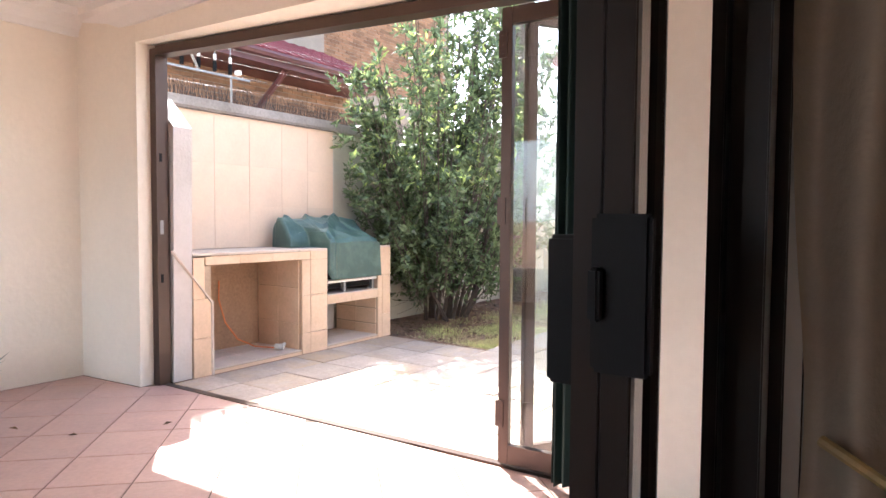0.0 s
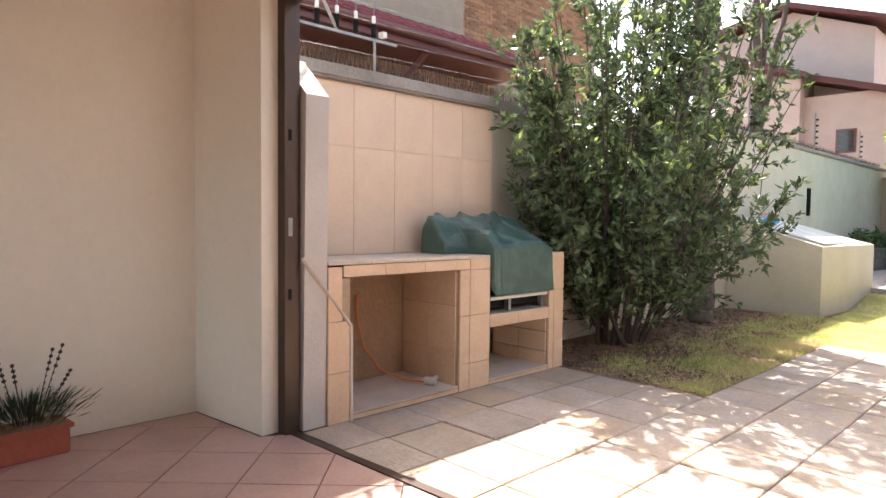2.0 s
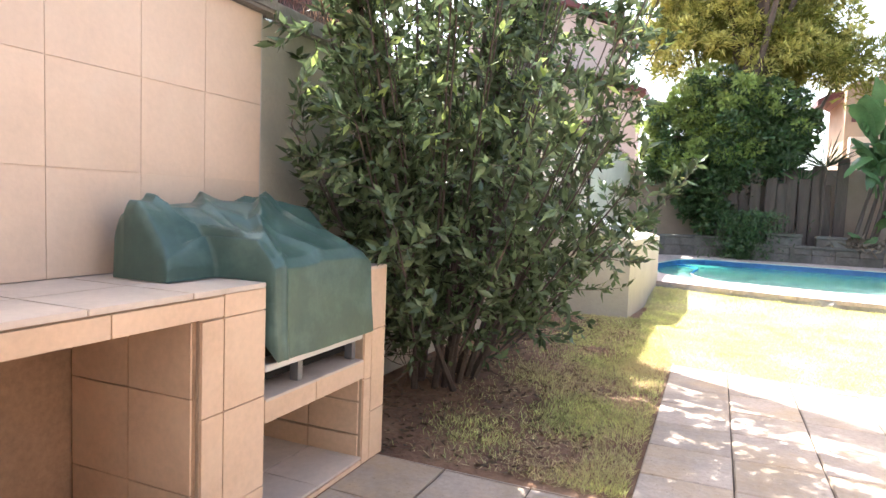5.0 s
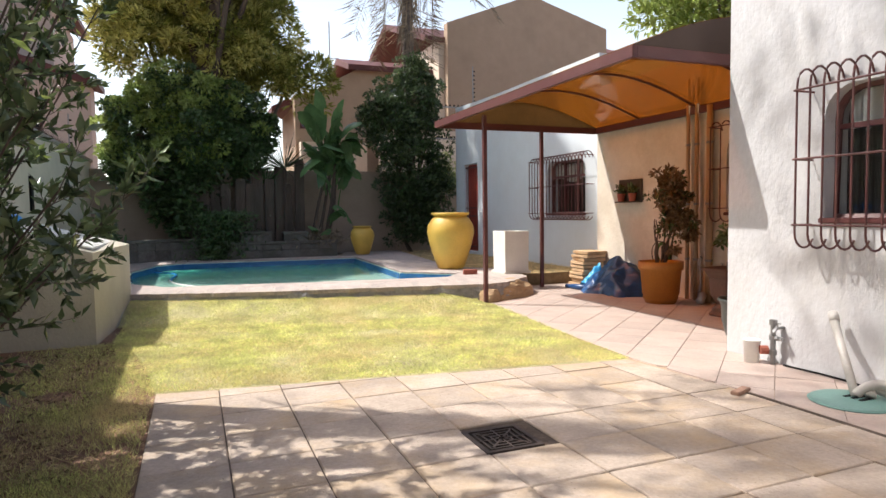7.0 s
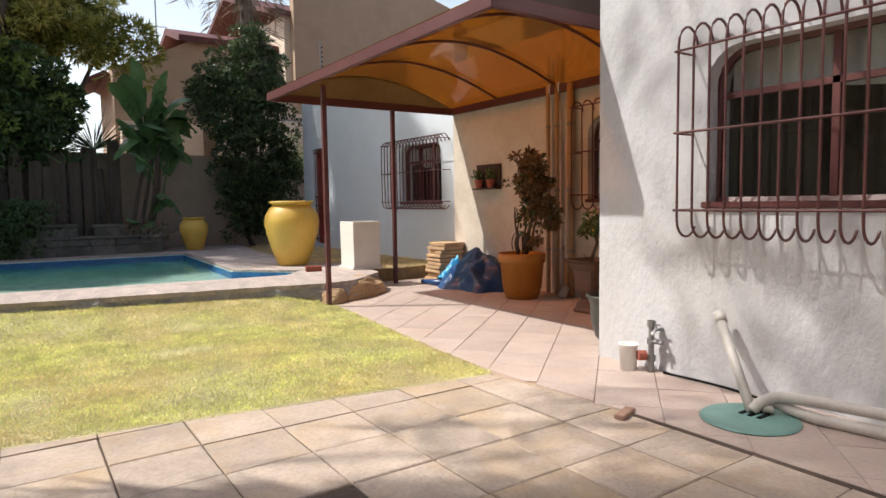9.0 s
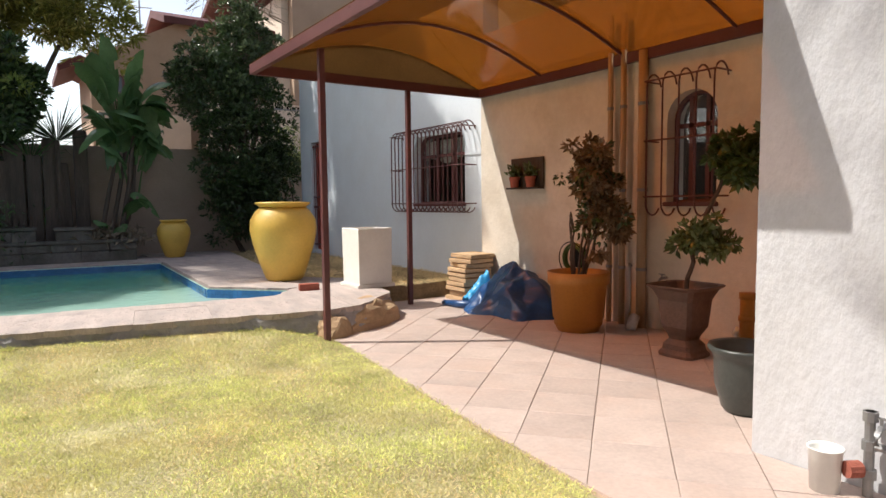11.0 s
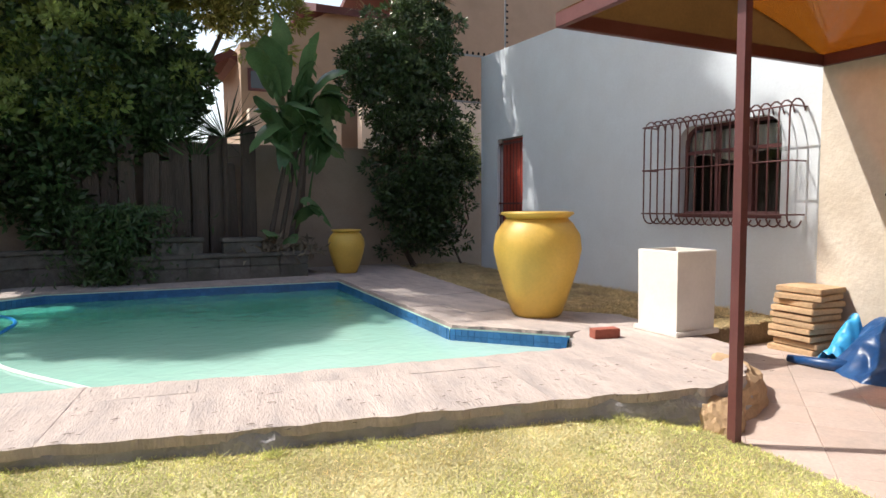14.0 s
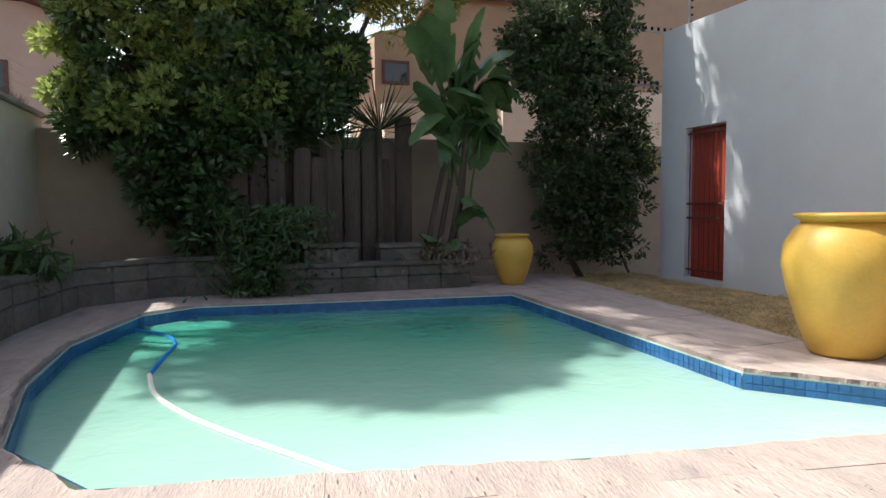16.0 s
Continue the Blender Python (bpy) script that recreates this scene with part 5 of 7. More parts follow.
def strelitzia():
    rng = np.random.default_rng(41)
    t = thing("bird_of_paradise", (0, 0, 0), "giant strelitzia with broad torn green leaves beside the planter", "plant")
    stems = [(-0.05, 20.0), (0.12, 20.05), (0.25, 19.95), (0.35, 20.1)]
    for k, (x, y) in enumerate(stems):
        part("trunk", tube(bmesh.new(), [(x, y, 0.5), (x + 0.2, y, 1.5), (x + 0.42 - 0.04 * k, y, 2.4 + 0.12 * k)], 0.045, 8, 0.03), M["bark"], t, "brown ridged trunk")
    spec = [(0.35, 2.5, -0.3, -0.2, 1.15, 1.9, 0.46, 0.25, 0.3), (0.45, 2.6, 0.5, -0.3, 1.1, 1.75, 0.44, 0.3, 0.45), (0.3, 2.4, -0.8, -0.2, 1.1, 1.9, 0.46, 0.45, 0.7),
            (0.5, 2.5, 1.0, -0.3, 1.0, 1.7, 0.42, 0.45, 0.9), (0.55, 2.5, 1.0, -0.5, 0.8, 1.5, 0.4, 0.65, 1.1), (0.4, 2.3, 1.0, -0.2, 0.6, 1.5, 0.4, 0.8, 1.1), (0.3, 2.3, -1.0, -0.5, 0.7, 1.4, 0.4, 0.85, 1.0),
            (0.35, 2.3, -0.6, -0.8, 0.5, 1.2, 0.3, 0.9, 0.7), (0.35, 2.2, 0.2, -1.0, 0.9, 1.5, 0.4, 0.6, 0.6),
            (0.25, 0.6, 0.9, -0.5, 1.25, 1.25, 0.24, 0.8, 1.0), (0.05, 0.6, -0.3, -0.8, 0.9, 0.9, 0.24, 0.6, 1.0), (0.2, 0.6, 0.3, -0.9, 0.8, 0.8, 0.24, 0.6, 1.0), (0.3, 0.7, 0.6, -0.3, 1.1, 1.0, 0.2, 0.5, 1.0), (0.4, 1.3, 1.0, -0.4, 0.6, 0.95, 0.26, 0.95, 1.2)]
    for k in range(30):
        up = rng.uniform(0.65, 1.2)
        spec.append((rng.uniform(0.2, 0.75), rng.uniform(1.2 if k % 3 == 0 else 1.9, 2.7), rng.uniform(-0.8, 1.2), rng.uniform(-0.7, 0.4), up, rng.uniform(1.2, 1.9), rng.uniform(0.4, 0.56), 1.2 - 0.75 * up, rng.uniform(0.35, 0.95)))
    for k, (x, z, ox, oy, rise, L, W, dr, reach) in enumerate(spec):
        big_leaf(t, (x, 20.0, z), (ox, oy), rise, L, W * 1.2, M["leaf_palm"], rng, droop=dr, face=rng.uniform(-0.9, 0.9), stalk=0.32, reach=reach)
    return t


strelitzia()


def spiky(x, y, z, n, L, material, seed, label, spread=1.0, w=0.035):
    rng = np.random.default_rng(seed)
    t = thing("spiky_plant", (x, y, z), label, "plant", group="spiky plants")
    C, D = np.zeros((n, 3)), rng.normal(size=(n, 3)) * (spread, spread, 0.3) + (0, 0, 0.55)
    tagged(leaves("foliage", C, D, L, w, material, t, rng), kind="stuff")
    part("stem", tube(bmesh.new(), [(0, 0, -z + 0.5), (0, 0, 0)], 0.04, 6), M["bark"], t)
    return t


spiky(-1.35, 20.3, 2.25, 90, 0.75, M["leaf_dark"], 51, "dark spiky palm-like plant above the timber posts")
spiky(-0.6, 20.2, 2.35, 90, 0.8, M["leaf_dark"], 52, "dark spiky palm-like plant above the timber posts")
spiky(-1.0, 20.5, 2.0, 70, 0.8, M["leaf_palm"], 53, "arching green cycad above the timber posts")


def fern(x, y, z, n, L, seed, label, name="fern", material="leaf_palm", rad=0.3, hh=0.9):
    rng = np.random.default_rng(seed)
    t = thing(name, (x, y, z), label, "plant")
    c = np.c_[rng.normal(0, rad, n), rng.normal(0, rad * 0.5, n), rng.uniform(0, hh, n)]
    d = np.c_[rng.normal(size=n), rng.normal(size=n), rng.normal(size=n) - 0.6]
    tagged(leaves("foliage", c, d, L, 0.25, M[material], t, rng), kind="stuff")
    return t


fern(-2.1, 19.75, 0.3, 3200, 0.13, 61, "drooping green fern by the planter", material="leaf_dark", rad=0.32, hh=1.05)
fern(0.2, 19.85, 0.55, 500, 0.2, 62, "grassy tufts at the foot of the strelitzia", "grass_tuft", "frond_dead", 0.25, 0.25)
fern(-4.55, 18.5, 0.7, 700, 0.22, 63, "dark grassy plants in the low planter", "grass_tuft", "leaf_dark", 0.2, 0.3)

# sleepers and planters behind the pool
rng = np.random.default_rng(71)
post_row = [(-2.62 + k * 0.235, 2.25 + rng.uniform(-0.3, 0.45)) for k in range(11)]
for x, h in post_row:
    bm = boxes((-0.108, 0.108, -0.06, 0.06, 0.2, h), bevel=0.018)
    for v in bm.verts:
        v.co.x += 0.02 * fold(v.co.z * 3, x, 0)
    ob = single("timber_post", bm, M["sleeper"], "weathered grey brown timber sleeper standing on end", "timber post", group="timber posts behind the pool", at=pose(x, 20.3 + rng.uniform(-0.05, 0.05), 0, 0, rng.uniform(-2, 2), rng.uniform(-6, 6)))


def block_wall(name, pts, h, w, label):
    """A low wall of rough blocks that follows a line in plan."""
    t = thing(name, (*pts[0], DECK), label, "planter wall", kind="structure")
    inv = Matrix.Translation((-pts[0][0], -pts[0][1], -DECK))
    for a, b in zip(pts, pts[1:]):
        a, b = Vector((*a, 0)), Vector((*b, 0))
        L, n = (b - a).length, max(1, round((b - a).length / 0.45))
        m = Matrix.Translation(a) @ Matrix.Rotation(math.atan2(b.y - a.y, b.x - a.x), 4, "Z")
        for k in range(n):
            for z0, z1 in ((DECK - 0.02, DECK + h * 0.5), (DECK + h * 0.5, DECK + h - 0.06)):
                off = 0.5 if z0 > DECK else 0
                part("block", boxes((L * k / n + 0.0015, L * (k + 1) / n - 0.0015, -w / 2, w / 2, z0, z1 - 0.006), bevel=0.012), M["planter_stone"], t).data.transform(inv @ m)
        part("coping_stone", boxes((-0.02, L + 0.02, -w / 2 - 0.03, w / 2 + 0.03, DECK + h - 0.058, DECK + h), bevel=0.012), M["planter_stone"], t).data.transform(inv @ m)
    return t


block_wall("planter_wall", [(-1.68, 19.85), (-1.0, 19.85)], 0.62, 0.25, "rough grey stone planter block behind the pool")
block_wall("planter_wall", [(-0.72, 19.85), (-0.18, 19.85)], 0.6, 0.25, "rough grey stone planter block behind the pool")
block_wall("planter_wall", [(-2.0, 19.75), (-1.66, 19.75), (0.5, 19.72)], 0.38, 0.2, "low grey stone planter front behind the pool")
block_wall("planter_wall", [(-4.45, 16.2), (-4.4, 18.0), (-4.2, 19.5), (-3.2, 20.2), (-1.8, 20.05)], 0.48, 0.22, "low curving planter wall in the shade")
single("planter_soil", prism([(-4.83, 16.2), (-4.45, 16.2), (-4.4, 18.0), (-4.2, 19.5), (-3.2, 20.2), (0.5, 19.8), (0.5, 20.9), (-4.83, 20.9)], 0.2, 0.56), M["soil"], "dark soil in the planters", "soil", kind="structure")
t = thing("flower_pot", (-4.5, 17.6, 0.56), "small yellow pot with a green plant in the low planter", "flower pot")
part("pot", turned([(0.1, 0), (0.16, 0.22), (0.18, 0.22), (0.18, 0.26), (0.15, 0.26), (0.13, 0.2)], 24), M["yellow"], t)
rng = np.random.default_rng(72)
tagged(leaves("foliage", rng.normal(0, 0.06, (300, 3)) + (0, 0, 0.35), rng.normal(size=(300, 3)) + (0, 0, 0.5), 0.12, 0.4, M["leaf_bush"], t, rng), kind="stuff")

# pool hose, brick and rock
t = thing("pool_cleaner_hose", (-3.5, 18.6, 0.12), "blue and white pool cleaner hose floating on the water", "pool hose")
P = [(-3.5, 18.64), (-3.15, 18.2), (-3.01, 17.75), (-3.05, 17.19), (-3.09, 16.65)]
Q = [(-3.09, 16.65), (-2.99, 16.1), (-2.78, 15.61), (-2.56, 15.24), (-2.3, 14.86), (-2.08, 14.54), (-1.95, 14.36)]


def smooth_line(pts, n=8):
    pts = [Vector(p) for p in pts]
    ext = [pts[0] * 2 - pts[1]] + pts + [pts[-1] * 2 - pts[-2]]
    out = []
    for k in range(1, len(ext) - 2):
        a, b, c, d = ext[k - 1: k + 3]
        for j in range(n):
            s = j / n
            out.append(0.5 * (2 * b + (c - a) * s + (2 * a - 5 * b + 4 * c - d) * s * s + (3 * b - a - 3 * c + d) * s ** 3))
    return out + [pts[-1]]


for pts, m, lab in ((P, "blue", "blue ribbed hose"), (Q, "white_plastic", "white ribbed hose")):
    part("hose", tube(bmesh.new(), [(p.x + 3.5, p.y - 18.6, 0.005) for p in smooth_line([(x, y, 0) for x, y in pts])], 0.017, 8), M[m], t, lab, smooth=True)
single("loose_brick", boxes((-0.11, 0.11, -0.05, 0.05, 0, 0.075), bevel=0.005), M["red_brick"], "single red brick lying on the pool deck", "brick", at=pose(1.43, 13.95, DECK, 0, 0, -12))


def rock(x, y, z, sx, sy, sz, seed, turn, label):
    bm = bmesh.new()
    bmesh.ops.create_icosphere(bm, subdivisions=4, radius=1)
    for v in bm.verts:
        d = v.co.normalized()
        r = 1 + 0.22 * noise.noise(d * 1.6 + Vector((seed, 0, 0))) + 0.08 * noise.noise(d * 5 + Vector((seed, 3, 0))) + 0.03 * noise.noise(d * 14)
        v.co = Vector((d.x * r * sx, d.y * r * sy, max(d.z * r * sz, -0.3 * sz)))
    return single("boulder", bm, M["flag"], label, "rock", smooth=False, at=pose(x, y, z, 0, 0, turn))


rock(1.62, 12.98, 0.04, 0.62, 0.26, 0.21, 3.0, 33, "sandy brown rock at the corner of the pool deck")
rock(1.12, 12.62, 0.0, 0.2, 0.16, 0.2, 9.0, 10, "sandy brown rock beside the canopy post")

# ---- under the canopy ----
def pot_plant(place, prof, mat_, label, seed):
    t = thing("potted_plant", place, label, "potted plant")
    part("pot", turned(prof, 40), mat_, t, smooth=True)
    part("earth", turned([(prof[-1][0] * 0.98, prof[-1][1] - 0.01), (0.02, prof[-1][1])], 20), M["soil"], t)
    return t, np.random.default_rng(seed)


t, rng = pot_plant((3.1, 11.46, 0), [(0.19, 0.0), (0.215, 0.06), (0.225, 0.065), (0.222, 0.12), (0.235, 0.125), (0.262, 0.44), (0.285, 0.45), (0.29, 0.56), (0.265, 0.56), (0.25, 0.5), (0.24, 0.47)], M["terra"], "tall weeping fig in a large orange terracotta pot", 81)
bm = bmesh.new()
for k in range(9):
    a = rng.uniform(0, 6.28)
    limb(bm, (0.05 * math.cos(a), 0.05 * math.sin(a), 0.48), (0.17 * math.cos(a) + 0.05, 0.17 * math.sin(a) - 0.06, 1.0 + rng.uniform(0, 0.4)), 0.013, 0.007, rng, 0.012)
part("stem", bm, M["bark"], t, "thin pale branching stem")
crown(t, "crown", [(0.06, -0.17, 1.32, 0.22, 0.24, 0.42), (0.02, -0.08, 1.62, 0.16, 0.18, 0.2), (0.1, -0.28, 1.05, 0.22, 0.2, 0.25)], 3600, 0.066, 0.45, M["leaf_dry"], rng, 0.7, "reddish green drooping leaves", 0.2, 0.05)
crown(t, "green_leaves", [(0.06, -0.12, 1.3, 0.24, 0.27, 0.42)], 1100, 0.066, 0.45, M["leaf_dark"], rng, 0.7, "dark green drooping leaves", 0.2, 0.05)

t = thing("potted_topiary", (3.03, 10.27, 0), "two-ball topiary tree in a square flared rusty urn", "potted plant", turn=0)
S2 = [(0.15, 0.0), (0.155, 0.03), (0.13, 0.06), (0.125, 0.1), (0.09, 0.14), (0.1, 0.17), (0.14, 0.24), (0.15, 0.34), (0.16, 0.45), (0.2, 0.53), (0.235, 0.555), (0.235, 0.565), (0.2, 0.56), (0.17, 0.5)]
part("pot", turned(S2, 32, square=True), M["urn"], t, "square flared urn with rusty brown patina")
rng = np.random.default_rng(82)
bm = bmesh.new()
limb(bm, (0, 0, 0.48), (0.02, -0.06, 0.86), 0.019, 0.016, rng, 0.008)
limb(bm, (0.02, -0.06, 0.86), (0.14, -0.26, 1.5), 0.017, 0.014, rng, 0.008)
part("stem", bm, M["bark"], t)
crown(t, "lower_ball", [(0.03, -0.1, 0.93, 0.22, 0.22, 0.12)], 900, 0.075, 0.5, M["leaf_bush"], rng, 0.2, "green leaves", 0.3, 0.035)
crown(t, "upper_ball", [(0.2, -0.3, 1.55, 0.27, 0.3, 0.19), (0.16, -0.42, 1.47, 0.2, 0.22, 0.13)], 2300, 0.08, 0.5, M["leaf_dark"], rng, 0.3, "dark green leaves", 0.3, 0.04)
single("empty_pot", turned([(0.11, 0), (0.135, 0.03), (0.175, 0.17), (0.18, 0.3), (0.19, 0.34), (0.215, 0.37), (0.21, 0.39), (0.185, 0.38), (0.17, 0.32), (0.14, 0.3)], 40), M["dark_pot"], "dark grey glazed pot standing by the house corner", "flower pot", smooth=True, at=pose(2.17, 9.26, 0))


def soft_ridge(x, y, z, width):
    d = min(1, abs(fold(x, y, z)) * width)
    return (1 - d) ** 2 * (1 + 2 * d)


def crease(x, y, seed, count, reach):
    """Straight sharp folds: the distance to the nearest of some lines, as ridges."""
    r = random.Random(seed)
    best = 0.0
    for _ in range(count):
        a, off, amp = r.uniform(0, math.pi), r.uniform(-0.45, 0.45), r.uniform(0.4, 1.0)
        d = abs(x * math.cos(a) + y * math.sin(a) - off + 0.05 * fold(x * 3, y * 3, seed))
        best = max(best, amp * max(0, 1 - d / reach))
    return best


def tarp(u, v):
    a = 2 * math.pi * u
    r = v
    rx, ry = 0.5 + 0.06 * math.sin(3 * a + 1) + 0.04 * math.sin(7 * a), 0.66 + 0.08 * math.sin(2 * a) + 0.07 * math.sin(5 * a + 2)
    x, y = rx * r * math.cos(a), ry * r * math.sin(a)
    h = 0.56 * max(0, 1 - r) ** 0.62 * (0.95 + 0.45 * x / 0.4)
    h += (0.1 * crease(x, y, 5, 7, 0.16) + 0.025 * crease(x, y, 8, 12, 0.08) + 0.14 * fold(x * 3, y * 3, 1.0) - 0.06) * min(1, (1 - r) * 3 + 0.1)
    push = 0.05 * crease(y, h, 3, 7, 0.12)
    return (min(x, 0.36) - push * (x < 0.2), y + 0.03 * fold(x * 6, y * 6, 9.0), max(h, 0.006 + 0.035 * max(0, fold(x * 9, y * 9, 3.0))))


t = thing("tarpaulin_heap", (3.31, 12.62, 0), "crumpled blue tarpaulin heaped against the wall", "tarpaulin")
cloth("sheet", 150, 60, tarp, M["tarp"], t)
part("rolled_end", tube(bmesh.new(), [(-0.25, 0.25, 0.05), (-0.4, 0.5, 0.05), (-0.43, 0.78, 0.04)], 0.06, 8, 0.03), M["tarp"], t, smooth=True)
cloth("lining", 24, 16, lambda u, v: (-0.28 + 0.3 * v, 0.42 + 0.25 * u, max(0.01, (0.3 * math.sin(math.pi * min(1, u * 0.9 + 0.1)) * (0.4 + v)) + 0.05 * fold(u * 5, v * 5, 2.0))), M["tarp_lining"], t, "bright blue lining turned outward")
rng = np.random.default_rng(91)
t = thing("paving_stack", (3.42, 13.62, 0), "leaning stack of thin sandstone paving slabs", "paving slabs")
for k in range(10):
    part("slab", boxes((-0.2, 0.2, -0.2, 0.2, 0, 0.048), bevel=0.006), M["flag"], t).data.transform(pose(rng.uniform(-0.025, 0.025) + 0.004 * k, rng.uniform(-0.03, 0.03), k * 0.058 + 0.004, rng.uniform(-1, 1), rng.uniform(-1, 1), rng.uniform(-9, 9)))

t = thing("hose_reel", (3.62, 11.98, 0.42), "green garden hose wound on a wall reel", "hose reel")
bm = bmesh.new()
for k in range(7):
    tube(bm, [(-0.06 + 0.015 * (k % 4), (0.12 + 0.012 * (k // 2)) * math.cos(a), 0.2 + (0.12 + 0.012 * (k // 2)) * math.sin(a)) for a in np.linspace(0, 6.3, 22).tolist()], 0.008, 5, cap=False)
part("hose", bm, M["leaf_palm"], t, "green coiled hose")
part("reel", tube(bmesh.new(), [(-0.09, 0.17 * math.cos(a), 0.2 + 0.17 * math.sin(a)) for a in np.linspace(0, 6.3, 22).tolist()], 0.006, 5, cap=False), M["black"], t)
part("bracket", boxes((-0.02, 0.09, -0.05, 0.05, 0.1, 0.3)), M["black"], t)

for y, r, z0, z1 in ((11.56, 0.027, 0.0, 3.0), (11.4, 0.03, 0.0, 3.0), (11.17, 0.045, 0.0, 2.6)):
    t = thing("wall_pipe", (3.64, y, 0), "beige painted waste pipe running up the wall under the canopy", "pipe", group="wall pipes")
    part("pipe", tube(bmesh.new(), [(0, 0, z0), (0, 0, z1)], r, 12), M["pipe"], t, smooth=True)
    for z in (0.55, 1.3, 2.1):
        part("clip", tube(bmesh.new(), [(0, 0, z), (0, 0, z + 0.03)], r + 0.006, 12), M["steel"], t)
for pts, r, lab in (([(3.6, 11.29, 0.0), (3.6, 11.29, 0.58), (3.63, 11.29, 0.6)], 0.026, "short grey waste pipe standing by the wall"), ([(3.55, 11.17, 0.12), (3.48, 11.14, 0.05), (3.44, 11.12, 0.03)], 0.05, "downpipe shoe at the foot of the wall")):
    single("waste_pipe", tube(bmesh.new(), pts, r, 12), M["grey_pipe"], lab, "pipe", smooth=True)
t = thing("drain_riser", (3.58, 10.08, 0), "terracotta coloured drain riser with an elbow", "pipe")
part("riser", tube(bmesh.new(), [(0, 0, 0), (0, 0, 0.42)], 0.055, 14), M["terra"], t, smooth=True)
part("collar", tube(bmesh.new(), [(0, 0, 0.24), (0, 0, 0.28)], 0.065, 14), M["terra"], t, smooth=True)
part("cap", tube(bmesh.new(), [(0, 0, 0.42), (0, 0, 0.47)], 0.063, 14), M["terra"], t, smooth=True)
part("elbow", tube(bmesh.new(), [(0, 0, 0.06), (0, 0.07, 0.07), (0, 0.1, 0.12), (0, 0.07, 0.17)], 0.025, 8), M["white_plastic"], t, smooth=True)


def tap(x, y, z, label, nx=-1):
    t = thing("garden_tap", (x, y, z), label, "tap")
    part("spout", tube(bmesh.new(), [(0, 0, 0), (-0.08, 0, 0), (-0.11, 0, -0.02), (-0.115, 0, -0.06)], 0.012, 8), M["steel"], t, smooth=True)
    part("handle", boxes((-0.075, -0.065, -0.03, 0.03, 0.035, 0.043), (-0.074, -0.066, -0.005, 0.005, 0.0, 0.035)), M["steel"], t)
    return t


tap(3.7, 10.93, 0.5, "brass tap on the wall under the canopy")
tap(WX, 8.36, 0.3, "corroded tap low on the house wall")
t = thing("valve_cluster", (1.58, 8.4, 0), "corroded pipe and valve at the foot of the house wall", "valve")
part("pipe", tube(bmesh.new(), [(0, 0, 0), (0, 0, 0.36)], 0.02, 10), M["steel"], t, "old galvanised pipe")
for z in (0.08, 0.2, 0.32):
    part("joint", tube(bmesh.new(), [(0, 0, z), (0, 0, z + 0.04)], 0.03, 8), M["steel"], t)
part("valve", tube(bmesh.new(), [(-0.03, 0.02, 0.12), (-0.08, 0.05, 0.12)], 0.035, 10), M["red_brick"], t, "rusty red valve")
part("side_pipe", tube(bmesh.new(), [(0, 0, 0.22), (0, -0.09, 0.22)], 0.018, 8), M["steel"], t)
single("white_bucket", turned([(0.055, 0.0), (0.065, 0.18), (0.07, 0.185), (0.068, 0.19), (0.058, 0.18), (0.05, 0.02)], 24), M["white_plastic"], "small white plastic tub beside the tap", "tub", smooth=True, at=pose(1.5, 8.53, 0))

t = thing("manhole_cover", (1.2, 7.48, 0), "round faded green plastic manhole lid with slots", "manhole cover")
part("lid", turned([(0.24, 0.0), (0.25, 0.012), (0.235, 0.022), (0.05, 0.026)], 40), M["lid"], t)
for k in (-1, 0, 1):
    part("slot", boxes((0.0, 0.13, 0.05 * k - 0.012, 0.05 * k + 0.012, 0.0255, 0.03)), M["black"], t)
t = thing("pool_pipes", (1.28, 7.55, 0), "grey white pool pipes lying along the house wall", "pipes")
part("upright_pipe", tube(bmesh.new(), [(-0.02, -0.05, 0.03), (0.27, 0.33, 0.47)], 0.027, 12), M["grey_pipe"], t, "leaning grey pipe", smooth=True)
part("socket", tube(bmesh.new(), [(0.25, 0.3, 0.44), (0.28, 0.34, 0.49)], 0.034, 12), M["grey_pipe"], t, smooth=True)
part("long_pipe", tube(bmesh.new(), smooth_line([(-0.02, -0.05, 0.04), (0.03, -0.1, 0.1), (0.1, -0.2, 0.12), (0.2, -0.6, 0.12), (0.28, -1.2, 0.12), (0.28, -2.6, 0.1)]), 0.03, 10), M["grey_pipe"], t, smooth=True)
part("long_pipe", tube(bmesh.new(), smooth_line([(0.02, -0.12, 0.04), (0.08, -0.1, 0.08), (0.12, -0.3, 0.04), (0.17, -0.8, 0.035), (0.2, -2.6, 0.035)]), 0.03, 10), M["grey_pipe"], t, smooth=True)
part("thin_hose", tube(bmesh.new(), smooth_line([(0.3, 0.75, 0.02), (0.31, 0.3, 0.02), (0.24, -0.3, 0.015), (0.3, -1.4, 0.02)]), 0.008, 6), M["black"], t, smooth=True)
single("loose_brick", boxes((-0.09, 0.09, -0.03, 0.03, 0, 0.025), bevel=0.004), M["old_brick"], "flat dusty brown brick piece at the edge of the paving", "brick", at=pose(0.74, 7.93, 0.0, 0, 0, 20))

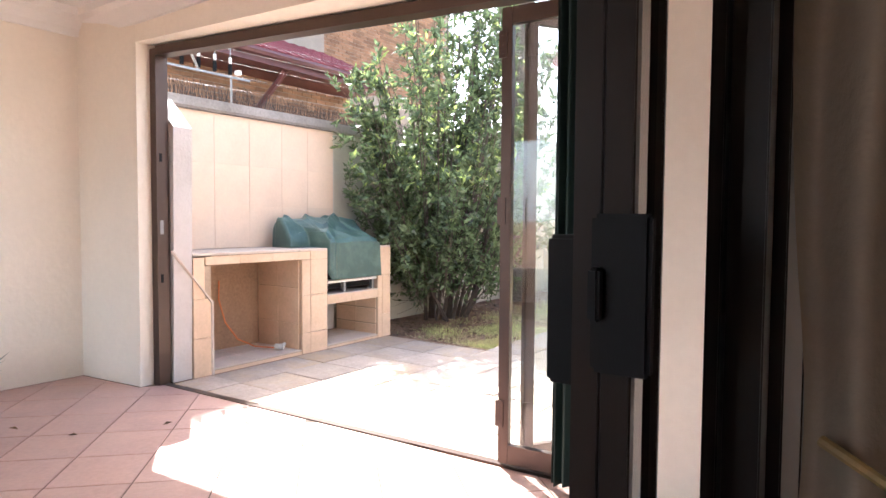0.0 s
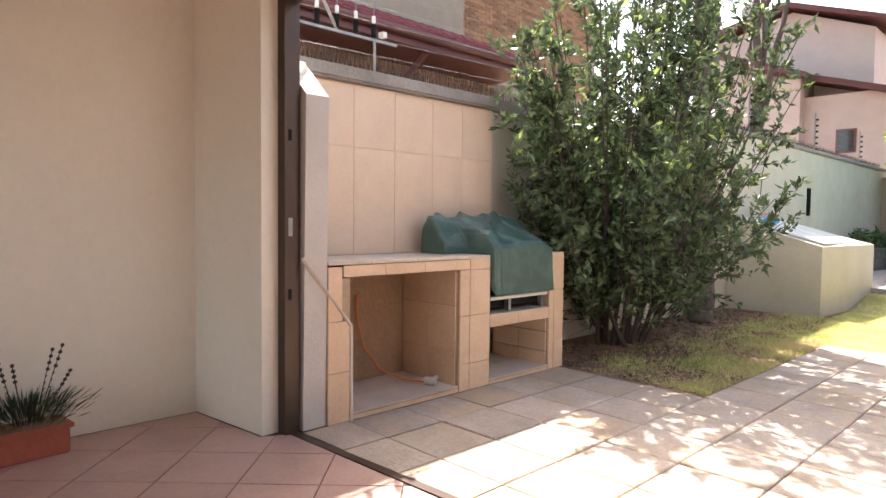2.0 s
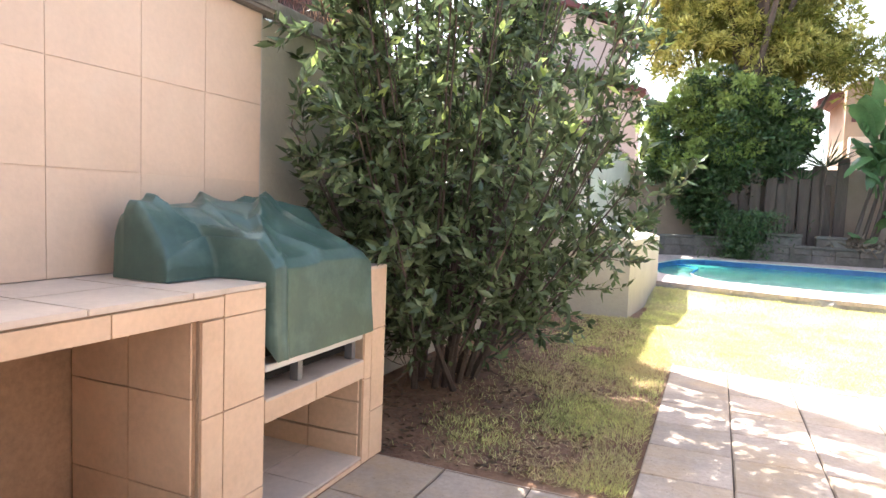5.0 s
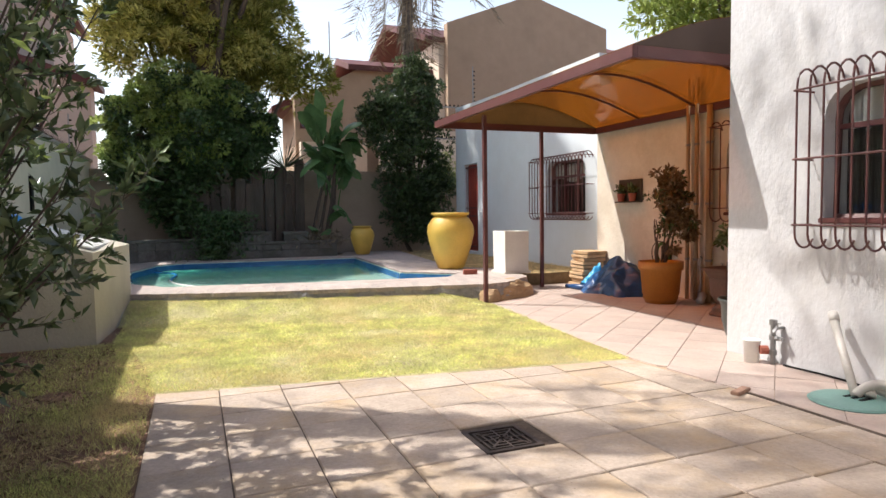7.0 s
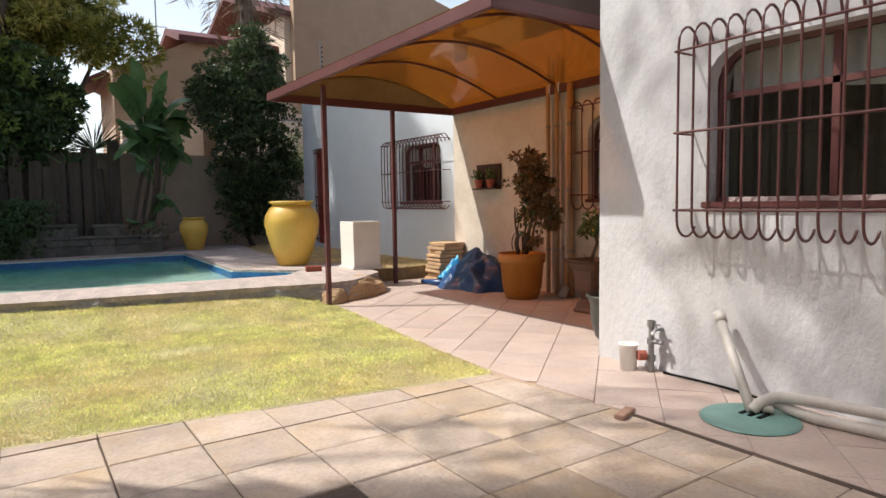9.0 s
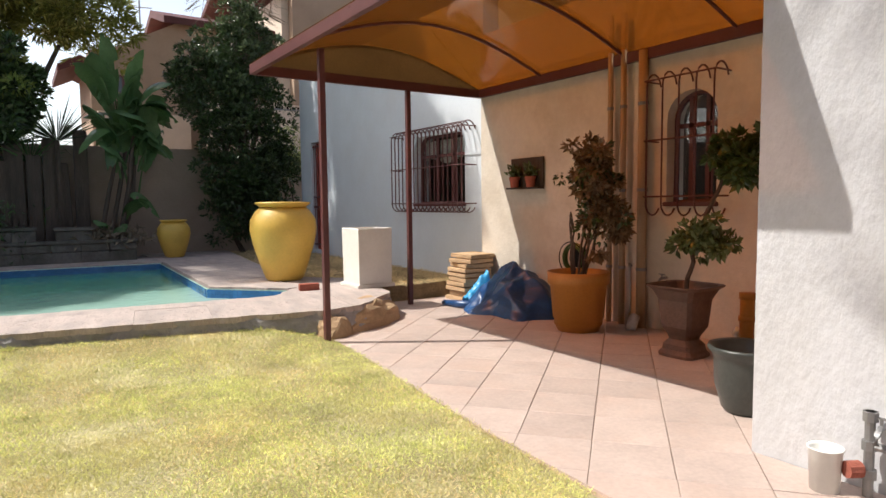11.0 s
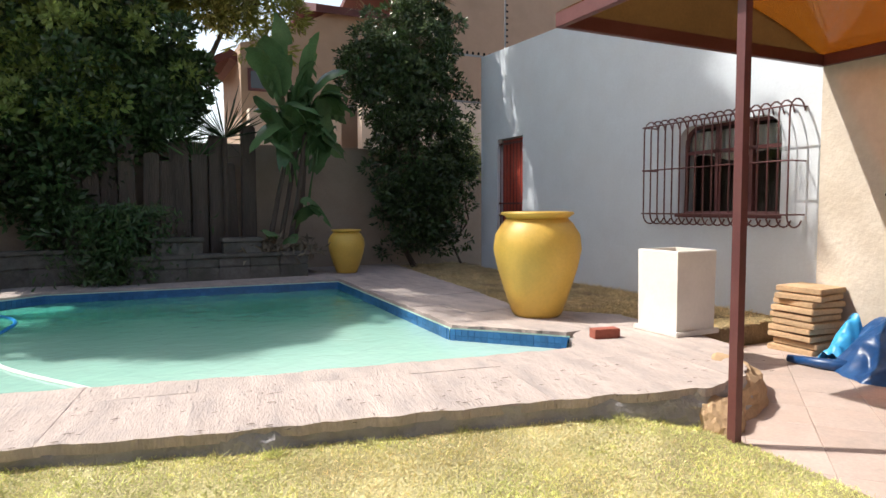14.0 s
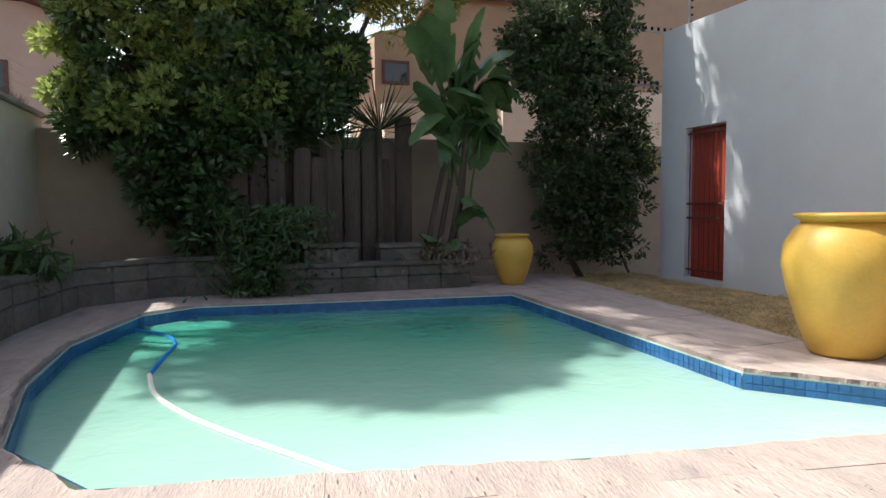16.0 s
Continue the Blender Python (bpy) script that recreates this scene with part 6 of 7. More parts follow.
# drain grating
t = thing("drain_grating", (-1.13, 7.81, 0), "square cast iron drain grating in the patio", "drain grating")
part("pit", boxes((-0.165, 0.165, -0.165, 0.165, -0.011, -0.006)), M["black"], t)
part("frame", boxes((-0.17, 0.17, -0.17, -0.145, -0.011, 0.006), (-0.17, 0.17, 0.145, 0.17, -0.011, 0.006), (-0.17, -0.145, -0.145, 0.145, -0.011, 0.006), (0.145, 0.17, -0.145, 0.145, -0.011, 0.006)), M["iron"], t)
for k in range(8):
    a = 45 * k
    part("bar", boxes((0.02, 0.15, -0.006, 0.006, -0.005, 0.005)), M["iron"], t).data.transform(pose(0, 0, 0, 0, 0, a))
for r in (0.05, 0.085, 0.12):
    bm = boxes((-r, r, r - 0.006, r + 0.006, -0.004, 0.004), (-r, r, -r - 0.006, -r + 0.006, -0.004, 0.004), (-r - 0.006, -r + 0.006, -r, r, -0.0045, 0.0045), (r - 0.006, r + 0.006, -r, r, -0.0045, 0.0045))
    part("ring", bm, M["iron"], t)


def shelf_picture(y0, y1, z0, z1, label, pots):
    t = thing("wall_planter", (3.69, y0, z0), label, "wall planter")
    w, h = y1 - y0, z1 - z0
    part("backboard", boxes((-0.02, 0.0, 0, w, 0, h), bevel=0.003), M["sleeper"], t)
    part("ledge", boxes((-0.1, -0.02, 0.0, w, 0.0, 0.02)), M["sleeper"], t)
    rng = np.random.default_rng(int(y0 * 10))
    for k in range(pots):
        y = w * (k + 0.5) / pots
        pot = part("pot", turned([(0.045, 0.02), (0.06, 0.12), (0.066, 0.12), (0.066, 0.14), (0.055, 0.14), (0.05, 0.1)], 18), M["earth_pot"], t, "small terracotta pot")
        pot.data.transform(Matrix.Translation((-0.085, y, 0)))
        tagged(leaves("foliage", rng.normal(0, 0.03, (160, 3)) + (-0.085, y, 0.19), rng.normal(size=(160, 3)) + (0, 0, 1), 0.07, 0.3, M["leaf_bush"], t, rng), kind="stuff")


shelf_picture(12.55, 13.1, 1.36, 1.72, "rustic wooden wall planter with two terracotta pots", 2)
t = thing("framed_panel", (3.69, 9.5, 1.27), "dark ornamental framed panel on the wall", "picture")
part("frame", boxes((-0.03, 0, 0, 0.55, 0, 0.04), (-0.03, 0, 0, 0.55, 0.36, 0.4), (-0.03, 0, 0, 0.04, 0.04, 0.36), (-0.03, 0, 0.51, 0.55, 0.04, 0.36)), M["iron"], t)
part("panel", boxes((-0.015, -0.005, 0.04, 0.51, 0.04, 0.36)), M["sleeper"], t)

# white garden wall door, vent
t = thing("door_3", (3.74, 19.0, 0.28), "red boarded door behind dark maroon security bars", "door", kind="structure")
part("door_panel", boxes((0.12, 0.16, -0.38, 0.4, 0, 2.14)), M["red_door"], t)
for k in range(7):
    part("board", boxes((0.108, 0.12, -0.37 + 0.11 * k, -0.27 + 0.11 * k, 0.02, 2.1), bevel=0.003), M["red_door"], t)
for k in range(8):
    part("security_bar", tube(bmesh.new(), [(0.04, -0.35 + 0.1 * k, 0.04), (0.04, -0.35 + 0.1 * k, 2.1)], 0.007, 5), M["maroon"], t)
for z in (0.1, 0.85, 1.05, 2.05):
    part("security_rail", boxes((0.03, 0.05, -0.38, 0.4, z, z + 0.03)), M["maroon"], t)
t = thing("air_vent", (WX, 6.95, 2.72), "perforated square air brick high in the wall", "air vent", kind="structure")
part("plate", boxes((-0.012, 0.0, -0.12, 0.12, 0, 0.16), bevel=0.002), M["coping"], t)
for a in range(6):
    for b in range(4):
        part("slot", boxes((-0.0135, -0.012, -0.105 + a * 0.037, -0.08 + a * 0.037, 0.015 + b * 0.036, 0.04 + b * 0.036)), M["black"], t)
for y0, y1, z1 in ((6.0, 8.0, 2.1), (14.2, 15.4, 2.1)):
    x = (WX if y0 < 10 else 3.74)
    t = thing("net_curtain", (x + 0.16, y0, 1.2), "pale net curtain gathered at the top of the window", "curtain")
    cloth("curtain_panel", 70, 3, lambda u, v: (0.05 + 0.02 * math.sin(u * 60), u * (y1 - y0), 0.62 + 0.3 * v + 0.04 * math.sin(u * 9) * (1 - v)), M["net"], t)
    # walls in the dark timber material, whose colour stands for an unlit room
    single("room_behind_window", boxes((x + 0.6, x + 0.65, y0 - 0.6, y1 + 0.6, 0.5, 3.0), (x + 0.26, x + 0.6, y0 - 0.6, y1 + 0.6, 2.7, 2.8), (x + 0.26, x + 0.6, y0 - 0.6, y0 - 0.5, 0.5, 2.7), (x + 0.26, x + 0.6, y1 + 0.5, y1 + 0.6, 0.5, 2.7)), M["sleeper"], "interior walls behind the window, coloured dark to look dim", "wall", kind="structure")
single("room_behind_window", boxes((4.5, 4.55, 9.8, 11.6, 0.5, 3.0)), M["sleeper"], "interior wall behind the small window, coloured dark to look dim", "wall", kind="structure")

# ---- neighbouring houses ----
def bricks_wall(name, parent, x, y0, y1, z0, z1, rng, limit=0, near=None, face=0.012, along="y", yfix=0.0):
    """A brick face with recessed joints; up to limit bricks are objects of their own, the rest one mesh."""
    L, H, g = 0.222, 0.073, 0.011
    v, f = [], []
    bm = boxes((0, face, g / 2, L - g / 2, g / 2, H - g / 2))
    me = bpy.data.meshes.new("brick")
    bm.to_mesh(me)
    bm.free()
    me.materials.append(M["brick_wall"])
    count = 0
    rows = int((z1 - z0) / H)
    for r in range(rows):
        off = (r % 2) * L / 2
        n = int((y1 - y0) / L)
        for k in range(n):
            y, z = y0 + k * L + off, z0 + r * H
            if y + L > y1:
                continue
            out = rng.uniform(-0.003, 0.003)
            if count < limit and (near is None or near(y, z)):
                ob = new("brick", me)
                ob.parent = parent
                ob.matrix_world = pose(x + out, y, z) if along == "y" else pose(y + L, yfix, z, 0, 0, 90)
                ob.matrix_parent_inverse = parent.matrix_world.inverted()
                count += 1
            else:
                i = len(v)
                for dx in (0, face + out):
                    for dy, dz in ((g / 2, g / 2), (L - g / 2, g / 2), (L - g / 2, H - g / 2), (g / 2, H - g / 2)):
                        v.append((x + dx, y + dy, z + dz) if along == "y" else (y + dy, yfix + dx, z + dz))
                f += [(i + 4, i + 5, i + 6, i + 7), (i, i + 1, i + 5, i + 4), (i + 1, i + 2, i + 6, i + 5), (i + 2, i + 3, i + 7, i + 6), (i + 3, i, i + 4, i + 7)]
    ob = quads_ob(name, v, f, M["brick_wall"])
    ob.parent = parent
    ob.matrix_parent_inverse = parent.matrix_world.inverted()
    tagged(ob, "weathered brown brickwork", kind="stuff")


rng = np.random.default_rng(101)
t = thing("brick_house", (-9.0, 7.0, 0), "brown face brick house with maroon tiled eaves beyond the wall", "house")
q = Matrix.Translation((9.0, -7.0, 0))
part("wall", boxes((-9.3, -9.0, 1.0, 10.55, 3.5, 8.5), (-8.6, -8.4, 1.0, 10.9, 0, 3.75), (-9.8, -9.5, 10.5, 15.5, 3.0, 9.0)), M["mortar"], t).data.transform(q)
bricks_wall("brickwork", t, -9.0, 4.6, 10.56, 4.3, 8.3, rng, 300, lambda y, z: y > 7 and z < 6.0)
bricks_wall("lower_brickwork", t, -8.4, 3.0, 10.8, 1.9, 3.75, rng)
bricks_wall("side_brickwork", t, -9.5, 10.55, 15.4, 4.0, 8.8, rng)
part("fascia", boxes((-7.53, -7.5, 1.0, 10.6, 3.5, 3.68)), M["maroon"], t, "maroon fascia and gutter").data.transform(q)
part("gutter", tube(bmesh.new(), [(-7.44, 1.0, 3.64), (-7.44, 10.65, 3.64)], 0.06, 8), M["maroon"], t).data.transform(q)
part("soffit", boxes((-8.4, -7.53, 1.0, 10.6, 3.5, 3.53)), M["maroon"], t).data.transform(q)
for y in (4.2, 6.3, 8.4):
    part("roof_bracket", tube(bmesh.new(), [(-7.6, y, 3.5), (-8.4, y, 2.9)], 0.05, 6), M["maroon"], t).data.transform(q)
roofp = part("roof", boxes((0, 1.85, 0, 9.6, -0.03, 0.0)), M["roof"], t)
slope = pose(-7.45, 1.0, 3.7, 0, 24, 0) @ Matrix.Diagonal((-1, 1, 1, 1))
roofp.data.transform(q @ slope)
bm = tube(bmesh.new(), [(0, 0.02, 0.012), (0.29, 0.02, 0.03)], 0.03, 6)
box(bm, 0, 0.29, 0.03, 0.23, -0.001, 0.02)
tile_me = bpy.data.meshes.new("roof_tile")
bm.to_mesh(tile_me)
bm.free()
tile_me.materials.append(M["roof"])
for r in range(7):
    for c in range(30):
        ob = new("roof_tile", tile_me)
        ob.parent = t
        ob.matrix_parent_inverse = t.matrix_world.inverted()
        ob.matrix_world = pose(-7.45, 3.6, 3.7, 0, 24, 0) @ Matrix.Diagonal((-1, 1, 1, 1)) @ Matrix.Translation((0.27 * r, 0.235 * c, 0.004))


def far_house(name, place, label, solids, roofs, windows, wall):
    t = thing(name, place, label, "house")
    q_ = Matrix.Translation(Vector(place) * -1)
    for nm, bm, m in solids:
        part(nm, bm, M[m], t).data.transform(q_)
    for bm, m in roofs:
        part("roof", bm, M[m], t).data.transform(q_)
    for x0, x1, y, z0, z1 in windows:
        w = part("window", boxes((x0, x1, y - 0.03, y, z0, z1)), M["maroon"], t, "dark framed window")
        w.data.transform(q_)
        g = part("pane", boxes((x0 + 0.06, x1 - 0.06, y - 0.035, y - 0.031, z0 + 0.06, z1 - 0.06)), M["dark_glass"], w)
        g.data.transform(q_)
    return t


def pitched(x0, x1, y0, y1, z, rise, over=0.4, along="y"):
    """A two-sided roof slab whose ridge runs along an axis."""
    if along == "y":
        xm = (x0 + x1) / 2
        o = [(x0 - over, z - 0.1), (xm, z + rise), (x1 + over, z - 0.1), (x1 + over, z + 0.08), (xm, z + rise + 0.2), (x0 - over, z + 0.08)]
        return extrude_y(o, y0 - over, y1 + over)
    ym = (y0 + y1) / 2
    o = [(y0 - over, z - 0.1), (ym, z + rise), (y1 + over, z - 0.1), (y1 + over, z + 0.08), (ym, z + rise + 0.2), (y0 - over, z + 0.08)]
    return extrude_x(o, x0 - over, x1 + over)


far_house("tan_house", (5.2, 24.0, 0), "tall windowless tan gable, its sunlit lower wall painted pale", [
    ("gable_wall", extrude_y([(5.2, 3.9), (11.4, 3.9), (11.4, 7.75), (8.31, 8.6), (5.2, 7.4)], 24.0, 24.3), "house_tan"),
    # lower part of the same wall, its pale colour standing for sunlight
    ("wall", extrude_y([(2.9, 0), (11.4, 0), (11.4, 3.9), (5.2, 3.9), (2.9, 3.95)], 24.02, 24.3), "house_cream"),
    ("side_wall", boxes((5.0, 5.2, 24.3, 32.0, 0, 6.9)), "house_cream")], [(pitched(4.9, 13, 24.6, 33, 6.9, 1.5, along="x"), "roof_red")], [], "house_tan")
far_house("terrace_house", (1.2, 25.0, 0), "tan rendered house with red tiled roofs beyond the back wall", [
    ("wall", extrude_y([(0.4, 0), (4.9, 0), (4.9, 6.0), (2.4, 5.9), (1.0, 5.15), (0.4, 5.0)], 25.0, 28.0), "house_tan"),
    ("low_wall", boxes((0.5, 2.6, 24.6, 25.0, 0, 3.5)), "house_cream")],
    [(pitched(2.5, 5.1, 25.2, 28, 5.95, 0.45, along="x"), "roof_red"), (pitched(-0.1, 0.6, 25.6, 28, 4.6, 0.15, 0.15), "roof_red")],
    [(0.55, 1.15, 25.0, 3.95, 4.45), (3.4, 4.0, 25.0, 4.9, 5.5), (4.2, 4.7, 25.0, 5.0, 5.8)], "house_tan")
t = thing("roof_aerial", (1.65, 25.5, 5.3), "thin television aerial on a roof", "aerial")
part("mast", tube(bmesh.new(), [(0, 0, -0.2), (0, 0, 2.2)], 0.02, 5), M["steel"], t)
part("crossbar", tube(bmesh.new(), [(-0.25, 0, 1.0), (0.3, 0, 1.05)], 0.012, 4), M["steel"], t)
far_house("pink_house", (-10.0, 28.0, 0), "pale pink rendered house with maroon tiled hip roofs", [
    ("wall", extrude_y([(-12.3, 0), (-6.6, 0), (-6.6, 7.9), (-9.2, 8.95), (-12.3, 8.2)], 28.0, 32.0), "house_pink"),
    ("wing_wall", boxes((-10.6, -8.4, 26.5, 28.0, 0, 6.2), (-8.4, -5.5, 27.0, 28.0, 0, 5.6)), "house_pink")],
    [(extrude_y([(-12.8, 8.35), (-9.2, 9.05), (-6.1, 7.95), (-6.1, 8.12), (-9.2, 9.25), (-12.8, 8.55)], 27.6, 32.3), "roof_red"),
     (extrude_y([(-11.0, 7.2), (-8.1, 6.1), (-8.1, 6.3), (-11.0, 7.42)], 26.0, 28.0), "roof_red"), (extrude_y([(-8.4, 6.2), (-5.2, 5.2), (-5.2, 5.4), (-8.4, 6.4)], 26.6, 28.0), "roof_red")],
    [(-7.4, -6.8, 27.0, 3.6, 4.4)], "house_pink")
t = thing("satellite_dish", (-10.6, 27.8, 8.7), "small pale satellite dish on a roof", "satellite dish")
part("dish", turned([(0.02, 0.0), (0.2, 0.03), (0.36, 0.1), (0.35, 0.11), (0.19, 0.045)], 20), M["house_pink"], t).data.transform(pose(0, 0, 0.5, 70, 0, 20))
part("arm", tube(bmesh.new(), [(0, 0, 0.5), (0.05, 0, -1.0)], 0.025, 5), M["steel"], t)

# ---- wall spikes and electric fence ----
def spikes(pts, n, name, label, h=0.11):
    t = thing(name, pts[0], label, "wall spikes")
    a, b = Vector(pts[0]), Vector(pts[1])
    d = b - a
    part("base_strip", tube(bmesh.new(), [(0, 0, 0.005), tuple(d + Vector((0, 0, 0.005)))], 0.012, 4), M["iron"], t)
    rng = np.random.default_rng(n)
    bm = bmesh.new()
    for k in range(n):
        p = d * (k / n)
        for s in (-1, 0, 1):
            tube(bm, [tuple(p), (p.x + 0.05 * s + rng.normal() * 0.006, p.y + rng.normal() * 0.012, p.z + h * rng.uniform(0.85, 1.1))], 0.0035, 3, 0.001, cap=False)
    tagged(part("spike_row", bm, M["iron"], t, "close rows of thin rusty spikes"), kind="stuff")


spikes([(-4.9, 4.45, 2.24), (-4.9, 9.55, 2.24)], 230, "spike_strip", "rusty steel spikes along the wall coping", 0.17)
spikes([(-4.92, 9.7, 2.57), (-4.92, 14.0, 2.57)], 260, "spike_strip", "rusty steel spikes along the boundary wall", 0.12)
spikes([(-4.92, 14.0, 2.57), (-4.92, 21.0, 2.57)], 220, "spike_strip", "rusty steel spikes along the boundary wall", 0.12)


def fence_post(x, y, z, n, label, lean=0.0):
    t = thing("electric_fence_post", (x, y, z), label, "electric fence post", group="electric fence posts")
    part("post", boxes((-0.012, 0.012, -0.012, 0.012, 0, 0.12 + n * 0.11)), M["steel"], t)
    for k in range(n):
        bm = tube(bmesh.new(), [(0.012, 0, 0.1 + 0.11 * k), (0.055, 0, 0.1 + 0.11 * k)], 0.018, 8)
        part("insulator", bm, M["black"], t, "black insulator")
    return t


for k in range(5):
    y = 4.75 + 0.16 * k
    t = thing("fence_tensioner", (-4.84, y, 2.52), "black and white insulator with a tension spring", "insulator", group="tensioners on the wall bracket")
    bm = tube(bmesh.new(), [(0, 0, 0), (0, 0, 0.09)], 0.018, 8)
    part("insulator", bm, M["black"], t)
    part("cap", tube(bmesh.new(), [(0, 0, 0.1), (0, 0, 0.15)], 0.014, 8), M["white_plastic"], t)
    part("spring", tube(bmesh.new(), [(0, 0, 0.15), (0, 0.01, 0.3)], 0.004, 5), M["steel"], t)
t = thing("fence_bracket", (-4.84, 4.65, 2.24), "galvanised angle bracket carrying the fence insulators", "bracket")
part("rail", boxes((-0.009, 0.009, 0, 0.95, 0.25, 0.268)), M["steel"], t)
for y, dy in ((0.1, 0.25), (0.75, -0.2)):
    part("strut", tube(bmesh.new(), [(0, y, 0.0), (0, y, 0.27)], 0.012, 4), M["steel"], t)
part("stay", tube(bmesh.new(), [(0, 0.12, 0.75), (0, 0.42, 0.27)], 0.014, 4), M["steel"], t)
part("lamp", boxes((-0.02, 0.03, 0.8, 0.84, 0.29, 0.33)), M["white_pot"], t, "small pale fence lamp")
for y in (9.4, 12.6, 15.8, 19.0):
    fence_post(-4.88, y, 2.5 if y > 6.6 else 2.24, 6, "galvanised electric fence post with black insulators")
t = thing("fence_wires", (-4.86, 4.7, 2.3), "thin taut electric fence wires along the boundary wall", "fence wires")
for k in range(5):
    part("wire", tube(bmesh.new(), [(0, 0, 0.08 + 0.12 * k), (0, 8, 0.28 + 0.11 * k), (0, 16.2, 0.3 + 0.11 * k)], 0.0013, 3), M["steel"], t)
fence_post(4.2, 20.02, 2.4, 8, "upright electric fence post on the corner of the white wall")
fence_post(4.28, 20.02, 3.95, 9, "upright electric fence post above the white wall")
for z in (3.18, 4.0):
    t = thing("insulator_bracket", (3.25, 20.1, z), "horizontal fence arm with a row of black insulators", "electric fence post", group="fence arms at the wall corner")
    part("arm", boxes((0, 0.95, -0.012, 0.012, -0.03, 0.0)), M["steel"], t)
    for k in range(8):
        part("insulator", tube(bmesh.new(), [(0.06 + 0.115 * k, 0, 0), (0.06 + 0.115 * k, 0, 0.05)], 0.02, 8), M["black"], t)
t = thing("hanging_cable", (-4.82, 13.0, 2.5), "loose black cable hanging on the boundary wall", "cable")
part("cable", tube(bmesh.new(), smooth_line([(0, 0.3, 0.0), (0.02, 0.0, -0.5), (0.02, -0.1, -0.9), (0.03, -0.5, -1.25)]), 0.006, 5), M["black"], t)
single("wall_slot", boxes((-4.83, -4.8, 15.28, 15.42, 1.35, 1.85)), M["black"], "dark narrow slot box on the boundary wall", "wall box")

# ---- grass ----
def blades(name, poly, n, L, w, material, seed, z, label, up=1.0, density=None):
    rng = np.random.default_rng(seed)
    xs, ys = [p[0] for p in poly], [p[1] for p in poly]
    P = np.c_[rng.uniform(min(xs), max(xs), n * 2), rng.uniform(min(ys), max(ys), n * 2)]
    inside = np.zeros(len(P), bool)
    for k in range(len(poly)):
        (x0, y0), (x1, y1) = poly[k - 1], poly[k]
        if y0 == y1:
            continue
        hit = ((y0 > P[:, 1]) != (y1 > P[:, 1])) & (P[:, 0] < (x1 - x0) * (P[:, 1] - y0) / (y1 - y0) + x0)
        inside ^= hit
    P = P[inside]
    if density:
        P = P[[density(x, y) > rng.uniform() for x, y in P]]
    d = rng.normal(size=(len(P), 3)) * (0.6, 0.6, 0.1) + (0, 0, up)
    h = np.array([bank(x, y) for x, y in P]) if "lawn" in name else 0
    ob = leaves(name, np.c_[P, np.full(len(P), z) + h], d, L, w, M[material], None, rng)
    return tagged(ob, label, "grass", kind="stuff")


LAWN = [(-3.0, 9.6), (0.7, 9.05), (0.78, 9.9), (0.9, 10.9), (1.0, 11.7), (1.02, 12.6), (-0.1, 12.95), (-1.5, 13.17), (-3.45, 13.7), (-3.45, 11.75), (-3.3, 10.6)]
blades("lawn_grass", LAWN, 170000, 0.03, 0.11, "grass_blade", 1, -0.004, "short yellow green lawn grass", up=0.55, density=lambda x, y: 0.75 + 0.9 * fold(x * 2.3, y * 2.3, 7.0))
blades("lawn_straw", LAWN, 70000, 0.032, 0.09, "straw", 2, -0.003, "dry straw coloured blades in the lawn", up=0.35, density=lambda x, y: 0.5 + 1.3 * fold(x * 1.6, y * 1.6, 2.0))
blades("thin_straw", [(-4.6, 6.95), (-2.98, 6.9), (-2.98, 9.6), (-3.4, 11.7), (-4.7, 11.7)], 26000, 0.045, 0.07, "straw", 8, -0.02, "dry straw scattered on the bare soil", up=0.25, density=lambda x, y: max(0.04, min(1, (x + 4.15) * 0.9)) * (0.6 + 1.2 * fold(x * 2.6, y * 2.6, 1.0)))
blades("thin_grass", [(-4.2, 6.95), (-2.98, 6.9), (-2.98, 9.6), (-3.4, 11.7), (-4.7, 11.7)], 52000, 0.042, 0.1, "grass_blade", 3, -0.02, "thin grass on the bare soil", density=lambda x, y: max(0, min(1, (x + 4.3) * 0.9)) * (0.45 + 1.2 * fold(x * 2.2, y * 2.2, 5.0)))
blades("leaf_litter", [(-4.75, 6.9), (-3.2, 6.9), (-3.4, 11.6), (-4.75, 11.6)], 1500, 0.05, 0.3, "leaf_dry", 4, -0.012, "fallen dry leaves under the bush", up=0.05)
blades("dry_grass", [(1.95, 13.95), (3.7, 13.95), (3.7, 20.9), (2.45, 20.9), (1.95, 17.1), (1.7, 15.5), (2.3, 14.7)], 42000, 0.075, 0.07, "straw", 5, 0.2, "matted dry grass beside the white wall", up=0.2, density=lambda x, y: 0.55 + 1.1 * fold(x * 3, y * 3, 4.0))

rng = np.random.default_rng(17)
for k in range(12):
    x = rng.uniform(-2.6, 1.0)
    y = next(b[1] + (a[1] - b[1]) * (b[0] - x) / (b[0] - a[0]) for a, b in zip(FRONT, FRONT[1:]) if x <= b[0]) - rng.uniform(0.06, 0.12)
    n = 40
    tuft = leaves("grass_tuft", rng.normal(0, 0.018, (n, 3)) * (1, 0.6, 0.1), rng.normal(size=(n, 3)) * (0.7, 0.6, 0.1) + (0, 0, 0.6), 0.055, 0.08, M["grass_blade"], None, rng)
    tuft.location = (x, y, bank(x, y) - 0.004)
    tagged(tuft, "small green tuft of grass at the foot of the pool deck", "grass", "grass tufts along the deck")

# ---- paving, tiles and slabs ----
rng = np.random.default_rng(7)


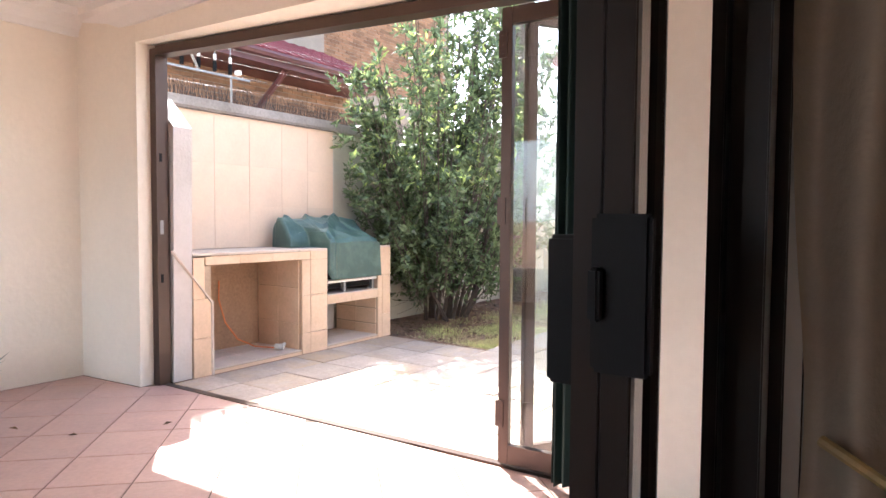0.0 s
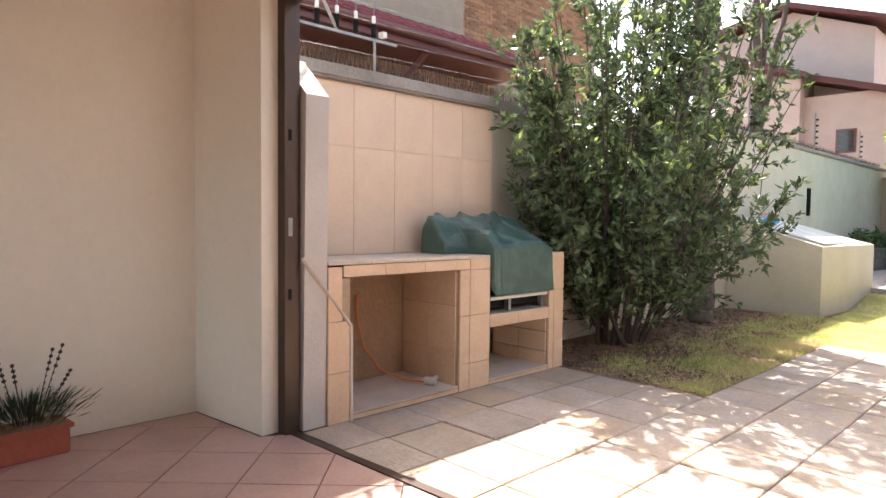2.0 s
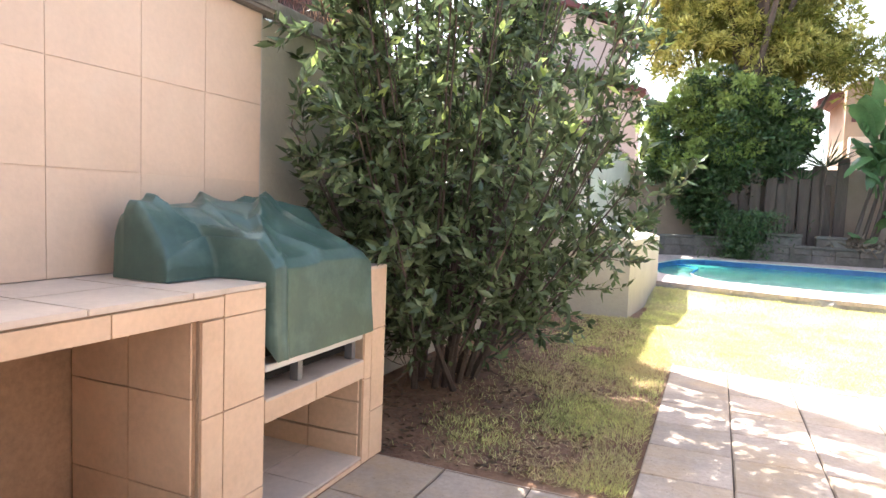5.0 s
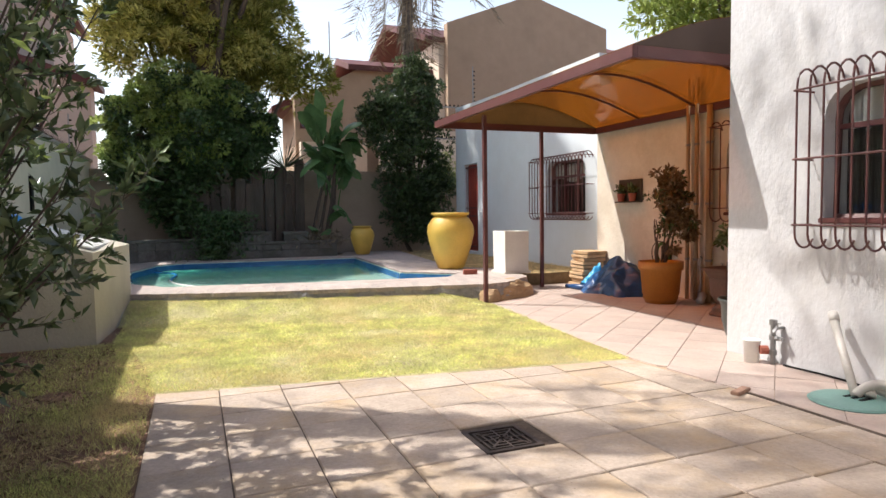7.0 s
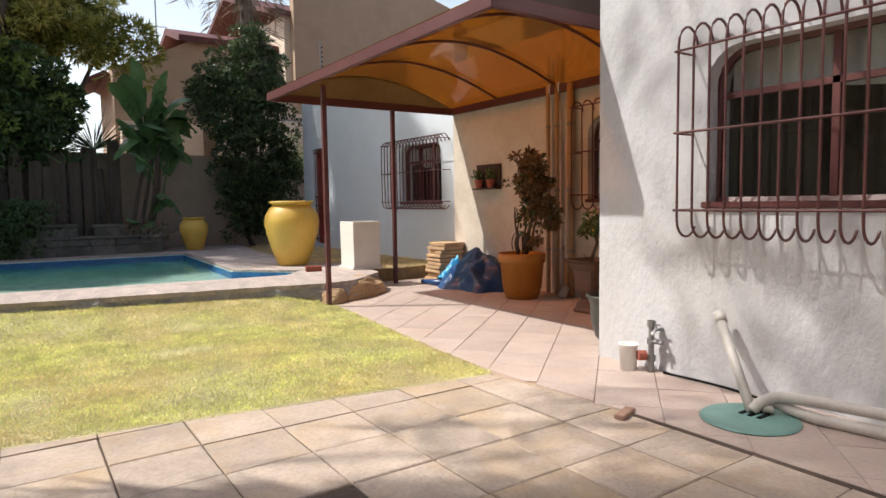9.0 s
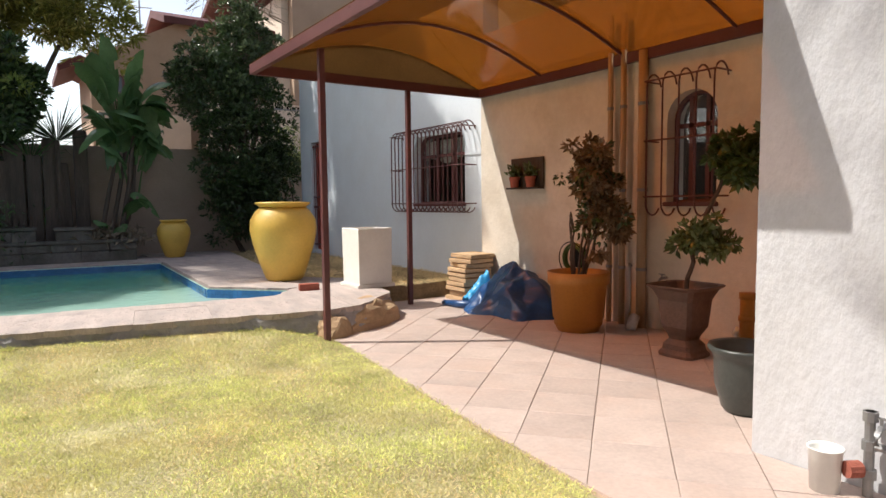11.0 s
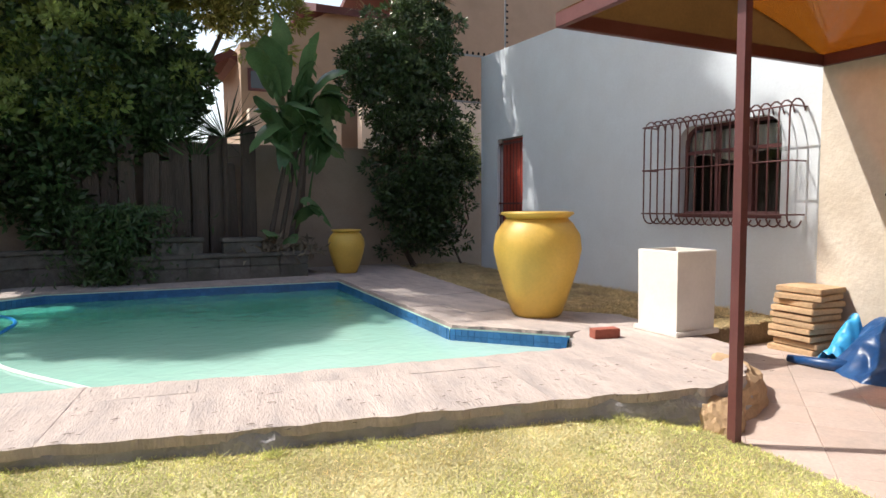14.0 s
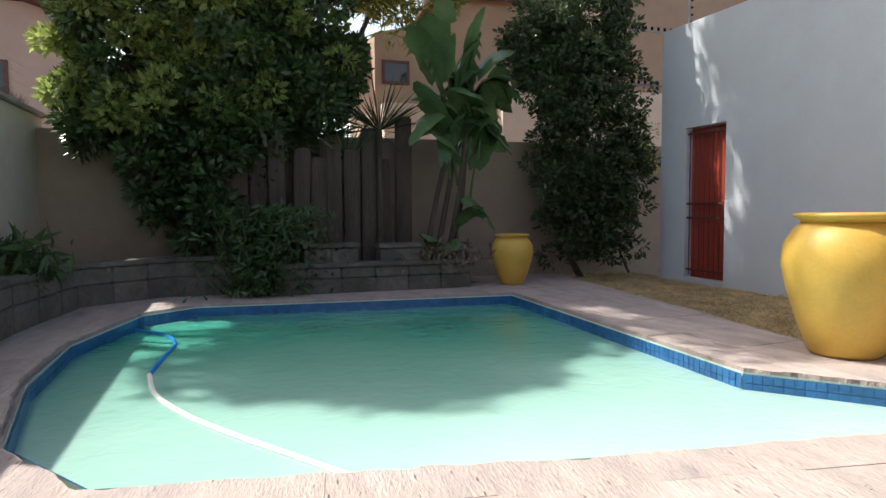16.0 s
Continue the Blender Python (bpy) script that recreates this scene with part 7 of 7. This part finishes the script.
def rough(poly, amp, step=0.05):
    out = []
    for k in range(len(poly)):
        a, b = Vector(poly[k - 1]), Vector(poly[k])
        n = max(1, int((b - a).length / step))
        for j in range(n):
            p = a.lerp(b, j / n)
            out.append((p.x + amp * (fold(p.x * 6, p.y * 6, 1.0) * 1.5 + fold(p.x * 22, p.y * 22, 3.0) * 0.8), p.y + amp * (fold(p.x * 6, p.y * 6, 9.0) * 1.5 + fold(p.x * 22, p.y * 22, 5.0) * 0.8)))
    return out


single("edging", boxes((0.77, 0.822, 4.64, 7.9, -0.01, 0.003)), M["joint"], "dark worn mortar strip between the two pavings", "paving edge", kind="structure")
single("pavement_bed", prism([(-4.17, 4.4), (0.8, 4.62), (0.8, 9.02), (-2.96, 9.57), (-2.96, 6.82), (-4.17, 6.82)], -0.06, -0.012), M["joint"], "sandy joints of the paving", "paving", kind="structure")
single("walkway_bed", prism([(0.78, 4.62), (1.66, 4.62), (1.66, 8.93), (3.7, 8.93), (3.7, 14.0), (2.2, 14.0), (2.0, 13.2), (1.0, 12.5), (0.98, 11.7), (0.88, 10.9), (0.75, 9.9), (0.68, 9.02)], -0.06, -0.006), M["grout"], "grout bed of the walkway", "walkway", kind="structure")
patio = thing("patio_paving", (0, 0, 0), "pinkish sandstone-coloured square pavers with dark joints", "paving", kind="structure")
pieces("paver", patio, [(-4.165, 4.4), (0.76, 4.62), (0.8, 7.9), (0.66, 9.02), (-2.96, 9.57), (-2.96, 6.81), (-4.165, 6.81)], (-2.96, 6.80), 0, 0.42, 0.42, 0.0042, -0.045, 0.0, M["paver"], rng,
       skip=lambda x, y: abs(x + 1.13) < 0.1 and abs(y - 7.81) < 0.1, tilt=0.005, rise=0.0025, eased=0.006)
walk_t = thing("walkway_tiles", (0, 0, 0), "pale terracotta tiled walkway laid on the diagonal", "walkway", kind="structure")
pieces("walkway_tile", walk_t, [(0.82, 4.64), (1.64, 4.64), (1.64, 8.92), (3.69, 8.93), (3.69, 13.98), (2.25, 13.98), (2.03, 13.3), (1.6, 12.9), (1.04, 12.5), (0.98, 11.7), (0.88, 10.9), (0.77, 9.9), (0.72, 9.02), (0.8, 7.9)], (2.274, 10.44), 40.2, 0.3768, 0.3768, 0.0016, -0.04, 0.006, M["walk_tile"], rng, tilt=0.0015)
room_t = thing("room_floor_tiles", (0, 0, 0), "polished pink terracotta floor tiles laid on the diagonal", "floor tiles", kind="structure")
pieces("floor_tile", room_t, [(-4.94, 0.0), (1.15, 0.0), (1.15, 4.44), (-0.8, 4.44), (-0.8, 4.5), (-4.2, 4.33), (-4.27, 4.19), (-4.94, 4.11)], (-3.78, 3.82), 45.5, 0.375, 0.375, 0.003, -0.03, 0.0, M["room_tile"], rng, tilt=0.0004, eased=0.002)
rows, cols = 7, []
for a, b in zip(DECK_OUT[:11], DECK_OUT[1:11]):
    a, b = Vector(a), Vector(b)
    n = max(1, int((b - a).length / 0.045))
    out = Vector((b.y - a.y, a.x - b.x)).normalized()
    cols += [(a.lerp(b, j / n), out) for j in range(n)]
v = []
for p, out in cols:
    for k in range(rows):
        s = k / (rows - 1)
        push = 0.012 + 0.05 * s + 0.03 * fold(p.x * 3, s * 1.5, 2.0) + 0.014 * fold(p.x * 13, s * 5, p.y * 4)
        v.append((p.x + out.x * push, p.y + out.y * push, 0.232 - 0.252 * s + (0.022 * fold(p.x * 5, p.y * 5, 4.0) + 0.012 * fold(p.x * 24, p.y * 24, 8.0)) * (1 - s)))
ob = quads_ob("deck_front", v, [(c * rows + k, c * rows + k + 1, (c + 1) * rows + k + 1, (c + 1) * rows + k) for c in range(len(cols) - 1) for k in range(rows - 1)], M["deck_edge"])
tagged(ob, "rough grey cement face of the raised pool deck", "pool deck", kind="structure")
deck_t = thing("deck_paving", (0, 0, 0), "rough stone-grey stamped concrete slabs round the pool", "pool deck", kind="structure")
F1 = [(-4.82, 13.95), (-3.5, 13.70), (-2.45, 13.33), (-1.5, 13.10), (-0.6, 12.94), (0.3, 12.77), (1.0, 12.59), (1.45, 12.68), (2.07, 13.23), (2.23, 13.8), (2.27, 14.7)]
F2 = [(1.32, 14.2), (0.97, 13.77), (-0.84, 14.01), (-2.1, 14.24), (-3.08, 14.42), (-3.54, 15.05), (-4.82, 15.05)]
pieces("deck_slab", deck_t, rough(F1 + F2, 0.022), (-4.82, 13.4), -9, 0.62, 0.95, 0.0007, 0.2, DECK, M["deck"], rng, tilt=0.0025, rise=0.003)
pieces("deck_slab", deck_t, rough([(1.33, 14.2), (2.27, 14.7), (1.66, 15.45), (1.92, 17.1), (2.4, 20.9), (0.77, 20.9), (0.78, 18.87), (0.62, 15.0)], 0.02), (0.5, 14.2), 4, 0.62, 0.62, 0.0009, 0.2, DECK, M["deck"], rng, tilt=0.0025, rise=0.003)
pieces("deck_slab", deck_t, rough([(0.77, 18.9), (0.77, 20.0), (-4.3, 20.0), (-4.4, 15.05), (-3.54, 15.05), (-3.76, 16.2), (-3.79, 17.4), (-3.44, 18.82), (-2.92, 19.25)], 0.018), (-4.4, 15.05), 0, 0.62, 0.62, 0.0009, 0.2, DECK, M["deck"], rng, tilt=0.0025, rise=0.003)
wall_t = thing("tiled_wall_panel", (-4.77, 5.0, 0.95), "large peach wall tiles behind the barbecue", "wall tiles", kind="structure")
part("backing", boxes((-0.002, 0.006, -0.44, 1.6, 0.0, 1.18)), M["wall_tile"], wall_t, "peach grout")
for z0, z1 in ((0.95, 1.33), (1.33, 1.70), (1.70, 2.135)):
    ys = [4.56, 4.78, 5.16, 5.53, 5.91, 6.24, 6.6]
    for a, b in zip(ys, ys[1:]):
        ob = part("tile", boxes((0, 0.012, a - 5.0 + 0.001, b - 5.0 - 0.001, z0 - 0.95 + 0.0015, z1 - 0.95 - 0.0015), bevel=0.0008), M["wall_tile"], wall_t)

v, f = [], []
rng = np.random.default_rng(15)
for k in range(120):
    x = rng.uniform(-3.6, 2.0)
    y = 13.95 + rng.uniform(-0.75, -0.1) - 0.21 * (x + 3.6) * 0.75 + 0.15
    i, n = len(v), 6
    a0, r = rng.uniform(0, 3), rng.uniform(0.004, 0.015)
    for j in range(n):
        a = a0 + 2 * math.pi * j / n
        v.append((x + r * rng.uniform(1.0, 2.4) * math.cos(a), y + r * rng.uniform(0.25, 0.6) * math.sin(a), DECK + 0.006))
    f.append(tuple(range(i, i + n)))
ob = quads_ob("deck_pits", v, f, M["joint"])
tagged(ob, "small dark pits and chips in the deck surface", "deck pits", kind="stuff")
